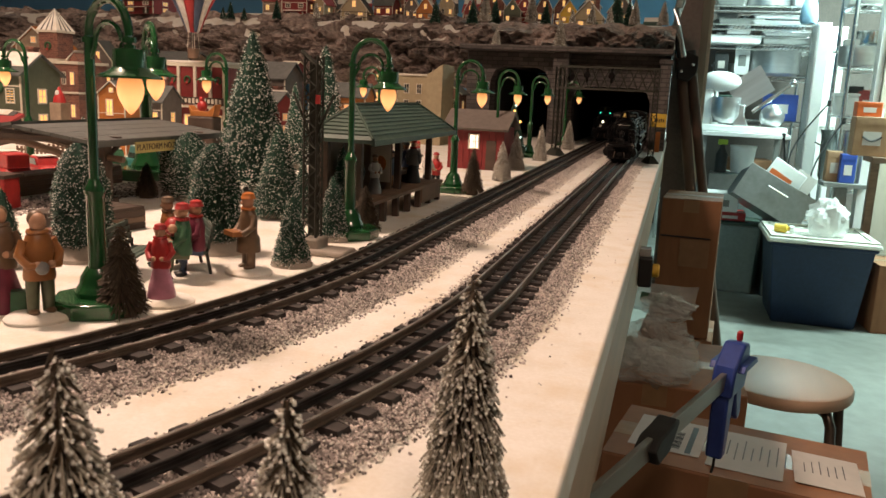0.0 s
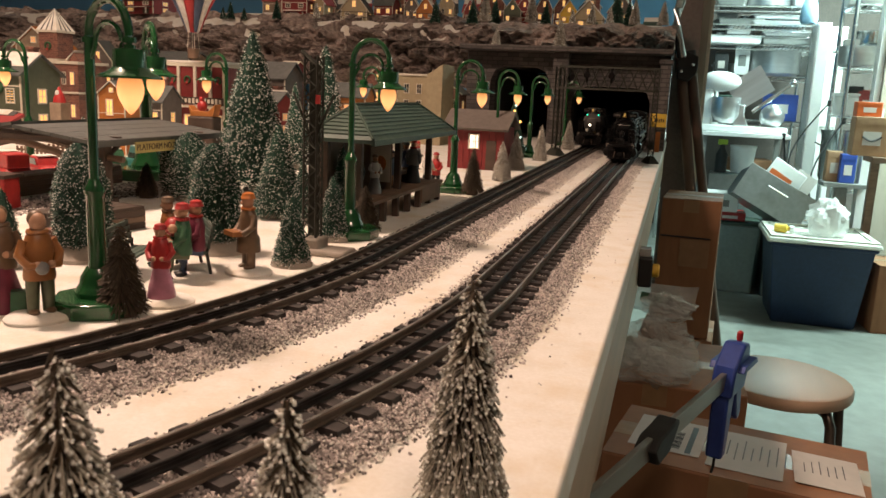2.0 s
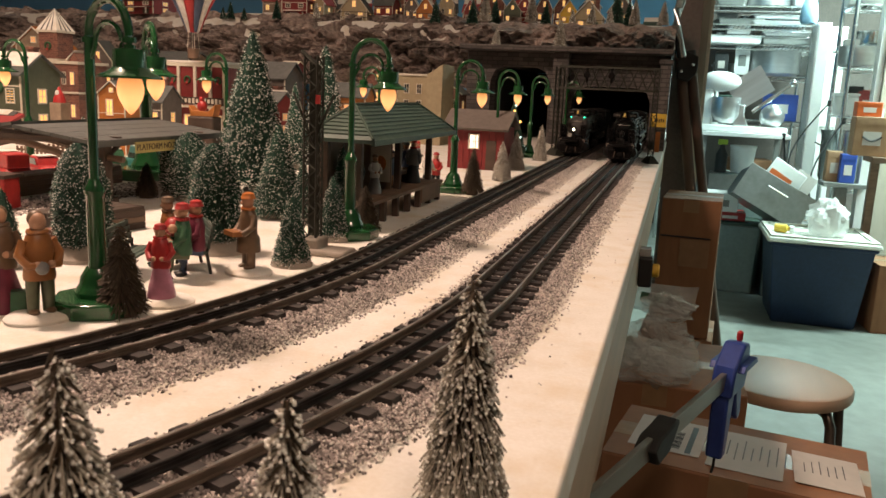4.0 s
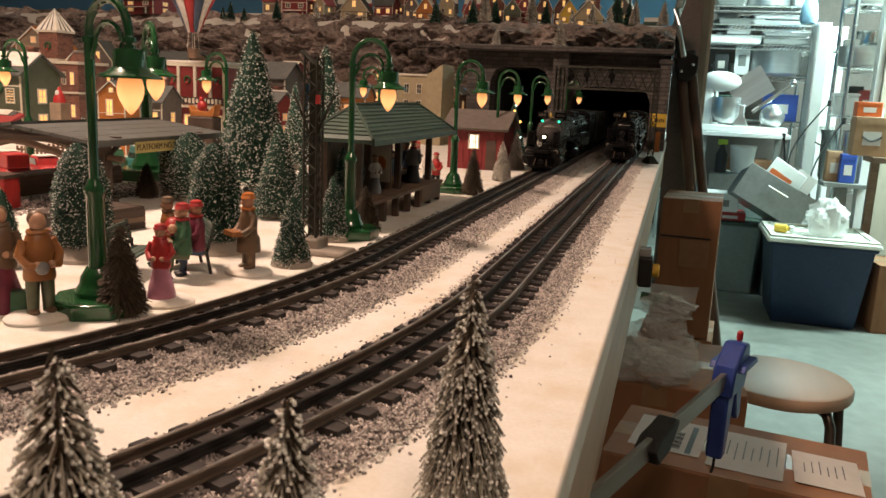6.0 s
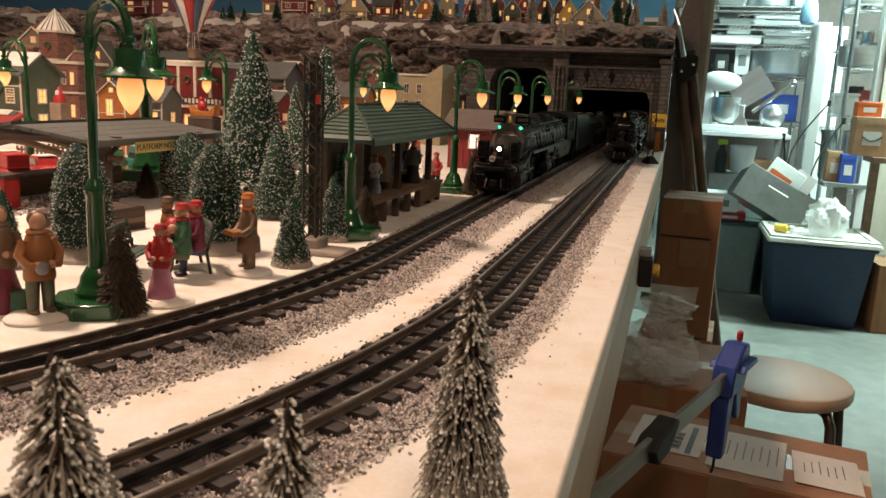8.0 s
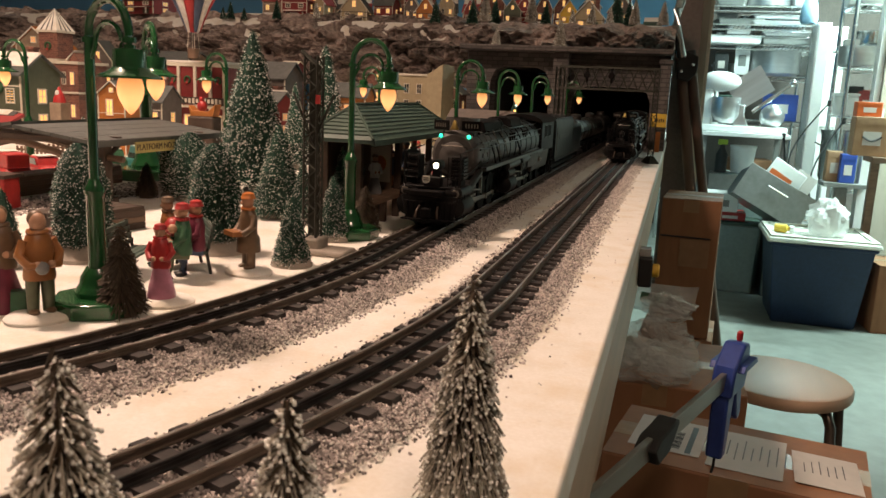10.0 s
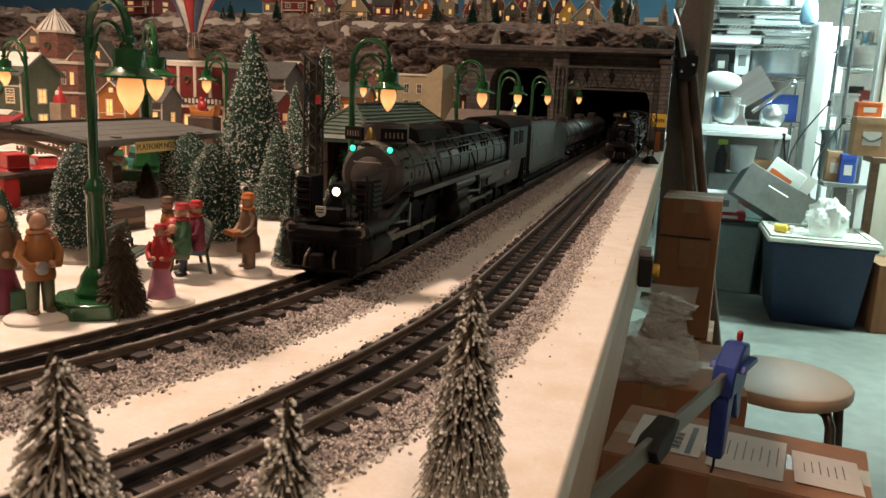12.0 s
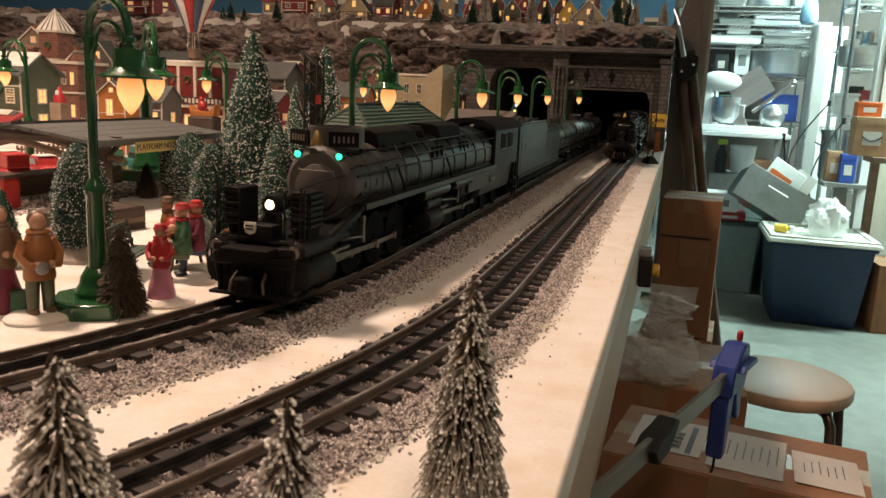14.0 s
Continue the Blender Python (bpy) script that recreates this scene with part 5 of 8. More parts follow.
def flat_ledge_town():
    # sage green house with a red awning
    t = house("village_house", -1.4863, 1.56, TOP, 0.125, 0.12, 0.150, 0.04, M_GREENWALL, M_ROOF, "sage green clapboard house with wreaths and lit windows", 2, 2, M_LIT, 0, "x", 0.4, True, 101, True)
    part("awning", Mb().prism([(-0.062, 0.052), (-0.120, 0.034), (-0.120, 0.037), (-0.062, 0.060)], -0.065, 0.068, "x"), M_REDROOF, t, "red sloping awning")
    part("awning_snow", Mb().prism([(-0.095, 0.047), (-0.118, 0.040), (-0.118, 0.043), (-0.095, 0.052)], -0.06, 0.0, "x"), SNOW, t)
    wreath(t, 0.0, -0.064, 0.115, 0.011)
    # brick hall with a tower
    t = thing("town_hall", "brick town hall with a pointed snowy tower and wreaths", "model house", pose(-1.7032, 1.98, TOP), "village houses")
    w = 0.155
    part("wall", Mb().box((0, 0, 0.09), (w, 0.12, 0.18)), M_BRICK, t, smooth=0)
    part("cornice", Mb().box((0, 0, 0.183), (w * 1.06, 0.13, 0.008)), M_TRIM, t, "snow-dusted pale cornice", bevel=0.001)
    part("cornice", Mb().box((0, 0, 0.100), (w * 1.05, 0.128, 0.006)), M_TRIM, t, "snow-dusted pale cornice", bevel=0.001)
    tw = part("tower", Mb().box((-0.018, -0.03, 0.222), (0.062, 0.062, 0.085)), M_BRICK, t, "square brick tower")
    for tz in (0.268, 0.190):
        part("tower_ledge", Mb().box((-0.018, -0.03, tz), (0.072, 0.072, 0.006)), M_TRIM, tw)
    part("spire", Mb().add([(-0.036, -0.036, 0), (0.036, -0.036, 0), (0.036, 0.036, 0), (-0.036, 0.036, 0), (0, 0, 0.062)], [(0, 1, 4), (1, 2, 4), (2, 3, 4), (3, 0, 4), (3, 2, 1, 0)], pose(-0.018, -0.03, 0.271)), SNOW, tw, "snowy pointed roof")
    for q in range(4):
        for w in (0.25, 0.5, 0.75):
            a = [(-0.036, -0.036), (0.036, -0.036), (0.036, 0.036), (-0.036, 0.036)]
            ex, ey = a[q][0] + (a[(q + 1) % 4][0] - a[q][0]) * w, a[q][1] + (a[(q + 1) % 4][1] - a[q][1]) * w
            part("roof_seam", Mb().cone((ex - 0.018, ey - 0.03, 0.2712), (-0.018, -0.03, 0.332), 0.0022, 0.0006, 5), M_ROOF, tw)
    wreath(t, -0.018, -0.063, 0.228, 0.009)
    wreath(t, -0.018, -0.063, 0.135, 0.010)
    for x in (-0.060, -0.035, 0.0, 0.030, 0.058):
        for z in (0.05, 0.14):
            window(t, x, -0.0605, z, 0.012, 0.034, M_LIT if (x * 1000 + z * 100) % 3 < 2 else M_UNLIT)
    for s in (-1, 1):
        part("side_gable", Mb().prism([(-0.022, 0.185), (0.022, 0.185), (0, 0.212)], -0.05, 0.04, "y", pose(s * 0.058, 0, 0)), M_BRICK, t)
        part("gable_snow", Mb().prism([(-0.024, 0.188), (0, 0.216), (0.003, 0.219), (-0.026, 0.194)], -0.052, 0.04, "y", pose(s * 0.058, 0, 0)), SNOW, t)
    # orange clapboard house
    t = house("village_house", -1.0607, 1.38, TOP, 0.062, 0.075, 0.118, 0.024, M_ORANGE, M_ROOF, "orange clapboard house with a dark rounded roof", 1, 1, M_LIT, 0, "y", 0.0, False, 103, True)
    window(t, -0.004, -0.0385, 0.092, 0.014, 0.030, M_LIT)
    t = house("village_house", -1.0990, 1.54, TOP, 0.075, 0.07, 0.105, 0.03, M_GREYHOUSE, M_ROOF, "brown-grey house with a lit double door", 2, 2, M_LIT, 0, "x", 0.2, True, 104)
    # red shop with white columns and a sign
    t = thing("red_shop", "red two-storey shop front with ivory columns and lit windows", "model house", pose(-1.1380, 1.80, TOP), "village houses")
    w = 0.17
    part("wall", Mb().box((0, 0, 0.092), (w, 0.10, 0.184)), M_REDWALL, t, smooth=0)
    part("roof", Mb().box((0, 0, 0.1875), (w * 1.06, 0.11, 0.008)), M_TRIM, t, "flat ivory cornice", bevel=0.001)
    part("roof_snow", Mb().box((0, 0.0, 0.1945), (w * 1.0, 0.10, 0.006)), SNOW, t, bevel=0.002)
    for x in (-0.084, -0.046, 0.0, 0.042, 0.080):
        part("column", Mb().box((x, -0.053, 0.092), (0.008, 0.006, 0.184)), M_TRIM, t, bevel=0.001)
    part("balcony", Mb().box((0.005, -0.060, 0.088), (w, 0.022, 0.006)), M_TRIM, t)
    sign = part("sign_board", Mb().box((0.005, -0.072, 0.102), (w * 0.98, 0.003, 0.018)), M_DARKWOOD, t, "brown sign with pale bars")
    for k in range(13):
        part("letter_bar", Mb().box((-0.045 + k * 0.0105, -0.0738, 0.102), (0.006, 0.001, 0.009 + 0.002 * (k % 3))), M_TRIM, sign)
    for x in (-0.065, -0.023, 0.021, 0.062):
        wreath(t, x, -0.052, 0.152, 0.0075)
        window(t, x, -0.0505, 0.045, 0.018, 0.045, M_LIT)
    # other roofs and walls of the crowded town
    for k, (x, y, w, h, rh, wall, roof, g, label) in enumerate((
            (-1.5603, 2.32, 0.17, 0.205, 0.03, M_TAN, M_ROOF, "x", "tan house with a snowy brown roof behind the shop"),
            (-1.9617, 2.45, 0.11, 0.20, 0.07, M_GREYHOUSE, M_ROOF, "y", "grey house with a steep snowy roof"),
            (-2.0315, 2.25, 0.14, 0.24, 0.055, M_TAN, M_ORANGE, "y", "tan gabled house with an ochre roof"),
            (-1.1293, 2.14, 0.13, 0.17, 0.04, M_GREYHOUSE, M_ROOF, "x", "grey house with a snow-edged roof"),
            (-1.1034, 2.20, 0.055, 0.205, 0.012, M_REDWALL, M_TRIM, "x", "red brick chimney house with a pale cap"),
            (-0.8793, 2.34, 0.10, 0.17, 0.045, M_BRICK, M_ROOF, "y", "brick house with a snowy roof"),
            (-0.8110, 1.95, 0.10, 0.13, 0.03, M_ORANGE, M_ROOF, "x", "ochre house with a lit window"),
            (-0.6867, 2.42, 0.10, 0.15, 0.04, M_BRICK, M_ROOF, "y", "brick cottage with a snowy porch"),
            (-0.9508, 1.75, 0.12, 0.10, 0.03, M_REDWALL, M_ROOF, "x", "low red house with white trim"))):
        house("village_house", x, y, TOP, w, w * 0.7, h, rh, wall, roof, label, 3, 3, M_LIT if k % 2 else M_LITDIM, (k * 53 % 30) - 15, g, 0.15, k % 2 == 0, 120 + k)
    # cream mansion
    t = thing("cream_mansion", "cream stone mansion with a flat roof and tall side wall", "model house", pose(-0.7210, 2.25, TOP), "village houses")
    part("wall", Mb().box((-0.02, 0, 0.095), (0.12, 0.10, 0.19)), M_CREAM, t, smooth=0)
    part("side_wing", Mb().prism([(0.04, 0), (0.085, 0), (0.085, 0.225), (0.04, 0.195)], -0.07, 0.05), M_CREAM, t, smooth=0)
    part("cornice", Mb().box((-0.02, 0, 0.193), (0.13, 0.108, 0.006)), M_TRIM, t, bevel=0.001)
    for x in (-0.06, -0.025, 0.012):
        for z in (0.06, 0.11, 0.155):
            window(t, x, -0.0505, z, 0.014, 0.026, M_UNLIT if z > 0.1 else M_LITDIM)
    # red shed with a glowing window
    t = thing("red_shed", "red board shed with grey roof and glowing window", "model house", pose(-0.3825, 1.62, TOP), "village houses")
    part("wall", Mb().box((0, 0, 0.042), (0.115, 0.10, 0.084)), M_REDWALL, t, smooth=0)
    for k in range(9):
        part("batten", Mb().box((-0.052 + k * 0.013, -0.0506, 0.042), (0.002, 0.0018, 0.082)), M_REDWALL, t)
    part("roof", Mb().prism([(-0.062, 0.078), (-0.066, 0.083), (0.0, 0.118), (0.066, 0.083), (0.062, 0.078), (0, 0.11)], -0.068, 0.068, "x"), M_GREYHOUSE, t, "grey sloping roof", smooth=0)
    window(t, -0.004, -0.0505, 0.056, 0.020, 0.028, M_LITPALE)
    part("door", Mb().box((0.032, -0.0508, 0.030), (0.020, 0.002, 0.058)), M_DARKWOOD, t)


flat_ledge_town()


def town_greenery():
    """Little frosted trees, fences and lamps crowded between the houses."""
    rnd = random.Random(77)
    spots = [(-1.2673, 1.3514, 0.06), (-1.1464, 1.3638, 0.07), (-1.0814, 1.4341, 0.05), (-1.0844, 1.5601, 0.09), (-0.9893, 1.6686, 0.10), (-0.9506, 1.7128, 0.08), (-0.9710, 2.0313, 0.10), (-0.8482, 2.1212, 0.08), (-0.8222, 2.4142, 0.09), (-0.7903, 2.6837, 0.10), (-1.4957, 1.8477, 0.11), (-1.3666, 2.0496, 0.12)]
    for k in range(0, len(spots)):
        (x, y, h) = spots[k]
        brush_tree("brush_tree", x, y, h, h * 0.24, "cone", 1100, 700, 300 + k, None if k % 3 else M_BROWNTREE, 0.008, "small frosted tree between the village houses", 0.0007, fleck_size=0.0016)
    for k, (x, y) in enumerate(((-1.0022, 1.3849), (-0.9700, 1.4739), (-1.0763, 1.1526), (-1.0725, 1.2306), (-0.8744, 1.5156))):
        t = thing("picket_fence", "short brown picket fence dusted with snow", "fence", pose(x, y, TOP, 0, 0, -29 + 10 * k), "fences")
        for i in range(9):
            part("picket", Mb().box((-0.04 + 0.01 * i, 0, 0.012), (0.004, 0.002, 0.024)), M_BROWNWOOD, t)
        for z in (0.007, 0.018):
            part("fence_rail", Mb().box((0, 0.0016, z), (0.09, 0.0014, 0.003)), M_BROWNWOOD, t)


town_greenery()


# ---- station shelter, canopy, gantry, towers ----
def shelter():
    t = thing("station_shelter", "open station shelter with a hipped green roof and plank deck", "shelter")
    x0, x1, y0, y1 = -0.385, -0.313, 0.815, 1.100
    zd = TOP + 0.026
    for k in range(9):
        xx = x0 + (k + 0.5) * (x1 - x0) / 9
        part("deck_plank", Mb().box((xx, (y0 + y1) / 2, zd), ((x1 - x0) / 9 - 0.001, y1 - y0, 0.004)), M_BROWNWOOD, t)
    for y in np.linspace(y0 + 0.01, y1 - 0.01, 7):
        for x in (x0 + 0.006, x1 - 0.006):
            part("deck_leg", Mb().box((x, y, TOP + 0.012), (0.007, 0.007, 0.024)), M_DARKWOOD, t)
    part("skirt_board", Mb().box((x1 - 0.001, y0 + 0.225, TOP + 0.016), (0.003, 0.08, 0.020)), M_BROWNWOOD, t)
    for y in (y0 + 0.012, (y0 + y1) / 2, y1 - 0.012):
        for x in (x0 + 0.012, x1 - 0.020):
            part("post", Mb().box((x, y, zd + 0.038), (0.008, 0.008, 0.076)), M_DARKWOOD, t, bevel=0.001)
    part("back_wall", Mb().box((x0 + 0.004, (y0 + y1) / 2 - 0.02, zd + 0.032), (0.004, (y1 - y0) * 0.75, 0.062)), M_BROWNWOOD, t)
    part("screen_wall", Mb().box((x0 + 0.026, y0 + 0.13, zd + 0.034), (0.044, 0.003, 0.064)), M_TAN, t, "pale partition wall")
    poster = part("poster", Mb().box((x0 + 0.034, y0 + 0.1275, zd + 0.036), (0.026, 0.001, 0.050)), M_TRIM, t, "pale poster with an orange patch")
    part("poster_patch", Mb().ball((x0 + 0.034, y0 + 0.1268, zd + 0.034), (0.008, 0.0006, 0.010), 12, 6), CLOTH["orange"], poster)
    part("rear_bench", Mb().box((x0 + 0.03, y0 + 0.19, zd + 0.016), (0.02, 0.09, 0.003)).box((x0 + 0.021, y0 + 0.19, zd + 0.026), (0.002, 0.09, 0.014)).box((x0 + 0.03, y0 + 0.16, zd + 0.008), (0.016, 0.003, 0.016)).box((x0 + 0.03, y0 + 0.22, zd + 0.008), (0.016, 0.003, 0.016)), M_DARKWOOD, t)
    # hipped roof in courses
    ex0, ex1, ey0, ey1 = x0 + 0.002, x1 + 0.010, y0 - 0.025, y1 + 0.015
    ze, zr = 1.036, 1.071
    n = 9
    roof = Mb()
    cx = (ex0 + ex1) / 2
    ra, rb = ey0 + 0.045, ey1 - 0.055
    rings = []
    for k in range(n + 1):
        for lift in ((0.0, 0.0016) if 0 < k < n else (0.0,)):
            u = k / n
            rings.append([(ex0 + (cx - ex0) * u, ey0 + (ra - ey0) * u, ze + (zr - ze) * u + lift), (ex1 + (cx - ex1) * u, ey0 + (ra - ey0) * u, ze + (zr - ze) * u + lift),
                          (ex1 + (cx - ex1) * u, ey1 + (rb - ey1) * u, ze + (zr - ze) * u + lift), (ex0 + (cx - ex0) * u, ey1 + (rb - ey1) * u, ze + (zr - ze) * u + lift)])
    rings = [[(p[0], p[1], ze - 0.004) for p in rings[0]]] + rings
    for r in rings:
        roof.v += r
    for k in range(len(rings) - 1):
        roof.f += [(k * 4 + i, k * 4 + (i + 1) % 4, k * 4 + 4 + (i + 1) % 4, k * 4 + 4 + i) for i in range(4)]
    roof.f += [(3, 2, 1, 0), tuple(len(rings) * 4 - 4 + i for i in range(4))]
    part("roof", roof, M_GREENROOF, t, "green hipped shingle roof", smooth=0)
    for (ax, ay), (bx, by) in (((ex1, ey0), (cx, ra)), ((ex0, ey0), (cx, ra)), ((ex1, ey1), (cx, rb)), ((ex0, ey1), (cx, rb)), ((cx, ra), (cx, rb))):
        za, zb = (ze if (ax, ay) != (cx, ra) else zr), zr
        part("ridge_cap", Mb().cone((ax, ay, za + 0.001), (bx, by, zb + 0.001), 0.0018, n=6), M_GREENROOF, t)
    part("gutter", Mb().box((ex1, (ey0 + ey1) / 2, ze - 0.003), (0.004, ey1 - ey0, 0.006)), M_GREENROOF, t)


shelter()


def canopy():
    t = thing("platform_canopy", "grey plank platform canopy on dark bracketed posts", "canopy", pose(-0.725, 0.868, TOP))
    W, L, z = 0.235, 0.27, 0.080
    n = 9
    for k in range(n):
        x = -W / 2 + (k + 0.5) * W / n
        part("roof_plank", Mb().box((0, 0, 0), (W / n - 0.0015, L, 0.004)), M_ROOF, t, m=pose(x, 0, z + 0.014 - abs(x) * 0.12, 0, (7 if x > 0 else -7)))
    for x in (-0.085, 0.090):
        for y in (-0.082, 0.085):
            post = part("post", Mb().box((x, y, z / 2), (0.014, 0.014, z)).box((x, y, 0.006), (0.022, 0.022, 0.012)), M_DARKWOOD, t, bevel=0.001)
            for s in (-1, 1):
                part("bracket", Mb().tube([(x, y + s * 0.006, z - 0.035), (x, y + s * 0.014, z - 0.016), (x, y + s * 0.030, z - 0.006), (x, y + s * 0.045, z - 0.002)], 0.003, 6), M_DARKWOOD, post)
    for y in (-0.125, -0.082, 0.085):
        arch = [(-W / 2 + W * k / 12, y, z - 0.004 - 0.018 * abs(math.cos(math.pi * k / 12)) ** 2) for k in range(13)]
        part("arch_brace", Mb().tube(arch, 0.004, 6), M_BROWNWOOD, t)
        part("tie_beam", Mb().box((0, y, z + 0.001), (W * 0.96, 0.008, 0.006)), M_DARKWOOD, t)
    part("fascia", Mb().box((W / 2, 0, z - 0.002), (0.003, L, 0.007)), M_ROOF, t)
    sign = part("sign", Mb().box((W / 2 + 0.003, -0.026, z - 0.009), (0.002, 0.076, 0.013)), mat("faded_yellow_sign", (0.50, 0.42, 0.16), 0.6, grain=80, vary=0.1, bump=0.03), t, "faded yellow platform sign with dark letters")
    cu = bpy.data.curves.new("sign_text", "FONT")
    cu.body, cu.size, cu.extrude, cu.align_x, cu.align_y = "PLATFORM NO.2", 0.0100, 0.0002, "CENTER", "CENTER"
    tx = new("sign_text", cu)
    tx.data.materials.append(M_DARKWOOD)
    tx.parent = sign
    tx.matrix_basis = pose(W / 2 + 0.0043, -0.026, z - 0.009, 90, 0, 90)


canopy()


def lattice(mb, p, q, w, n, r):
    """A square lattice bar from p to q: four chords with zigzag lacing."""
    p, q = Vector(p), Vector(q)
    d = (q - p).normalized()
    a = d.orthogonal().normalized()
    if abs(d.z) > 0.9:
        a = Vector((1, 0, 0))
    elif abs(d.x) > 0.5:
        a = Vector((0, 1, 0))
    b = d.cross(a).normalized()
    c = [(a * s + b * u) * w / 2 for s, u in ((1, 1), (1, -1), (-1, -1), (-1, 1))]
    for e in c:
        mb.cone(p + e, q + e, r, n=4)
    for k in range(n):
        u0, u1 = p + (q - p) * (k / n), p + (q - p) * ((k + 1) / n)
        for i in range(4):
            x, y = (c[i], c[(i + 1) % 4]) if k % 2 else (c[(i + 1) % 4], c[i])
            mb.cone(u0 + x, u1 + y, r * 0.7, n=4, caps=False)
    return mb


def gantry():
    t = thing("signal_gantry", "black lattice gantry spanning both tracks before the tunnel", "gantry")
    zt, zb = 1.165, 1.112
    for x, y in ((-0.292, 2.10), (-0.305, 2.125), (-0.054, 2.035)):
        part("mast", lattice(Mb(), (x, y, TOP + 0.012), (x, y - 0.01, zt), 0.012, 16, 0.0013), M_IRON, t)
        part("mast_foot", Mb().lathe([(0.024, 0), (0.020, 0.004), (0.012, 0.014), (0.008, 0.018)], 4, c=(x, y, TOP)), M_IRON, t)
    for z in (zt, zb):
        part("chord", Mb().box((-0.173, 2.065, z), (0.245, 0.006, 0.005)), M_IRON, t)
        part("chord", Mb().box((-0.173, 2.095, z), (0.245, 0.006, 0.005)), M_IRON, t)
    for k in range(10):
        xa, xb = -0.29 + k * 0.0236, -0.29 + (k + 1) * 0.0236
        za, zz = (zb, zt) if k % 2 else (zt, zb)
        part("brace", Mb().cone((xa, 2.065, za), (xb, 2.065, zz), 0.0016, n=4), M_IRON, t)
        part("brace", Mb().cone((xa, 2.095, zz), (xb, 2.095, za), 0.0016, n=4), M_IRON, t)
    for x in (-0.225, -0.165):
        part("signal_head", Mb().lathe([(0.008, -0.004), (0.008, 0.004)], 12, m=pose(x, 2.058, 1.145, 90)).box((x, 2.062, 1.145), (0.006, 0.004, 0.035)), M_SOOT, t)


gantry()


def line_tower():
    t = thing("lattice_tower", "dark green lattice line tower on a concrete footing", "tower", pose(-0.316, 0.672, TOP))
    part("lattice_mast", lattice(Mb(), (0, 0, 0.012), (0, 0, 0.178), 0.0125, 18, 0.0012), M_IRON, t)
    part("core_plate", Mb().box((0, 0.0045, 0.09), (0.010, 0.001, 0.16)), M_IRON, t)
    part("footing", Mb().box((0, 0, 0.007), (0.024, 0.024, 0.014)).box((0.012, -0.004, 0.0025), (0.055, 0.034, 0.005)), M_PLASTERBASE, t, "mossy concrete footing", bevel=0.002)
    part("top_arm", Mb().cone((0, 0, 0.172), (-0.012, 0.0, 0.182), 0.002, n=6).cone((0, 0, 0.10), (-0.020, 0, 0.145), 0.0012, n=5).cone((0, 0, 0.10), (0.02, 0, 0.145), 0.0012, n=5), M_IRON, t)
    part("red_tag", Mb().box((0.008, -0.008, 0.140), (0.004, 0.002, 0.008)), CLOTH["red"], t)


line_tower()


def yellow_sign():
    t = thing("station_sign", "yellow station name sign on an orange post", "sign", pose(-0.050, 2.50, TOP))
    part("post", Mb().box((0, 0.004, 0.030), (0.014, 0.006, 0.06)), CLOTH["orange"], t, bevel=0.001)
    b = part("board", Mb().box((-0.003, 0, 0.094), (0.048, 0.004, 0.040)), M_YELLOW, t, "yellow board with dark bars", bevel=0.002)
    for k in range(5):
        part("letter_bar", Mb().box((-0.012 + k * 0.006, -0.0025, 0.094 + (0.001 if k % 2 else 0)), (0.0035, 0.001, 0.010)), M_DARKWOOD, b)


yellow_sign()


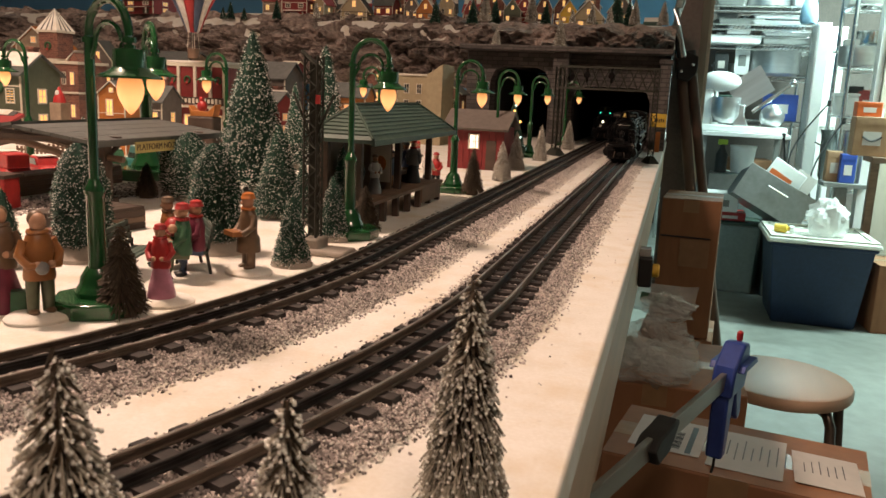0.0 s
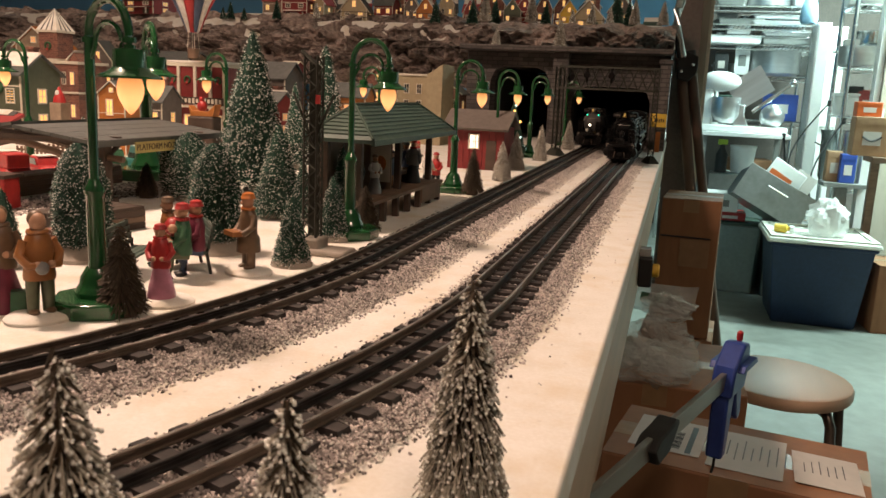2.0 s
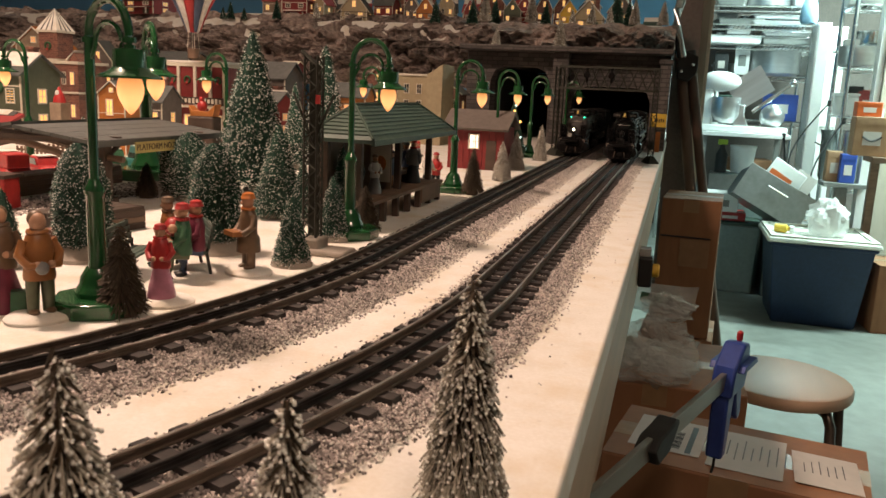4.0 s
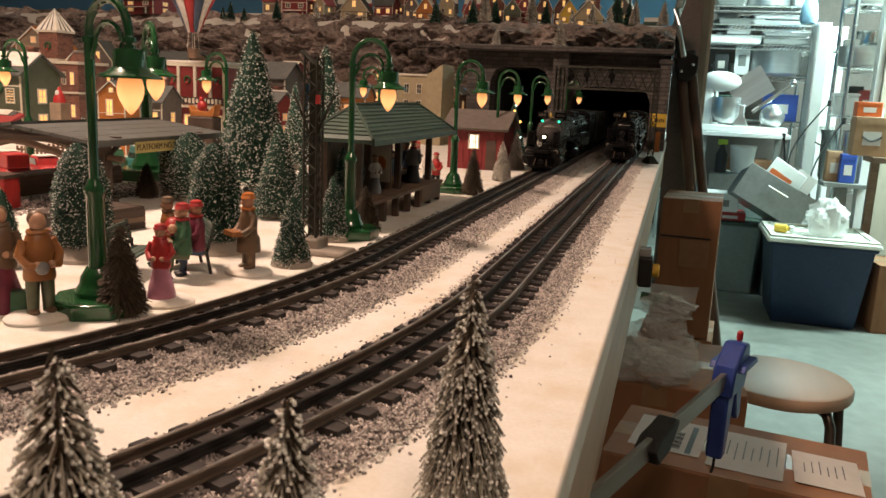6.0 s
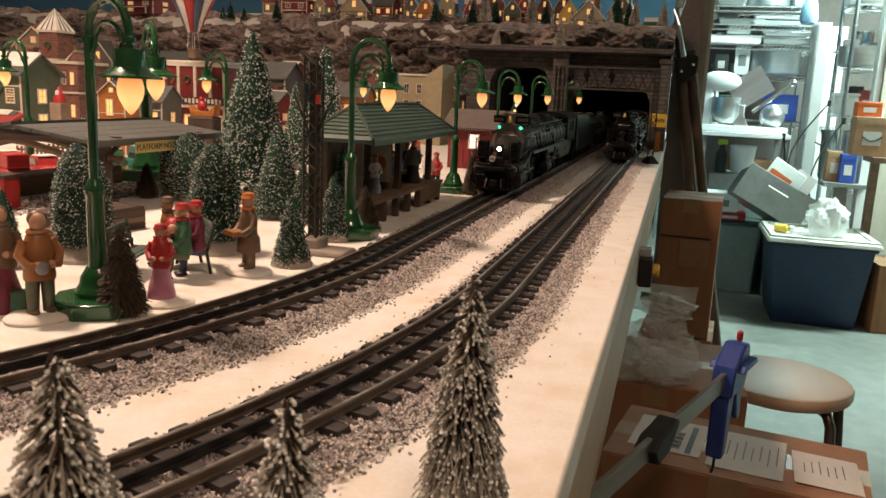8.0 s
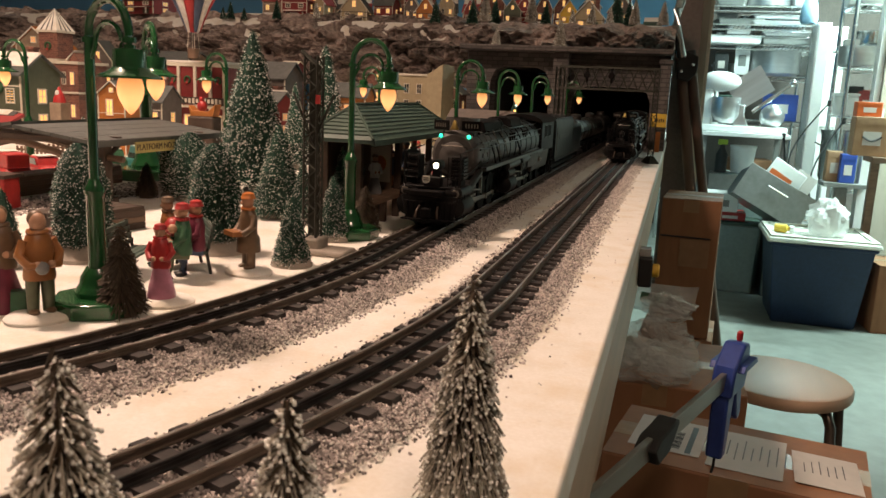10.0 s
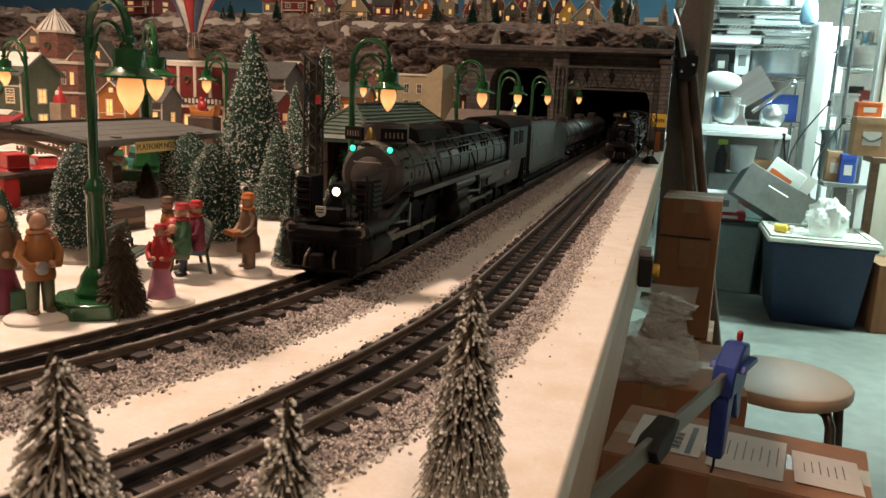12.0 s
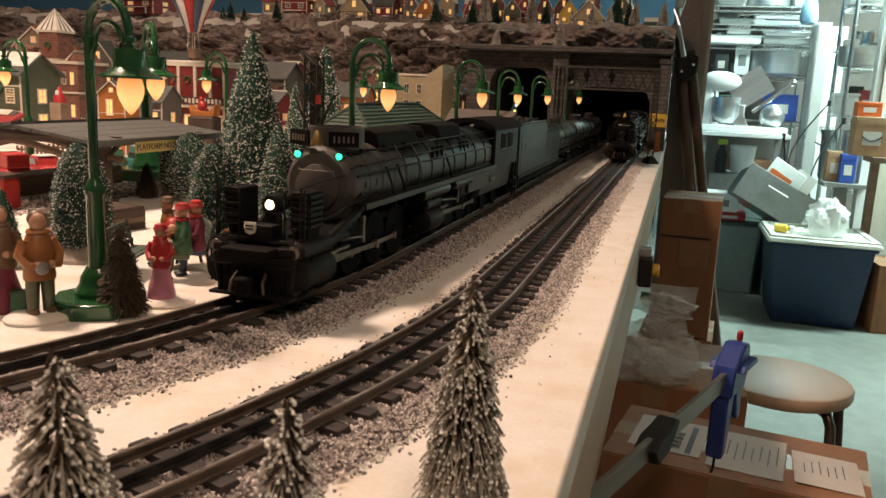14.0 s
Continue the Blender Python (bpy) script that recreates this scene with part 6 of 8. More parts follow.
# ---- painted figurines, benches, toy cars ----
def figurine(x, y, h, turn, coat, legs, hat, label, base=True, skirt=False, arms=1, lean=0.0, sit=False, extra=None):
    """A resin village figure, one mesh in painted patches."""
    pieces = []
    H = h / 0.066
    m = pose(0, 0, 0.004 if base else 0) @ Matrix.Scale(H, 4)

    def add(mb, material):
        pieces.append((mb, material))
    if base:
        add(Mb().lathe([(0.019, 0), (0.0195, 0.002), (0.017, 0.0042), (0.006, 0.0046)], 20, sx=1.15, sy=0.95), SNOW)
    if skirt:
        add(Mb().lathe([(0.0135, 0), (0.0140, 0.002), (0.0120, 0.012), (0.0085, 0.026), (0.0068, 0.034)], 18, m=m), legs)
    elif sit:
        for s in (-1, 1):
            add(Mb().tube([(s * 0.004, 0.004, 0.022), (s * 0.0045, -0.010, 0.022), (s * 0.0045, -0.012, 0.012), (s * 0.0045, -0.012, 0.002)], [0.0045, 0.0042, 0.0034, 0.003], 8, m=m), legs)
            add(Mb().ball((s * 0.0045, -0.0145, 0.002), (0.0028, 0.005, 0.0022), 8, 5, m=m), CLOTH["black"])
    else:
        for s in (-1, 1):
            add(Mb().tube([(s * 0.0048, 0, 0.001), (s * 0.0046, 0, 0.014), (s * 0.0040, 0, 0.032)], [0.0036, 0.0040, 0.0046], 10, m=m), legs)
            add(Mb().ball((s * 0.0050, -0.002, 0.0018), (0.0034, 0.0056, 0.0022), 8, 5, m=m), CLOTH["brown"])
    z0 = 0.022 if not skirt else 0.030
    add(Mb().lathe([(0.0095, z0), (0.0098, z0 + 0.003), (0.0088, z0 + 0.012), (0.0092, z0 + 0.021), (0.0070, z0 + 0.028), (0.0030, z0 + 0.031)], 18, sy=0.78, m=m @ pose(0, 0, 0, lean)), coat)
    zs = z0 + 0.025
    for s in (-1, 1):
        if arms == 1:
            p = [(s * 0.008, 0, zs), (s * 0.0118, -0.001, zs - 0.009), (s * 0.0085, -0.008, zs - 0.015), (s * 0.004, -0.0105, zs - 0.014)]
        else:
            p = [(s * 0.008, 0, zs), (s * 0.0115, 0.001, zs - 0.010), (s * 0.0105, -0.002, zs - 0.021)]
        add(Mb().tube(p, [0.0032, 0.0034, 0.0028, 0.0022][:len(p)], 8, m=m), coat)
        add(Mb().ball(p[-1], 0.0025, 8, 5, m=m), M_SKIN)
    zh = z0 + 0.036
    add(Mb().ball((0, -0.0008, zh), (0.0050, 0.0054, 0.0062), 14, 10, m=m), M_SKIN)
    add(Mb().ball((0, -0.0062, zh - 0.0005), (0.0010, 0.0012, 0.0012), 6, 4, m=m), M_SKIN)
    if hat[0] == "hair":
        add(Mb().ball((0, 0.0014, zh + 0.0018), (0.0054, 0.0052, 0.0056), 12, 8, m=m), hat[1])
    else:
        add(Mb().lathe([(0.0066, 0), (0.0062, 0.0012), (0.0056, 0.0016), (0.0050, 0.0044), (0.0012, 0.0056)], 14, c=(0, 0, zh + 0.0028), m=m), hat[1])
    add(Mb().tube([(0.0055 * math.cos(a), 0.0048 * math.sin(a), zh - 0.0058) for a in np.linspace(0, 6.28, 11)], 0.0016, 6, m=m), hat[1] if hat[0] != "hair" else coat)
    for mb, material in (extra or []):
        mb.v = [tuple(m @ Vector(p)) for p in mb.v]
        add(mb, material)
    verts, faces, idx, mats = [], [], [], []
    for mb, material in pieces:
        if material not in mats:
            mats.append(material)
        n = len(verts)
        verts += mb.v
        faces += [tuple(i + n for i in f) for f in mb.f]
        idx += [mats.index(material)] * len(mb.f)
    me = bpy.data.meshes.new("figurine")
    me.from_pydata(verts, [], faces)
    for material in mats:
        me.materials.append(material)
    me.polygons.foreach_set("material_index", idx)
    me.polygons.foreach_set("use_smooth", [True] * len(faces))
    me.set_sharp_from_angle(angle=radians(50))
    ob = new("figurine", me)
    ob.matrix_basis = pose(x, y, TOP, 0, 0, turn)
    return tagged(ob, label, "figurine", "village figurines")


def bag(c, s):
    return Mb().box(c, s, top=(0.85, 0.85))


C = CLOTH
figurine(-0.373, 0.399, 0.066, 62, C["rust"], C["olive"], ("hair", C["brown"]), "painted resin figurine in a rust jacket on a snow base", extra=[(Mb().ball((-0.002, -0.011, 0.031), (0.0042, 0.0042, 0.0042), 10, 7), C["grey"])])
figurine(-0.323, 0.568, 0.062, -35, C["brown"], C["brown"], ("hat", C["orange"]), "painted resin figurine in a brown coat carrying a tray", extra=[(Mb().box((0, -0.014, 0.032), (0.018, 0.009, 0.004)), C["rust"]), (Mb().lathe([(0.0105, 0.015), (0.0100, 0.026), (0.008, 0.03)], 14), C["brown"])])
figurine(-0.330, 0.462, 0.046, 20, C["red"], C["pink"], ("hat", C["red"]), "painted resin girl figurine in a pink skirt and red jacket", skirt=True)
figurine(-0.3564, 0.5273, 0.060, -48, C["green"], C["olive"], ("hat", C["red"]), "painted resin seated figurine with a red cap and green shawl", base=False, sit=True, extra=[(Mb().ball((-0.009, -0.006, 0.044), (0.010, 0.008, 0.0085), 14, 9), C["red"]), (Mb().ball((0.006, -0.009, 0.045), 0.004, 10, 7), M_SKIN)])
figurine(-0.3558, 0.5449, 0.060, -48, C["wine"], C["blue"], ("hat", C["red"]), "painted resin seated figurine in dark winter clothes", base=False, sit=True, extra=[(bag((0, -0.010, 0.028), (0.012, 0.008, 0.010)), C["red"])])
figurine(-0.3934, 0.5624, 0.058, -48, C["rust"], C["red"], ("hat", C["brown"]), "painted resin seated figurine in a rust cap", base=False, sit=True)
figurine(-0.408, 0.405, 0.062, 40, C["brown"], C["wine"], ("hair", C["brown"]), "painted resin figurine in a wine skirt with a green bag", base=False, skirt=True, extra=[(Mb().box((0.013, -0.014, 0.010), (0.016, 0.010, 0.014), top=(0.9, 0.8)), C["green"])])
for k, (fx, fy, hh, coat, legs, hat) in enumerate(((-0.350, 0.860, 0.052, "black", "brown", "black"), (-0.340, 0.895, 0.042, "white", "grey", "brown"), (-0.345, 0.965, 0.048, "blue", "rust", "black"), (-0.360, 1.00, 0.052, "black", "grey", "brown"), (-0.338, 1.035, 0.052, "grey", "black", "red"), (-0.36, 1.07, 0.052, "blue", "brown", "grey"))):
    f = figurine(fx, fy, hh, k * 47, C[coat], C[legs], ("hat", C[hat]), "painted resin passenger figurine on the shelter deck", base=False, skirt=k % 3 == 1, arms=k % 2)
    f.matrix_basis = pose(fx, fy, TOP + 0.028, 0, 0, k * 47)
for k, (fx, fy, coat) in enumerate(((-0.3662, 1.2401, "red"), (-0.3603, 1.1748, "white"), (-0.4774, 1.4870, "grey"))):
    figurine(fx, fy, 0.055, k * 60, C[coat], C["black"], ("hat", C["red"]), "painted resin figurine on the snow behind the shelter", base=False, skirt=k == 1)


def bench(x, y, turn):
    t = thing("park_bench", "small green slatted park bench on the snow", "bench", pose(x, y, TOP, 0, 0, turn), "benches")
    for k in range(4):
        part("seat_slat", Mb().box((0, -0.006 + k * 0.0045, 0.018), (0.05, 0.0036, 0.0018)), M_GREENROOF, t)
    for k in range(4):
        part("back_slat", Mb().box((0, 0.0105 + k * 0.0012, 0.023 + k * 0.0048), (0.05, 0.0018, 0.0038)), M_GREENROOF, t)
    for s in (-1, 1):
        part("bench_end", Mb().tube([(s * 0.022, -0.008, 0), (s * 0.022, -0.007, 0.017), (s * 0.022, 0.009, 0.017), (s * 0.022, 0.015, 0.040)], 0.0014, 6).cone((s * 0.022, 0.009, 0.017), (s * 0.022, 0.012, 0), 0.0014, n=6), M_IRON, t)


bench(-0.3712, 0.5597, -48)
bench(-0.3973, 0.5236, 108)


def toy_car(x, y, turn, body, label, z=TOP, size=1.0, truck=False):
    t = thing("toy_car", label, "toy car", pose(x, y, z, 0, 0, turn) @ Matrix.Scale(size, 4), "toy cars")
    part("body", Mb().prism([(-0.045, 0.008), (-0.047, 0.018), (-0.040, 0.022), (-0.026, 0.0235), (0.022, 0.0235), (0.042, 0.021), (0.047, 0.016), (0.046, 0.008)], -0.018, 0.018), body, t, bevel=0.003)
    roof = [(-0.026, 0.0225), (-0.018, 0.034), (0.008, 0.035), (0.020, 0.0225)] if not truck else [(-0.044, 0.0225), (-0.044, 0.042), (0.006, 0.044), (0.018, 0.0225)]
    part("cabin", Mb().prism(roof, -0.0155, 0.0155), body, t, bevel=0.002)
    part("roof_snow", Mb().box((-0.006, 0, 0.0355 if not truck else 0.044), (0.026, 0.026, 0.002)), SNOW, t, bevel=0.0008)
    for s in (-1, 1):
        part("side_window", Mb().prism([(-0.020, 0.0235), (-0.015, 0.0325), (0.006, 0.0325), (0.014, 0.0235)], s * 0.0158 - 0.0003, s * 0.0158 + 0.0003), M_UNLIT, t)
        for x0 in (-0.028, 0.028):
            wh = part("wheel", Mb().lathe([(0.003, -0.003), (0.008, -0.003), (0.0085, 0), (0.008, 0.003), (0.003, 0.003)], 16, m=pose(x0, s * 0.0165, 0.0085, 90)), M_SOOT, t)
            part("hub", Mb().lathe([(0.004, -0.0034), (0.004, 0.0034)], 12, m=pose(x0, s * 0.0165, 0.0085, 90)), M_ROD, wh)
        part("headlight", Mb().ball((0.047, s * 0.011, 0.0165), (0.0015, 0.003, 0.003), 8, 5), M_TRIM, t)


toy_car(-0.8957, 1.1237, 150, CLOTH["green"], "green vintage toy car with a snowy roof")
toy_car(-0.8331, 1.1204, 150, mat("teal_paint", (0.03, 0.16, 0.15), 0.35, grain=80, vary=0.15, bump=0.03), "teal toy van parked by the wall", truck=True)
toy_car(-0.8762, 0.9557, 150, CLOTH["red"], "red toy car dusted with snow")
toy_car(-0.8971, 0.9047, 160, CLOTH["red"], "red toy truck by the green house", truck=True)


def low_wall():
    a, b = Vector((-0.7701, 0.7853, TOP)), Vector((-0.7678, 0.985, TOP))
    t = thing("plank_wall", "low brown plank retaining wall along the street", "low wall")
    d = (b - a).normalized()
    ang = math.degrees(math.atan2(d.y, d.x))
    L = (b - a).length
    for k in range(4):
        part("plank", Mb().box((0, 0, 0), (L, 0.006, 0.0055)), M_BROWNWOOD, t, m=pose(*((a + b) / 2)[:2], TOP + 0.004 + k * 0.0062, 0, 0, ang))
    part("snow_cap", Mb().box((0, 0, 0), (L, 0.03, 0.002)), M_PLASTERBASE, t, m=pose(*((a + b) / 2 + Vector((-d.y, d.x, 0)) * 0.014)[:2], TOP + 0.0265, 0, 0, ang))
    # gravel strip before the wall
    rnd = random.Random(9)
    mb = Mb()
    for i in range(2600):
        p = a - d * 0.15 + d * (L + 0.25) * rnd.random() - Vector((-d.y, d.x, 0)) * rnd.uniform(0.01, 0.10)
        r = rnd.uniform(0.0012, 0.0028)
        mb.ball((p.x, p.y, TOP + r * 0.3), (r, r * 0.8, r * 0.7), 5, 3)
    tagged(part("street_gravel", mb, M_BALLAST, smooth=0), "grey gravel beside the plank wall", "gravel", kind="stuff")


low_wall()


def platform_edge():
    t = thing("plank_platform", "low dark plank platform under the canopy posts", "platform", pose(-0.5225, 0.6510, TOP, 0, 0, 80.9))
    for k in range(4):
        part("plank", Mb().box((0, 0.007 + k * 0.0135, 0.0215), (0.0941, 0.0125, 0.004)), M_DARKWOOD, t, bevel=0.0006)
    for k in range(3):
        part("face_board", Mb().box((0, 0.002, 0.0035 + k * 0.0066), (0.0941, 0.004, 0.006)), M_BROWNWOOD if k == 1 else M_DARKWOOD, t)
    for q in (-0.45, -0.15, 0.15, 0.45):
        part("joist", Mb().box((q * 0.0941, 0.030, 0.0095), (0.006, 0.050, 0.019)), M_DARKWOOD, t)


platform_edge()


def platform_steps():
    t = thing("brick_steps", "short flight of brown brick steps", "steps", pose(-0.5197, 0.5739, TOP, 0, 0, -29))
    for k in range(4):
        part("step", Mb().box((0, 0.008 * k, 0.004 + 0.0075 * k), (0.05, 0.012, 0.0068)), M_BRICK, t, bevel=0.0008)


platform_steps()


def red_kiosk():
    t = thing("candy_kiosk", "red and yellow candy kiosk with a peppermint disc", "kiosk", pose(-0.7151, 0.72, TOP, 0, 0, 10))
    part("body", Mb().box((-0.02, 0, 0.018), (0.06, 0.03, 0.036)), CLOTH["red"], t, bevel=0.002)
    part("panel", Mb().box((-0.02, -0.0158, 0.022), (0.052, 0.001, 0.014)), M_YELLOW, t)
    part("peppermint", Mb().lathe([(0.006, -0.001), (0.006, 0.001)], 16, m=pose(0.003, -0.017, 0.012, 90)), CLOTH["white"], t)
    part("roof", Mb().box((-0.02, 0, 0.038), (0.066, 0.036, 0.004)), M_DARKWOOD, t)


red_kiosk()


def balloon():
    x, y = -1.0452, 1.6
    zb, zt = 1.1349, 1.1922
    t = thing("hot_air_balloon", "red, white and blue model hot-air balloon with a basket", "balloon", pose(x, y, zb))
    part("basket", Mb().lathe([(0.010, 0), (0.0125, 0.002), (0.0135, 0.022), (0.0125, 0.022), (0.011, 0.003)], 14), M_BROWNWOOD, t, "small woven basket")
    for k in range(4):
        a = math.pi / 4 + k * math.pi / 2
        part("rope", Mb().cone((0.013 * math.cos(a), 0.013 * math.sin(a), 0.022), (0.010 * math.cos(a), 0.010 * math.sin(a), zt - zb), 0.0006, n=5), M_TRIM, t)
    prof = [(0.014, 0.0), (0.024, 0.025), (0.040, 0.06), (0.066, 0.11), (0.090, 0.16), (0.104, 0.21), (0.100, 0.26), (0.076, 0.30), (0.036, 0.33), (0.002, 0.338)]
    n = 12
    cols = [CLOTH["red"], mat("slate_blue_cloth", (0.07, 0.10, 0.17), 0.6, grain=90, vary=0.15, bump=0.1), CLOTH["white"]]
    for k in range(n):
        mb = Mb()
        for r, z in prof:
            for q in range(5):
                a = 2 * math.pi * (k + q / 4) / n + 0.12
                rr = r * (1 + 0.04 * math.sin(math.pi * q / 4))
                mb.v.append((rr * math.cos(a), rr * math.sin(a), z + zt - zb))
        for j in range(len(prof) - 1):
            mb.f += [(j * 5 + q, j * 5 + q + 1, j * 5 + 6 + q, j * 5 + 5 + q) for q in range(4)]
        ob = part("gore", mb, cols[k % 3], t, smooth=60)
        s = ob.modifiers.new("thick", "SOLIDIFY")
        s.thickness = 0.0012
    part("hanging_cord", Mb().cone((0, 0, zt - zb + 0.335), (0, 0, 2.6 - zb), 0.0006, n=5), M_TRIM, t)


balloon()


def sleigh():
    t = thing("sleigh_ornament", "carved wooden sleigh ornament with a small santa", "ornament", pose(-0.7965, 1.25, TOP + 0.0))
    part("stand", Mb().box((0, 0, 0.045), (0.05, 0.03, 0.09)), M_DARKWOOD, t, bevel=0.003)
    part("sleigh_body", Mb().prism([(-0.022, 0.09), (-0.026, 0.108), (-0.018, 0.100), (0.012, 0.098), (0.028, 0.112), (0.022, 0.09)], -0.010, 0.010), M_ORANGE, t, bevel=0.001)
    part("santa", Mb().ball((-0.004, 0, 0.107), (0.009, 0.008, 0.010), 12, 8).ball((-0.005, 0, 0.119), 0.005, 10, 7), CLOTH["red"], t)
    t = thing("santa_ornament", "small red and white santa ornament", "ornament", pose(-1.3046, 1.48, TOP))
    part("pedestal", Mb().box((0, 0, 0.045), (0.03, 0.03, 0.09)), M_TAN, t, bevel=0.002)
    part("santa", Mb().lathe([(0.014, 0.09), (0.012, 0.10), (0.007, 0.112), (0.0045, 0.118), (0.002, 0.124)], 14), CLOTH["red"], t)
    part("beard", Mb().ball((0, -0.006, 0.110), (0.005, 0.004, 0.007), 10, 7), CLOTH["white"], t)


sleigh()


def fairy_lights():
    t = thing("string_light_tree", "small dark tree hung with lit coloured bulbs", "model tree", pose(-0.3834, 1.9521, TOP))
    part("trunk", Mb().cone((0, 0, 0), (0, 0, 0.12), 0.003, 0.001, 8), M_BARK, t)
    rnd = random.Random(8)
    crown = Mb()
    for i in range(1200):
        u = 1 - math.sqrt(rnd.random())
        a = rnd.random() * 6.28
        r = 0.034 * (1 - u) + 0.002
        crown.cone((0.3 * r * math.cos(a), 0.3 * r * math.sin(a), 0.015 + 0.125 * u), (r * math.cos(a), r * math.sin(a), 0.01 + 0.125 * u), 0.0009, 0.0005, 3, False)
    part("crown", crown, M_NEEDLE, t, smooth=0)
    lights = [glow("fairy_amber", (1.0, 0.5, 0.12), 3), glow("fairy_white", (0.7, 1.0, 0.9), 3)]
    for k in range(10):
        u, a = k / 10, k * 2.4 - 1.57
        r = 0.036 * (1 - u) + 0.002
        part("light_bulb", Mb().ball((r * math.cos(a), r * math.sin(a), 0.012 + 0.125 * u), 0.0030, 8, 6), lights[k % 2], t)


fairy_lights()


# ---- beside the table ----
M_CARD = mat("cardboard", (0.30, 0.145, 0.072), 0.75, grain=35, vary=0.15, bump=0.1, stretch=(1, 1, 0.2))
M_CARDIN = mat("cardboard_inside", (0.36, 0.21, 0.115), 0.8, grain=35, vary=0.12, bump=0.1)
M_TAPE = mat("packing_tape", (0.33, 0.20, 0.10), 0.35, grain=40, vary=0.15, bump=0.3, coat=0.2)
M_PAPER = mat("white_label_paper", (0.58, 0.54, 0.50), 0.7, grain=60, vary=0.06, bump=0.05)
M_INK = mat("black_ink", (0.03, 0.03, 0.03), 0.6, grain=80, vary=0.2, bump=0)
M_BLUECLAMP = mat("blue_nylon", (0.02, 0.045, 0.22), 0.4, grain=90, vary=0.2, bump=0.08)
M_STEELBAR = mat("bar_steel", (0.30, 0.275, 0.245), 0.48, metal=0.9, grain=60, vary=0.2, bump=0.05, stretch=(0.1, 1, 1))
M_RUBBER = mat("black_rubber", (0.012, 0.012, 0.012), 0.6, grain=90, vary=0.3, bump=0.1)
M_BIRCH = mat("pale_birch_seat", (0.56, 0.40, 0.28), 0.45, grain=18, vary=0.08, bump=0.03, stretch=(1, 0.15, 1))
M_STOOLLEG = mat("stool_leg_metal", (0.12, 0.10, 0.085), 0.35, metal=0.7, grain=60, vary=0.2, bump=0.03)
M_TUBBLUE = mat("navy_tub_plastic", (0.012, 0.028, 0.075), 0.45, grain=60, vary=0.2, bump=0.05)
M_TUBLID = mat("cream_lid_plastic", (0.66, 0.66, 0.58), 0.45, grain=50, vary=0.08, bump=0.03)
M_TUBGREY = mat("grey_tub_plastic", (0.24, 0.30, 0.29), 0.5, grain=50, vary=0.12, bump=0.03)
M_CHROME = mat("chrome_wire", (0.62, 0.64, 0.65), 0.22, metal=1.0, grain=90, vary=0.15, bump=0.02)
M_ALU = mat("brushed_aluminium", (0.60, 0.61, 0.62), 0.35, metal=0.9, grain=40, vary=0.15, bump=0.05, stretch=(0.1, 1, 1))
M_GREYMETAL = mat("grey_sheet_metal", (0.24, 0.24, 0.23), 0.4, metal=0.3, grain=40, vary=0.15, bump=0.04)
M_WHITEPANEL = mat("white_panel", (0.80, 0.80, 0.78), 0.5, grain=25, vary=0.05, bump=0.02)
M_BEIGE = mat("beige_board", (0.42, 0.36, 0.29), 0.65, grain=20, vary=0.15, bump=0.1, stretch=(1, 1, 0.15))
M_POLE = mat("dark_wood_pole", (0.12, 0.075, 0.055), 0.45, grain=50, vary=0.25, bump=0.1, stretch=(1, 1, 0.15))
M_FILM = film_plastic("clear_bag_film", 0.30)
M_PACKBLUE = mat("blue_carton", (0.03, 0.07, 0.32), 0.5, grain=50, vary=0.15, bump=0.03)
M_PACKORANGE = mat("orange_carton", (0.62, 0.13, 0.03), 0.5, grain=50, vary=0.15, bump=0.03)
M_LIME = mat("lime_plastic", (0.38, 0.52, 0.05), 0.4, grain=50, vary=0.15, bump=0.03)


def carton(x, y, z, w, d, h, turn, label, flaps=True, material=None):
    t = thing("cardboard_box", label, "box", pose(x, y, z, 0, 0, turn), "cardboard boxes")
    part("carton", Mb().box((0, 0, h / 2), (w, d, h)), material or M_CARD, t, bevel=0.003)
    part("tape_strip", Mb().box((0, 0, h + 0.0006), (w * 1.0, 0.05, 0.0008)), M_TAPE, t, "shiny brown packing tape")
    if flaps:
        for s in (-1, 1):
            part("top_flap", Mb().box((0, s * d / 4, h + 0.0001), (w * 0.995, d / 2 - 0.004, 0.0012)), M_CARD, t)
        part("tape_end", Mb().box((0, -d / 2 - 0.0006, h - 0.02), (0.05, 0.0008, 0.045)), M_TAPE, t)
    return t


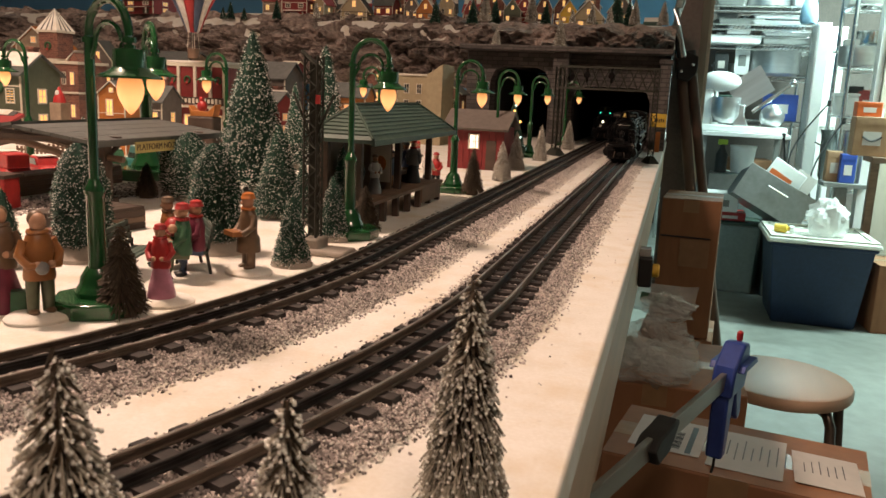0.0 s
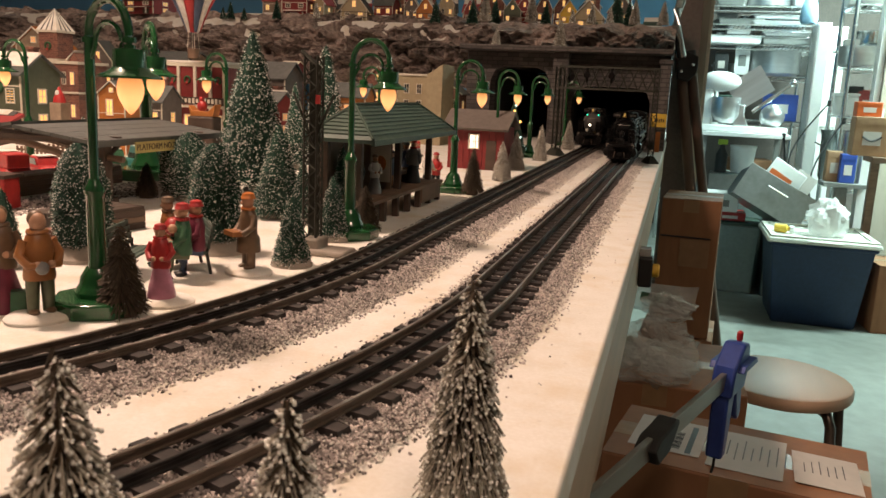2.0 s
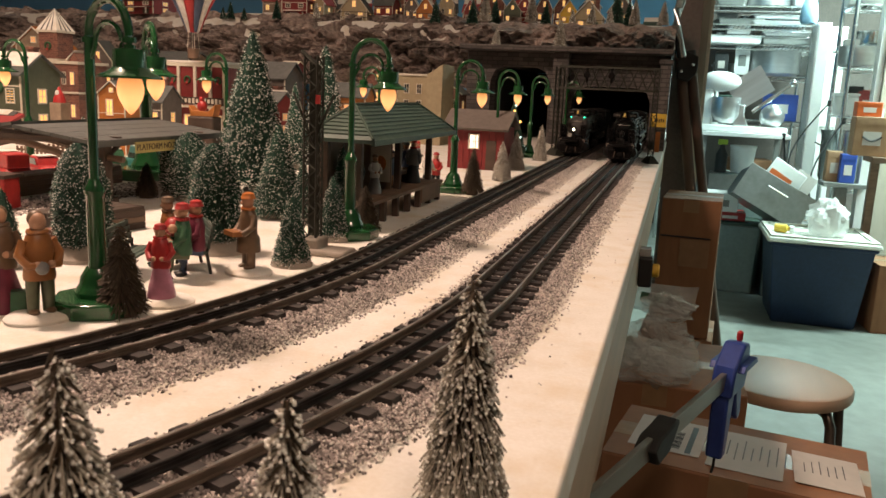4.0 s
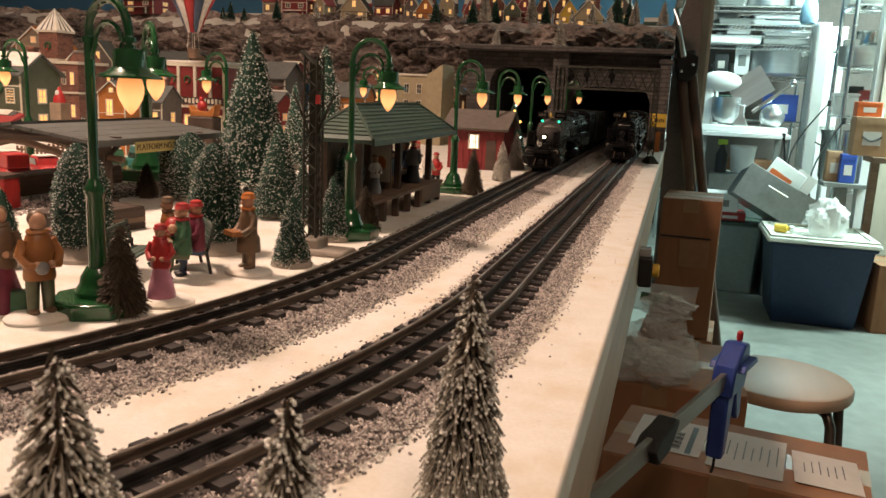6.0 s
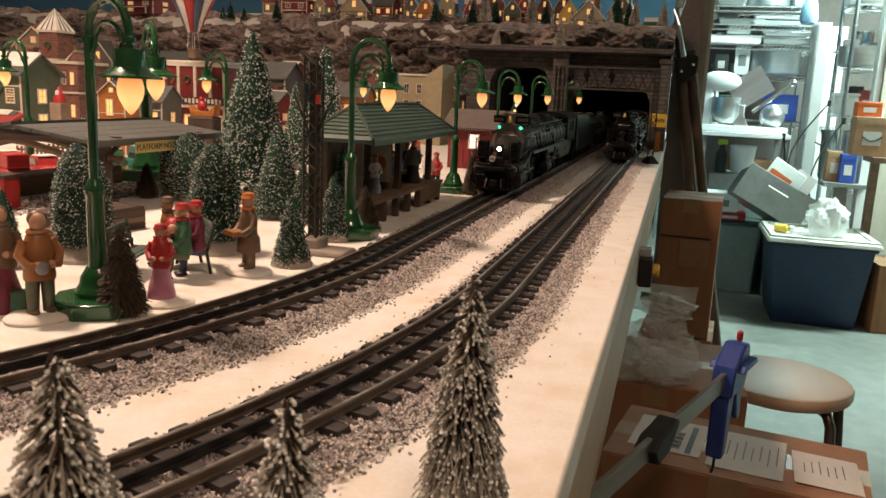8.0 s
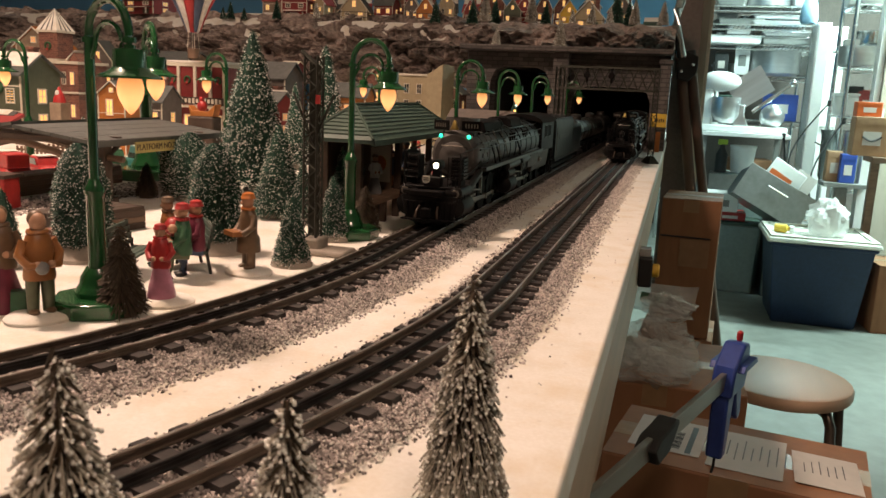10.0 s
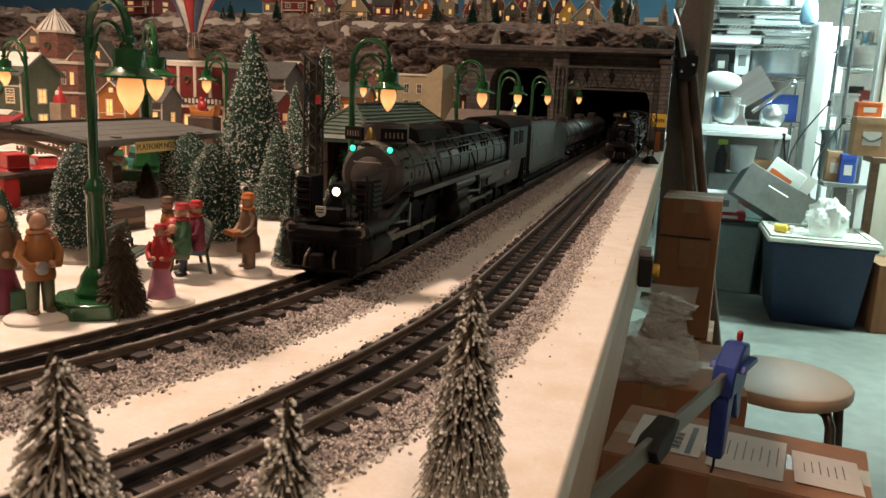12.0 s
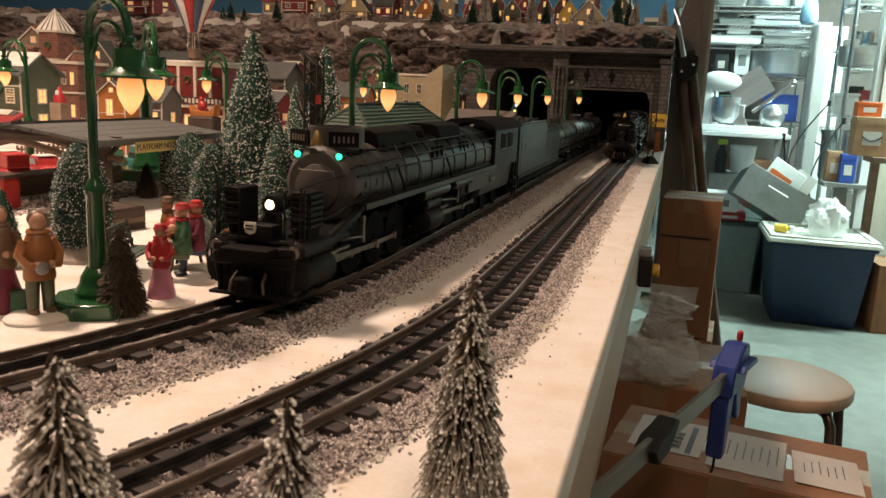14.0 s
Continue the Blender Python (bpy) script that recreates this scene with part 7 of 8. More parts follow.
def beside_table():
    # tall box on the floor with an open front flap
    x0, x1 = -0.0109, 0.1765
    zb = 0.3150
    h = 0.7775 - zb
    carton((x0 + x1) / 2 - 0.01, 2.85, 0, 0.24, 0.28, zb - 0.002, -4, "squat brown box under the tall box", False)
    w = x1 - x0
    t = carton((x0 + x1) / 2, 2.85, zb, w, 0.26, h, -4, "tall brown cardboard box with a cut front and shiny tape")
    part("front_flap", Mb().box((w * 0.12, -0.137, h * 0.62), (w * 0.50, 0.004, h * 0.20)), M_CARDIN, t, "paler folded cardboard flap")
    part("cut_edge", Mb().box((-w * 0.05, -0.1310, h * 0.73), (w * 0.85, 0.002, 0.006)), M_INK, t)
    # boxes under the bags
    carton(0.0013, 1.78, 0, 0.36, 0.34, 0.52, 3, "wide brown cardboard box below the clear bags")
    # labelled parcel in front, resting on another box
    carton(0.140, 1.165, 0, 0.33, 0.26, 0.44, -9, "plain brown cardboard box below the labelled parcel", False)
    t = carton(0.128, 1.155, 0.44, 0.345, 0.20, 0.16, -9, "taped brown parcel with white shipping labels", True)
    z = 0.1618
    lab = part("shipping_label", Mb().box((-0.095, 0.005, z), (0.10, 0.12, 0.0006)), M_PAPER, t, "white shipping label with bar code")
    for k in range(13):
        part("code_bar", Mb().box((-0.100, -0.040 + k * 0.005, z + 0.0006), (0.052, 0.0012 + 0.0014 * (k % 3), 0.0004)), M_INK, lab)
    part("code_block", Mb().box((-0.062, 0.0, z + 0.0006), (0.008, 0.10, 0.0004)), M_INK, lab)
    lab = part("return_label", Mb().box((0.015, -0.004, z), (0.10, 0.135, 0.0006)), M_PAPER, t, "white return label with printed lines")
    for k in range(9):
        part("text_bar", Mb().box((-0.022 + k * 0.011, -0.005 + 0.01 * (k % 2), z + 0.0006), (0.0016, 0.045 + 0.008 * (k % 4), 0.0004)), M_INK, lab)
    lab = part("paper_slip", Mb().box((0, 0, 0), (0.085, 0.105, 0.0006)), M_PAPER, t, "creased paper slip with small print", m=pose(0.118, -0.012, z + 0.001, 0, 2, 4))
    for k in range(6):
        part("text_bar", Mb().box((-0.028 + k * 0.010, 0.004 * (k % 3), 0.0006), (0.0012, 0.030 + 0.006 * (k % 3), 0.0004)), M_INK, lab)
    # clear bags
    for k, (r, sx, sz) in enumerate(((0.062, 1.15, 0.8), (0.065, 1.2, 0.55), (0.050, 1.1, 0.55))):
        pos = ((0.0085, 1.7200, 0.5729), (-0.0022, 1.6600, 0.5425), (0.0188, 1.8000, 0.6384))[k]
        mb = Mb()
        nu, nv = 34, 20
        for j in range(nv + 1):
            for i in range(nu):
                a, b = 2 * math.pi * i / nu, math.pi * j / nv
                d = Vector((math.sin(b) * math.cos(a), math.sin(b) * math.sin(a), math.cos(b)))
                q = 1 + 0.45 * noise.noise(d * 2.6 + Vector((k * 9, 0, 0))) + 0.2 * abs(noise.noise(d * 6 + Vector((k * 5, 1, 0))))
                mb.v.append((d.x * r * sx * q, d.y * r * q, d.z * r * sz * q))
        for j in range(nv):
            mb.f += [(j * nu + i, j * nu + (i + 1) % nu, (j + 1) * nu + (i + 1) % nu, (j + 1) * nu + i) for i in range(nu)]
        t = tagged(part("plastic_bag", mb, M_FILM, smooth=0, m=Matrix.Translation(pos)), "crumpled clear plastic bag on the cardboard boxes", "bag", "plastic bags")
    t = thing("zip_bag", "clear zip bag with green and dark printing", "bag", Matrix.Translation((0.0032, 1.8600, 0.6349)) @ pose(0, 0, 0, -18, 8, -6), "plastic bags")
    sheet_mb = Mb()
    for i in range(13):
        for j in range(7):
            sheet_mb.v.append((-0.075 + 0.0125 * i, 0.006 * math.sin(i * 0.9 + j), -0.03 + 0.011 * j + (0.02 * (i / 12) ** 2)))
    sheet_mb.f = [(i * 7 + j, (i + 1) * 7 + j, (i + 1) * 7 + j + 1, i * 7 + j + 1) for i in range(12) for j in range(6)]
    f = part("film", sheet_mb, M_FILM, t)
    f.modifiers.new("thick", "SOLIDIFY").thickness = 0.002
    part("green_print", Mb().box((-0.02, -0.010, 0.005), (0.05, 0.001, 0.016)), CLOTH["green"], t)
    part("dark_print", Mb().box((0.022, -0.011, 0.006), (0.016, 0.001, 0.020)), M_INK, t)
    # push button on the edge board
    p = Vector((-0.0378, 1.1900, 0.8436))
    t = thing("panel_switch", "black panel switch with a yellow knob on the edge board", "switch", pose(EDGE + 0.001, p.y, p.z))
    part("housing", Mb().box((0.010, 0, 0), (0.020, 0.030, 0.044)), M_RUBBER, t, bevel=0.003)
    part("knob", Mb().lathe([(0.010, 0), (0.010, 0.008), (0.008, 0.010)], 16, m=pose(0.020, 0, 0.002, 0, 90)), M_YELLOW, t, "yellow knob")
    part("bracket", Mb().box((0.008, 0.004, 0.028), (0.016, 0.022, 0.012)), M_ALU, t, bevel=0.001)


beside_table()


def stool():
    cx, cy, zs, r = 0.275, 1.846, 0.50, 0.152
    t = thing("round_stool", "round stool with a pale wooden seat and bent metal legs", "stool", pose(cx, cy, 0))
    part("seat", Mb().lathe([(r - 0.010, zs - 0.030), (r - 0.003, zs - 0.027), (r, zs - 0.020), (r, zs - 0.008), (r - 0.003, zs - 0.002), (r - 0.010, zs)], 64), M_BIRCH, t, "pale round birch seat")
    for k in range(4):
        a = math.radians((-48, 16, 118, 212)[k])
        ca, sa = math.cos(a), math.sin(a)
        path = [((r - 0.075) * ca, (r - 0.075) * sa, zs - 0.034), ((r - 0.045) * ca, (r - 0.045) * sa, zs - 0.034), ((r - 0.022) * ca, (r - 0.022) * sa, zs - 0.042), ((r - 0.010) * ca, (r - 0.010) * sa, zs - 0.065), ((r + 0.03) * ca, (r + 0.03) * sa, 0.012)]
        leg = part("leg", Mb().tube(path, 0.011, 12), M_STOOLLEG, t, "bent dark metal leg")
        part("foot_cap", Mb().cone(((r + 0.030) * ca, (r + 0.030) * sa, 0.0), ((r + 0.030) * ca, (r + 0.030) * sa, 0.016), 0.0135, n=12), M_RUBBER, leg)


stool()


def clamp():
    # bar clamp gripping the edge of the table
    a, b = Vector((-0.0324, 0.5575, 0.80)), Vector((0.0904, 0.9095, 0.80))
    d = (b - a).normalized()
    L = (b - a).length
    t = thing("bar_clamp", "blue trigger bar clamp with a steel bar and black jaw", "clamp", Matrix.Translation(a) @ Matrix.Rotation(math.atan2(d.y, d.x), 4, "Z"))
    part("bar", Mb().box((L / 2 - 0.03, 0, 0), (L + 0.05, 0.006, 0.019)), M_STEELBAR, t, "plain steel bar", bevel=0.001)
    part("jaw", Mb().prism([(L * 0.30, -0.014), (L * 0.30 + 0.026, -0.010), (L * 0.30 + 0.046, 0.010), (L * 0.30 + 0.044, 0.015), (L * 0.30 + 0.026, 0.012), (L * 0.30, 0.010), (L * 0.30 - 0.012, 0.002)], -0.010, 0.010), M_RUBBER, t, "black sliding jaw", bevel=0.002)
    x = L - 0.035
    body = part("clamp_body", Mb().prism([(x - 0.022, -0.016), (x + 0.030, -0.016), (x + 0.042, 0.012), (x + 0.036, 0.034), (x + 0.018, 0.036), (x - 0.012, 0.016)], -0.012, 0.012), M_BLUECLAMP, t, "blue nylon clamp body", bevel=0.003)
    part("wing_plate", Mb().prism([(x - 0.006, 0.010), (x + 0.050, 0.010), (x + 0.044, 0.017), (x + 0.0, 0.017)], -0.019, 0.019), M_BLUECLAMP, body, bevel=0.001)
    part("trigger", Mb().prism([(x + 0.012, -0.014), (x + 0.036, -0.014), (x + 0.044, -0.050), (x + 0.036, -0.058), (x + 0.024, -0.050)], -0.008, 0.008), M_BLUECLAMP, t, "blue squeeze trigger", bevel=0.003)
    part("handle", Mb().prism([(x - 0.020, -0.012), (x + 0.006, -0.014), (x - 0.006, -0.084), (x - 0.021, -0.086)], -0.009, 0.009), M_BLUECLAMP, t, "long blue handle", bevel=0.003)
    part("release_tip", Mb().lathe([(0.0025, 0), (0.0035, 0.003), (0.0035, 0.010), (0.001, 0.012)], 12, c=(x + 0.034, 0, 0.034)), CLOTH["red"], t, "red release tip")
    part("cord", Mb().tube([(x - 0.014, 0, -0.084), (x - 0.015, 0, -0.096), (x - 0.017, 0.001, -0.104)], 0.0016, 6), M_RUBBER, t)


clamp()


# ---- workshop behind ----
def tub():
    x0, x1 = 0.549, 0.965
    t = thing("storage_tub", "navy blue plastic storage tub with a cream lid", "storage tub", pose(0.758, 4.50, 0))
    part("tub_body", Mb().lathe([(0.27, 0), (0.28, 0.004), (0.335, 0.40), (0.345, 0.41)], 4, m=pose(0, 0, 0, 0, 0, 45) , sx=1.0, sy=1.0), M_TUBBLUE, t, "navy tapered tub", bevel=0.03, smooth=60)
    part("rim", Mb().box((0, 0, 0.415), (0.50, 0.50, 0.022)), M_TUBBLUE, t, bevel=0.008)
    lid = part("lid", Mb().box((0, 0, 0.437), (0.53, 0.53, 0.026), top=(0.97, 0.97)), M_TUBLID, t, "cream snap lid", bevel=0.008)
    part("lid_rim", Mb().box((0, -0.235, 0.454), (0.50, 0.03, 0.010)).box((0, 0.235, 0.454), (0.50, 0.03, 0.010)).box((-0.235, 0, 0.454), (0.03, 0.44, 0.010)).box((0.235, 0, 0.454), (0.03, 0.44, 0.010)), M_TUBLID, lid, bevel=0.003)
    part("latch", Mb().box((0.0, -0.268, 0.436), (0.16, 0.014, 0.014)), M_TUBLID, lid, bevel=0.002)
    # things on the lid
    mb = Mb()
    nu, nv, r = 32, 18, 0.085
    for j in range(nv + 1):
        for i in range(nu):
            a, b = 2 * math.pi * i / nu, math.pi * j / nv
            d = Vector((math.sin(b) * math.cos(a), math.sin(b) * math.sin(a), math.cos(b)))
            q = 1 + 0.4 * noise.noise(d * 2.2 + Vector((3, 3, 0))) + 0.25 * abs(noise.noise(d * 5))
            mb.v.append((d.x * r * 1.05 * q, d.y * r * q, max(0.0, (d.z * r * 1.15 * q + r * 0.9))))
    for j in range(nv):
        mb.f += [(j * nu + i, j * nu + (i + 1) % nu, (j + 1) * nu + (i + 1) % nu, (j + 1) * nu + i) for i in range(nu)]
    tagged(part("plastic_bag", mb, film_plastic("white_bag_film", 0.6), smooth=25, m=pose(0.7878, 4.42, 0.4505)), "crumpled whitish plastic bag on the tub lid", "bag", "plastic bags")
    t = thing("glue_bottle", "small yellow bottle lying on the tub lid", "bottle", pose(0.5819, 4.40, 0.474, 0, 0, -8))
    part("bottle", Mb().lathe([(0.008, -0.045), (0.022, -0.043), (0.022, 0.012), (0.012, 0.022), (0.012, 0.03)], 16, m=pose(0, 0, 0, 0, 90)), M_YELLOW, t)
    part("cap", Mb().lathe([(0.018, 0.030), (0.018, 0.050)], 14, m=pose(0, 0, 0, 0, 90)), M_WHITEPANEL, t)


tub()


def wire_shelf(name, label, x0, x1, y0, y1, heights, top):
    t = thing(name, label, "shelf", group="wire shelves")
    for x in (x0, x1):
        for y in (y0, y1):
            part("post", Mb().cone((x, y, 0), (x, y, top), 0.013, n=12), M_CHROME, t)
    for z in heights:
        sh = part("wire_deck", Mb().box(((x0 + x1) / 2, y0, z), (x1 - x0, 0.008, 0.008)).box(((x0 + x1) / 2, y0, z - 0.035), (x1 - x0, 0.006, 0.006)).box(((x0 + x1) / 2, y1, z), (x1 - x0, 0.008, 0.008)).box((x0, (y0 + y1) / 2, z), (0.008, y1 - y0, 0.008)).box((x1, (y0 + y1) / 2, z), (0.008, y1 - y0, 0.008)), M_CHROME, t)
        wires = Mb()
        n = int((x1 - x0) / 0.03)
        for k in range(n):
            x = x0 + (k + 0.5) * (x1 - x0) / n
            wires.box((x, (y0 + y1) / 2, z + 0.005), (0.004, y1 - y0, 0.004))
            wires.cone((x - 0.012, y0, z - 0.034), (x + 0.012, y0, z - 0.002), 0.0025, n=4, caps=False)
        tagged(part("deck_wire", wires, M_CHROME, sh), kind="stuff")
    return t


def clutter(kind, x, y, z, s, material, label, turn=0):
    """One piece of workshop clutter standing at (x, y, z)."""
    t = thing(kind, label, kind.split("_")[-1], pose(x, y, z, 0, 0, turn), "workshop clutter")
    if kind == "baking_pan":
        part("pan_body", Mb().box((0, 0, s[2] / 2), s, top=(1.1, 1.1)), material, t, bevel=0.008)
        part("pan_rim", Mb().box((0, 0, s[2]), (s[0] * 1.16, s[1] * 1.12, 0.006)), material, t, bevel=0.002)
    elif kind in ("stock_pot", "steel_bowl"):
        part("pot_body", Mb().lathe([(s[0] * 0.42, 0), (s[0] * 0.48, s[2] * 0.1), (s[0] * 0.5, s[2] * 0.9), (s[0] * 0.53, s[2]), (s[0] * 0.47, s[2]), (s[0] * 0.45, s[2] * 0.2)], 28), material, t)
        for q in (-1, 1):
            part("pot_handle", Mb().tube([(q * s[0] * 0.5, -0.03, s[2] * 0.7), (q * s[0] * 0.6, -0.03, s[2] * 0.74), (q * s[0] * 0.6, 0.03, s[2] * 0.74), (q * s[0] * 0.5, 0.03, s[2] * 0.7)], 0.005, 8), material, t)
    elif kind == "plastic_bin":
        part("bin_body", Mb().box((0, 0, s[2] / 2), s, top=(1.12, 1.12)), material, t, bevel=0.012)
        part("bin_lid", Mb().box((0, 0, s[2] + 0.008), (s[0] * 1.18, s[1] * 1.18, 0.018)), M_GREENROOF if material is M_TUBGREY else M_WHITEPANEL, t, bevel=0.005)
    elif kind == "spray_bottle":
        part("bottle_body", Mb().lathe([(s[0] * 0.5, 0), (s[0] * 0.5, s[2] * 0.55), (s[0] * 0.2, s[2] * 0.75), (s[0] * 0.2, s[2] * 0.85)], 16), material, t)
        part("bottle_top", Mb().box((0, 0, s[2] * 0.92), (s[0] * 0.8, s[0] * 0.4, s[2] * 0.16)), M_LIME, t, bevel=0.004)
    else:
        part("carton_body", Mb().box((0, 0, s[2] / 2), s), material, t, bevel=0.004)
        part("carton_flap", Mb().box((0, -s[1] / 2 - 0.001, s[2] * 0.88), (s[0] * 0.9, 0.002, s[2] * 0.16)), material, t)
        part("carton_label", Mb().box((0, -s[1] / 2 - 0.0012, s[2] * 0.45), (s[0] * 0.5, 0.002, s[2] * 0.35)), M_PAPER if material is not M_WHITEPANEL else M_GREYMETAL, t)
    return t


def workshop():
    Y = 6.6
    zs = [1.8113, 1.6773, 1.5342, 1.3070, 0.9714]
    x0, x1 = 0.2108, 0.9015
    wire_shelf("wire_shelf", "chrome wire shelf rack crowded with pans and boxes", x0 - 0.3, x1, Y, Y + 0.5, zs + [0.35], 2.4)
    sheet("rear_panel", (0.9, 7.4, 1.25), (2.4, 0.04, 2.49), M_GREYHOUSE, "grey panel behind the wire shelves", "wall")
    w = x1 - x0
    for k, (u, z, kind, s, material, label) in enumerate((
            (0.18, zs[0], "plastic_bin", (0.20, 0.3, 0.10), M_GREYMETAL, "grey plastic bin on the wire shelf"), (0.55, zs[0], "stock_pot", (0.36, 0.3, 0.12), M_ALU, "wide aluminium pot on the wire shelf"), (0.88, zs[0], "plastic_bin", (0.16, 0.3, 0.14), M_ALU, "metal bin on the wire shelf"),
            (0.25, zs[1], "baking_pan", (0.30, 0.30, 0.04), M_GREYMETAL, "dark baking pan on the wire shelf"), (0.66, zs[1], "baking_pan", (0.36, 0.30, 0.03), M_ALU, "stacked aluminium pans on the wire shelf"), (0.66, zs[1] + 0.042, "baking_pan", (0.36, 0.30, 0.03), M_ALU, "stacked aluminium pans on the wire shelf"),
            (0.22, zs[2], "baking_pan", (0.36, 0.34, 0.06), M_WHITEPANEL, "white enamel tray on the wire shelf"), (0.26, zs[2] + 0.08, "paper_carton", (0.17, 0.2, 0.09), M_ALU, "small silver carton on the wire tray"), (0.76, zs[2], "baking_pan", (0.32, 0.34, 0.05), M_GREYMETAL, "grey tray on the wire shelf"), (0.76, zs[2] + 0.062, "baking_pan", (0.30, 0.30, 0.03), M_ALU, "aluminium tray on the grey tray"),
            (0.12, zs[3], "paper_carton", (0.10, 0.2, 0.16), M_INK, "black carton on the wire shelf"), (0.34, zs[3], "paper_carton", (0.11, 0.15, 0.24), M_WHITEPANEL, "white carton standing on the wire shelf"), (0.70, zs[3], "stock_pot", (0.40, 0.3, 0.20), M_ALU, "large dull stock pot on the wire shelf"), (0.70, zs[3] + 0.20, "baking_pan", (0.22, 0.2, 0.07), M_ALU, "steel pan upon the stock pot"), (0.95, zs[3], "plastic_bin", (0.12, 0.2, 0.16), M_GREYMETAL, "grey bin on the wire shelf"),
            (0.2, zs[4], "plastic_bin", (0.25, 0.3, 0.16), M_TUBGREY, "grey green bin on the low shelf"), (0.8, zs[4], "paper_carton", (0.25, 0.3, 0.20), M_PACKBLUE, "blue carton on the low shelf"), (0.55, 0.36, "paper_carton", (0.3, 0.3, 0.30), M_CARD, "brown carton on the bottom shelf"))):
        clutter(kind, x0 + u * w, Y + 0.22, z + 0.008, s, material, label, (k * 31 % 16) - 8)
    rnd = random.Random(17)
    for z in zs[:4]:
        x = x0 + 0.03
        while x < x1 - 0.06:
            wd = rnd.uniform(0.07, 0.15)
            kind = rnd.choice(("steel_bowl", "baking_pan", "stock_pot", "paper_carton"))
            tone = rnd.choice((("aluminium", M_ALU), ("grey", M_GREYMETAL), ("chrome", M_CHROME), ("white", M_WHITEPANEL)))
            clutter(kind, x + wd / 2, Y + 0.40, z + 0.010, (wd, wd, rnd.uniform(0.05, 0.115)), tone[1], tone[0] + " " + kind.replace("_", " ") + " at the back of the wire shelf", rnd.uniform(-15, 15))
            x += wd * 1.25
    for a, b, sag in (((0.86, 5.28, 1.12), (0.70, 5.15, 0.62), 0.10), ((0.95, 5.26, 1.02), (0.80, 5.0, 0.50), 0.08), ((0.60, 5.0, 0.92), (0.62, 5.0, 0.50), -0.02)):
        cable = thing("power_cable", "black power cable hanging beside the wire rack", "cable", group="cables")
        p, q = Vector(a), Vector(b)
        part("cord", Mb().tube([p + (q - p) * (k / 12) + Vector((-sag * math.sin(math.pi * k / 12), 0, -abs(sag) * 0.4 * math.sin(math.pi * k / 12))) for k in range(13)], 0.005, 8), M_RUBBER, cable)
        part("plug", Mb().box(a, (0.02, 0.02, 0.035)), M_RUBBER, cable, bevel=0.003)
    # white uprights and the lit right-hand rack
    t = thing("white_cabinet", "tall narrow white cabinet side", "cabinet", pose(0.8890, 6.12, 0))
    part("cabinet_side", Mb().box((0, 0, 0.0 + 1.6493 / 2), (0.0847, 0.25, 1.6493)), M_WHITEPANEL, t, bevel=0.004)
    part("edge_strip", Mb().box((-0.0847 / 2 + 0.006, -0.127, 1.6493 / 2), (0.012, 0.006, 1.6493 * 0.98)), M_ALU, t)
    t = thing("white_cabinet", "white wall cabinet behind the wire rack", "cabinet", pose(1.0062, 6.45, 0))
    part("cabinet_body", Mb().box((0, 0, 1.6514 / 2), (0.16, 0.3, 1.6514)), M_WHITEPANEL, t, bevel=0.004)
    part("cabinet_door", Mb().box((0, -0.157, 1.6514 - 0.36), (0.148, 0.012, 0.66)), M_WHITEPANEL, t, bevel=0.003)
    xa, xb = 0.9459, 1.2117
    zr = [1.6889, 1.3361, 1.0414, 0.6324]
    wire_shelf("wire_shelf", "chrome wire rack with pots beside the doorway", xa, xb + 0.15, 5.3, 5.75, zr, 2.35)
    for k, (u, z, kind, s, material, label) in enumerate(((0.3, zr[1], "steel_bowl", (0.24, 0.2, 0.12), M_ALU, "shiny steel bowl on the wire rack"), (0.55, zr[1] + 0.13, "steel_bowl", (0.20, 0.2, 0.08), M_CHROME, "shiny steel bowl on the wire rack"), (0.1, zr[1], "paper_carton", (0.09, 0.1, 0.16), M_WHITEPANEL, "white carton on the wire rack"),
            (0.3, zr[2], "paper_carton", (0.10, 0.1, 0.18), M_INK, "dark carton on the wire rack"), (0.6, zr[2], "paper_carton", (0.12, 0.12, 0.16), M_REDROOF, "dull red carton on the wire rack"), (0.15, zr[2], "plastic_bin", (0.12, 0.14, 0.12), M_WHITEPANEL, "white bin on the wire rack"),
            (0.25, zr[3], "stock_pot", (0.27, 0.27, 0.32), M_CHROME, "tall shiny steel urn on the wire rack"), (0.15, zr[0], "plastic_bin", (0.14, 0.2, 0.10), M_WHITEPANEL, "white bin on top of the wire rack"), (0.55, zr[0], "baking_pan", (0.22, 0.25, 0.05), M_ALU, "steel pan on top of the wire rack"))):
        clutter(kind, xa + u * (xb - xa), 5.5, z + 0.008, s, material, label, (k * 41 % 20) - 10)
    t = thing("spray_bag", "pale blue bag hanging on the rack", "bag", pose(0.7959, 6.1, 1.6493))
    part("bag_body", Mb().lathe([(0.05, 0), (0.06, 0.03), (0.05, 0.12), (0.03, 0.17), (0.01, 0.6)], 12), mat("pale_blue_film", (0.30, 0.52, 0.72), 0.4, grain=30, vary=0.2, bump=0.3), t)
    # doorway post, beige wall, parcels by the door
    sheet("doorway_post", (1.0413, 4.95, 0.55), (0.075, 0.10, 1.10), M_WHITEPANEL, "white painted doorway post", "post")
    sheet("doorway_trim", (1.0601 + 0.01, 5.15, 1.3), (0.03, 0.10, 2.58), M_WHITEPANEL, "white door trim", "trim")
    sheet("wall_beside_door", (1.0616 + 0.30, 5.12, 1.3), (0.55, 0.12, 2.59), M_BEIGE, "beige wall beside the doorway", "wall")
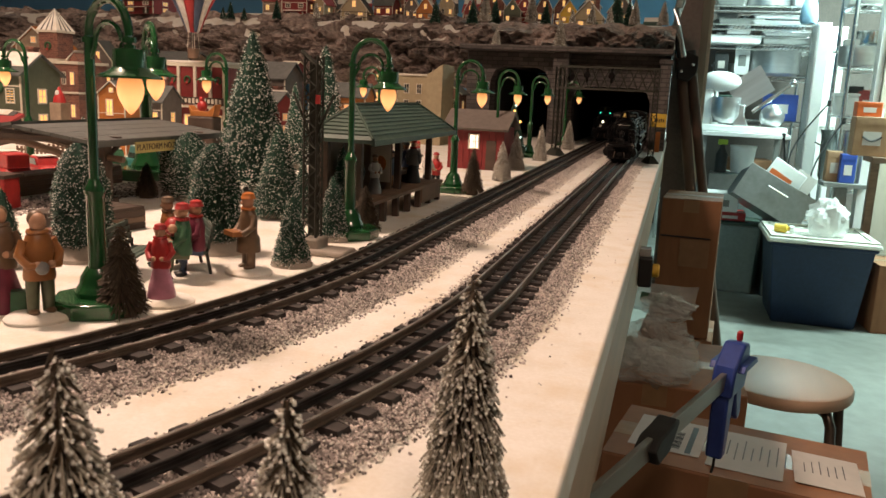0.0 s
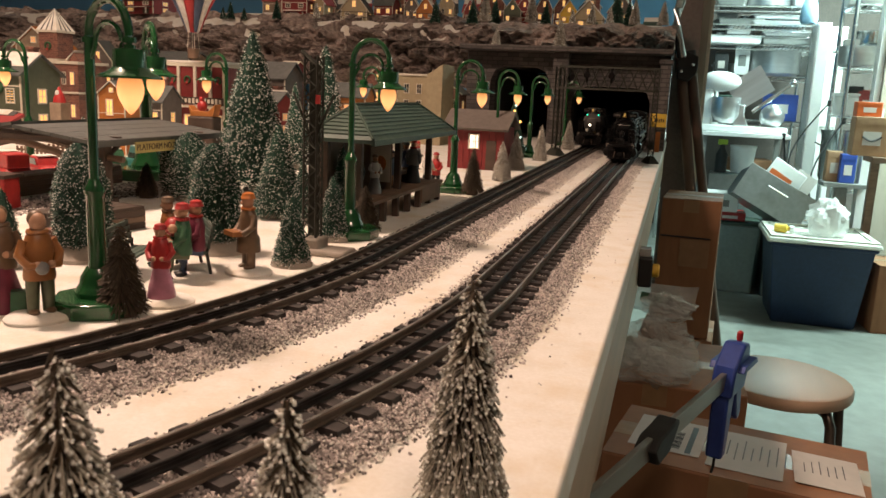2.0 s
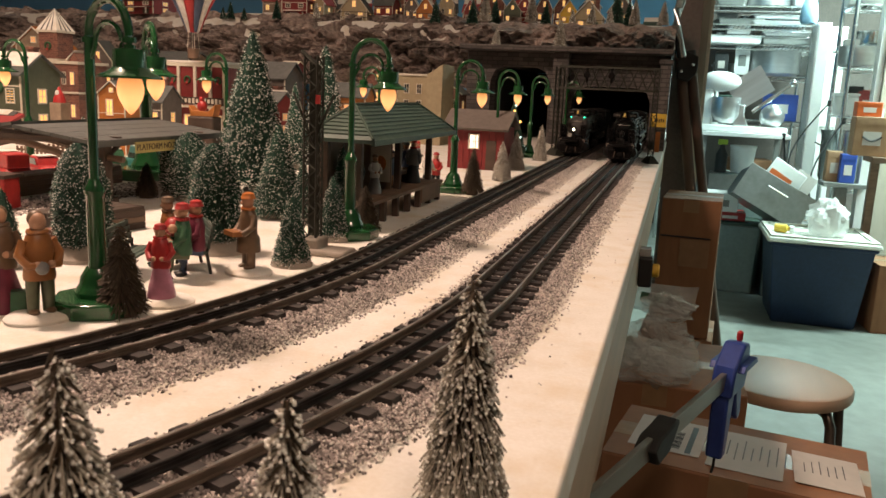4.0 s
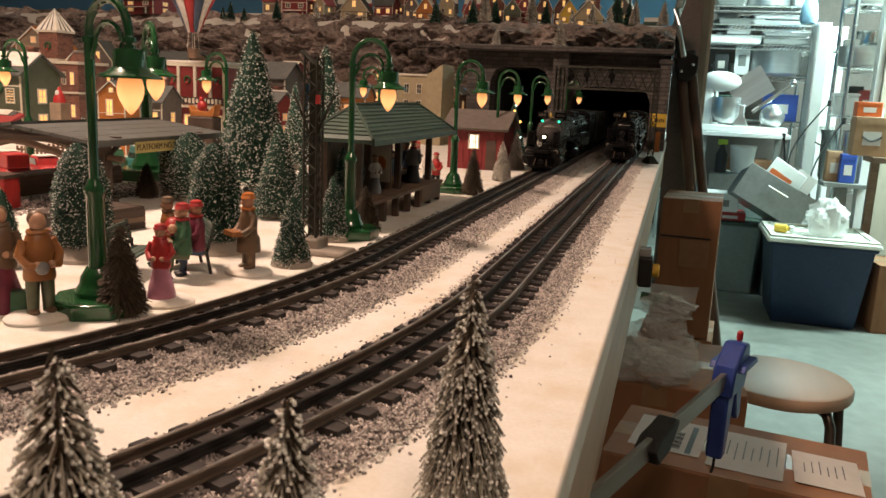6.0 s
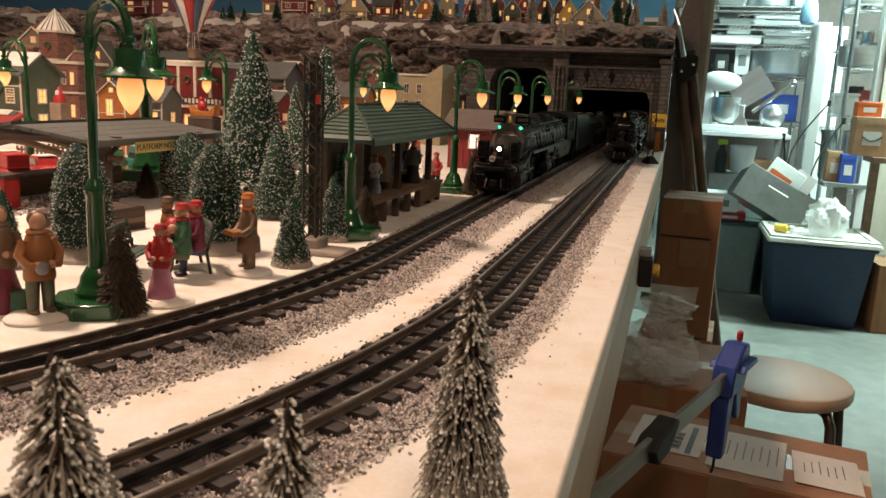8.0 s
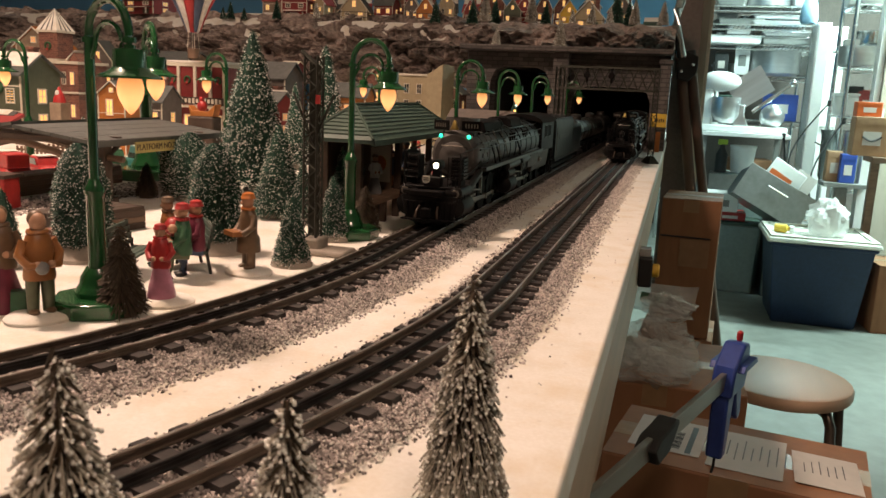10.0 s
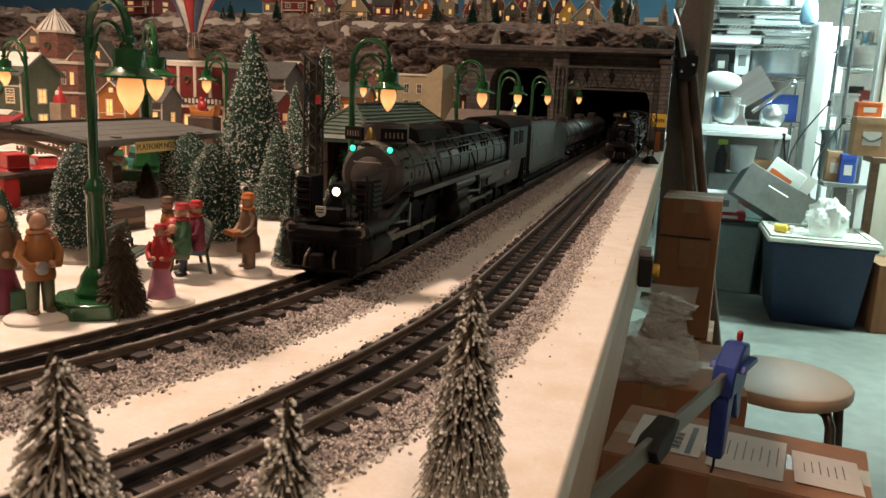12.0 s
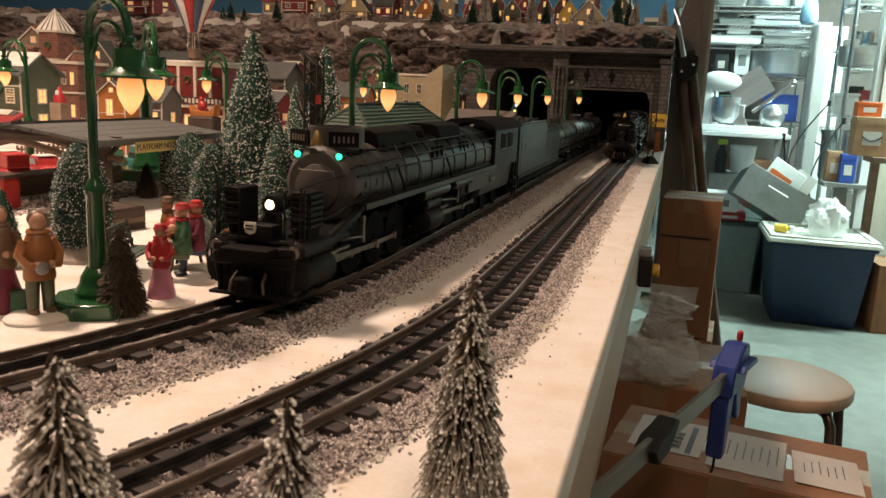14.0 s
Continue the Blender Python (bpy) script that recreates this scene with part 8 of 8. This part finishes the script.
    t = thing("side_bench", "narrow brown bench by the doorway", "bench", pose(1.0386 + 0.16, 4.66, 0))
    part("bench_top", Mb().box((0, 0, 0.8607 - 0.02), (0.44, 0.22, 0.03)), M_BROWNWOOD, t, bevel=0.003)
    for q in (-0.17, 0.17):
        part("bench_leg", Mb().box((q, 0.05, (0.8607 - 0.036) / 2), (0.04, 0.04, 0.8607 - 0.036)), M_BROWNWOOD, t)
    zb = 0.8607
    t = clutter("paper_carton", 0.9720, 4.66, zb - 0.004, (0.17, 0.12, 0.20), M_CARDIN, "tan parcel with a dark curved mark")
    part("curved_mark", Mb().tube([(-0.045 + 0.015 * k, -0.0625, 0.10 - 0.022 * math.sin(math.pi * k / 6)) for k in range(7)], 0.005, 6), M_INK, t)
    clutter("paper_carton", 0.9547, 4.70, zb + 0.197, (0.12, 0.10, 0.075), M_PACKORANGE, "orange carton stacked on a parcel")
    t = thing("pole_stand", "low stand with blue cartons", "stand", pose(0.9267, 4.95, 0))
    part("stand_top", Mb().box((0, 0, 0.6862 - 0.012), (0.22, 0.18, 0.024)), M_GREYMETAL, t, bevel=0.002)
    part("stand_leg", Mb().box((0, 0, (0.6862 - 0.026) / 2), (0.06, 0.06, 0.6862 - 0.026)), M_GREYMETAL, t)
    clutter("paper_carton", 0.9374, 4.93, 0.6862, (0.08, 0.08, 0.16), M_PACKBLUE, "blue carton with a pale label")
    clutter("paper_carton", 0.8745, 4.98, 0.6862, (0.08, 0.08, 0.17), M_CARDIN, "olive brown carton beside the blue one")
    # bench with a grinder, bucket, tray
    xt0, xt1 = 0.1424, 0.6357
    zt = 0.9275
    t = thing("work_bench", "pale metal work bench with thin legs", "bench", pose((xt0 + xt1) / 2, 5.2, 0))
    part("bench_top", Mb().box((0, 0, zt - 0.012), (xt1 - xt0, 0.42, 0.024)), M_WHITEPANEL, t, bevel=0.003)
    for sx in (-1, 1):
        for sy in (-1, 1):
            part("bench_leg", Mb().box((sx * (xt1 - xt0) * 0.45, sy * 0.18, (zt - 0.025) / 2), (0.03, 0.03, zt - 0.025)), M_GREYMETAL, t)
    t = thing("bench_grinder", "pale bench slicer with a steel ball and long lever", "machine", pose(0.4809, 5.12, zt + 0.001))
    part("machine_base", Mb().box((-0.03, 0, 0.018), (0.34, 0.16, 0.036)), M_WHITEPANEL, t, bevel=0.006)
    part("stanchion", Mb().prism([(-0.16, 0.03), (-0.07, 0.03), (-0.10, 0.10), (-0.10, 0.16), (-0.14, 0.16)], -0.02, 0.02), M_ALU, t, bevel=0.006)
    part("steel_ball", Mb().ball((0.055, 0, 0.10), 0.070, 24, 16), M_ALU, t, "dull steel ball")
    part("lever", Mb().cone((-0.06, -0.03, 0.12), (0.14, -0.03, 0.29), 0.012, n=10).ball((0.145, -0.03, 0.295), 0.024, 12, 8), M_CHROME, t, "long chrome lever")
    part("guard_plate", Mb().box((0, 0, 0), (0.22, 0.012, 0.17)), M_ALU, t, m=pose(-0.08, 0.04, 0.26, 0, -35, 0))
    t = thing("white_jug_mixer", "white stand mixer on the bench", "mixer", pose(0.2051, 5.12, zt + 0.001))
    part("mixer_foot", Mb().box((0, 0, 0.02), (0.18, 0.16, 0.04)), M_WHITEPANEL, t, bevel=0.01)
    part("mixer_column", Mb().box((-0.04, 0, 0.14), (0.08, 0.10, 0.22), top=(0.8, 0.8)), M_WHITEPANEL, t, bevel=0.015)
    part("mixer_head", Mb().ball((0.02, 0, 0.29), (0.12, 0.07, 0.06), 20, 12), M_WHITEPANEL, t)
    part("splash_guard", Mb().lathe([(0.06, 0.05), (0.085, 0.09), (0.09, 0.20), (0.086, 0.20), (0.055, 0.06)], 24, c=(0.06, 0, 0)), M_ALU, t)
    clutter("spray_bottle", 0.2211, 5.32, zt + 0.001, (0.05, 0.05, 0.28), M_WHITEPANEL, "white spray bottle with a lime top")
    t = thing("white_bucket", "white plastic bucket on a crate under the bench", "bucket", pose(0.4085, 5.25, 0.6790))
    part("pail", Mb().lathe([(0.062, 0), (0.076, 0.15), (0.080, 0.155), (0.080, 0.165), (0.072, 0.165), (0.058, 0.01)], 24), M_WHITEPANEL, t)
    carton(0.4548, 5.28, 0, 0.34, 0.30, 0.6790 - 0.003, 3, "grey green crate below the bucket", False, M_TUBGREY)
    clutter("spray_bottle", 0.2849, 5.2, 0.6767, (0.07, 0.05, 0.20), M_INK, "dark bottle with a lime top")
    carton(0.3048, 5.2, 0, 0.16, 0.2, 0.6767 - 0.003, -4, "grey carton below the bench", False, M_GREYMETAL)
    # grey tub with red lid, white box, leaning tray
    t = clutter("plastic_bin", 0.3811, 5.02, 0, (0.26, 0.26, 0.4045), M_TUBGREY, "grey storage bin with a dark green lid")
    zb2 = 0.4045 + 0.019
    clutter("paper_carton", 0.3507, 4.96, zb2, (0.17, 0.15, 0.05), CLOTH["red"], "flat red carton on the grey bin")
    clutter("paper_carton", 0.2902, 4.96, zb2 + 0.051, (0.19, 0.16, 0.11), M_WHITEPANEL, "white carton on the red carton")
    t = thing("metal_drawer", "grey sheet-metal drawer leaning with papers inside", "drawer", Matrix.Translation((0.5476, 4.8500, 0.5793)) @ pose(0, 0, 0, -12, 28, 0))
    part("drawer_front", Mb().box((0, -0.10, 0), (0.40, 0.012, 0.20)), M_GREYMETAL, t, bevel=0.003)
    part("drawer_side", Mb().box((-0.194, 0.03, -0.01), (0.010, 0.25, 0.17)), M_GREYMETAL, t)
    part("drawer_side", Mb().box((0.194, 0.03, -0.01), (0.010, 0.25, 0.17)), M_GREYMETAL, t)
    part("drawer_floor", Mb().box((0, 0.03, -0.09), (0.38, 0.25, 0.008)), M_GREYMETAL, t)
    part("drawer_handle", Mb().tube([(-0.06, -0.107, 0.03), (-0.06, -0.125, 0.03), (0.06, -0.125, 0.03), (0.06, -0.107, 0.03)], 0.005, 8), M_CHROME, t)
    carton(0.6700, 5.0, 0, 0.22, 0.26, 0.4463, 0, "grey carton under the leaning drawer", False, M_GREYMETAL)
    t = thing("mailer_packet", "white mailer packet with an orange panel", "packet", Matrix.Translation((0.5902, 4.8000, 0.6773)) @ pose(0, 0, 0, -12, 32, 0))
    part("packet_body", Mb().box((0, 0, 0), (0.20, 0.02, 0.20)), M_WHITEPANEL, t, bevel=0.006)
    p = part("orange_panel", Mb().box((-0.02, -0.0115, -0.02), (0.13, 0.003, 0.11)), M_PACKORANGE, t, "orange printed panel")
    for k in range(4):
        part("letter_bar", Mb().box((0.0 + 0.014 * k, -0.0135, -0.045), (0.008, 0.002, 0.032 - 0.006 * (k % 2))), M_WHITEPANEL, p)
    part("packet_flap", Mb().box((0.10, 0.012, 0.02), (0.12, 0.006, 0.20)), M_PAPER, t)
    carton(1.0914 , 4.45, 0, 0.16, 0.3, 0.3449, 6, "brown carton with dark bars by the doorway", False)


workshop()


def divider():
    # boards, poles and a latch plate at the end of the layout
    sheet("end_board", (0.0612, 3.45, 1.31), (0.0721, 0.12, 2.59), M_BEIGE, "beige board at the end of the layout", "board")
    sheet("end_panel", (0.0104, 3.28, 1.06), (0.0905, 0.05, 2.10), M_GREYHOUSE, "grey weathered panel at the end of the layout", "board")
    t = thing("door_edge", "pale door edge with small bolts", "trim", kind="structure")
    part("edge_strip", Mb().box((0.0916, 3.36, 1.31), (0.012, 0.03, 2.58)), M_TRIM, t)
    for k, (a, b, r) in enumerate((((-0.0130, 3.1400, 1.2636), (0.0760, 3.1400, 0.7545), 0.020), ((0.0259, 3.1500, 1.2552), (0.1208, 3.1500, 0.7569), 0.018))):
        a, b = Vector(a), Vector(b)
        foot = a + (b - a) * (a.z / (a.z - b.z)) * 0.999
        t = thing("wooden_pole", "dark wooden pole leaning beside the layout", "pole", group="poles")
        part("shaft", Mb().cone(foot, a, r, n=14), M_POLE, t)
        part("ferrule", Mb().cone(a, a + (a - foot).normalized() * 0.02, r * 1.1, n=14), M_RUBBER, t)
    t = thing("latch_plate", "black six-sided latch plate with steel bolts", "latch", Matrix.Translation((0.0193, 3.1000, 1.2165)))
    part("plate", Mb().prism([(-0.035, 0.035), (-0.005, 0.055), (0.035, 0.035), (0.035, -0.02), (0.005, -0.055), (-0.035, -0.045)], -0.012, 0.012), M_RUBBER, t, bevel=0.003)
    for x, z in ((0.018, 0.006), (-0.020, -0.018)):
        part("bolt", Mb().lathe([(0.006, -0.004), (0.006, 0), (0.003, 0.003)], 10, m=pose(x, -0.013, z, 90)), M_CHROME, t)
    t = thing("pipe_handle", "polished steel pipe handle above the latch plate", "handle")
    part("grip", Mb().tube([(-0.0057, 2.9700, 1.2449), (-0.0205, 2.9500, 1.3002), (-0.0325, 2.9400, 1.3461), (-0.0319, 2.9500, 1.3974), (-0.0239, 2.9700, 1.4296)], 0.016, 12), M_CHROME, t)
    part("pivot", Mb().cone((-0.0235, 2.9700, 1.4258), (-0.0333, 2.9700, 1.5443), 0.010, n=10), M_RUBBER, t)


divider()


# ---- movement ----
def motions():
    ticks = [k / FPS for k in range(0, int(14 * FPS) + 1)]
    every = ticks[::3] if ticks[-1] in ticks[::3] else ticks[::3] + [ticks[-1]]
    gone = {t: place_at(t) for t in ticks}
    walk(LOCO, [(t, on_track("inner", gone[t], 0.05, 0.44)) for t in every])
    walk(TENDER, [(t, on_track("inner", gone[t] - 0.635, 0.05, 0.35)) for t in every])
    for k, (car, wheels) in enumerate(CARS):
        walk(car, [(t, on_track("inner", gone[t] - 1.05 - 0.325 * k, 0.05, 0.26)) for t in every])
    for w, x in LOCO_MOVING["drive"]:
        walk(w, [(t, pose(x, 0, R_DRIVE, 0, math.degrees(gone[t] / R_DRIVE))) for t in ticks[::2]])
    for group in [LOCO_MOVING["small"], TENDER_MOVING] + [wheels for car, wheels in CARS]:
        for w, x, r in group:
            walk(w, [(t, pose(x, 0, r, 0, math.degrees(gone[t] / r))) for t in ticks])
    for rod, main, cross, x3, cylx, length, y, sy in LOCO_MOVING["rods"]:
        a, b, c = [], [], []
        for t in ticks[::2]:
            ang = gone[t] / R_DRIVE + (0 if sy > 0 else math.pi / 2)
            cx, cz = R_CRANK * math.sin(ang), R_CRANK * math.cos(ang)
            a.append((t, pose(cx, y, R_DRIVE + cz)))
            tilt = math.asin(cz / length)
            b.append((t, pose(x3 + cx, y + sy * 0.002, R_DRIVE + cz, 0, math.degrees(tilt))))
            c.append((t, pose(x3 + cx + length * math.cos(tilt), y + sy * 0.004, R_DRIVE)))
        walk(rod, a)
        walk(main, b)
        walk(cross, c)


motions()
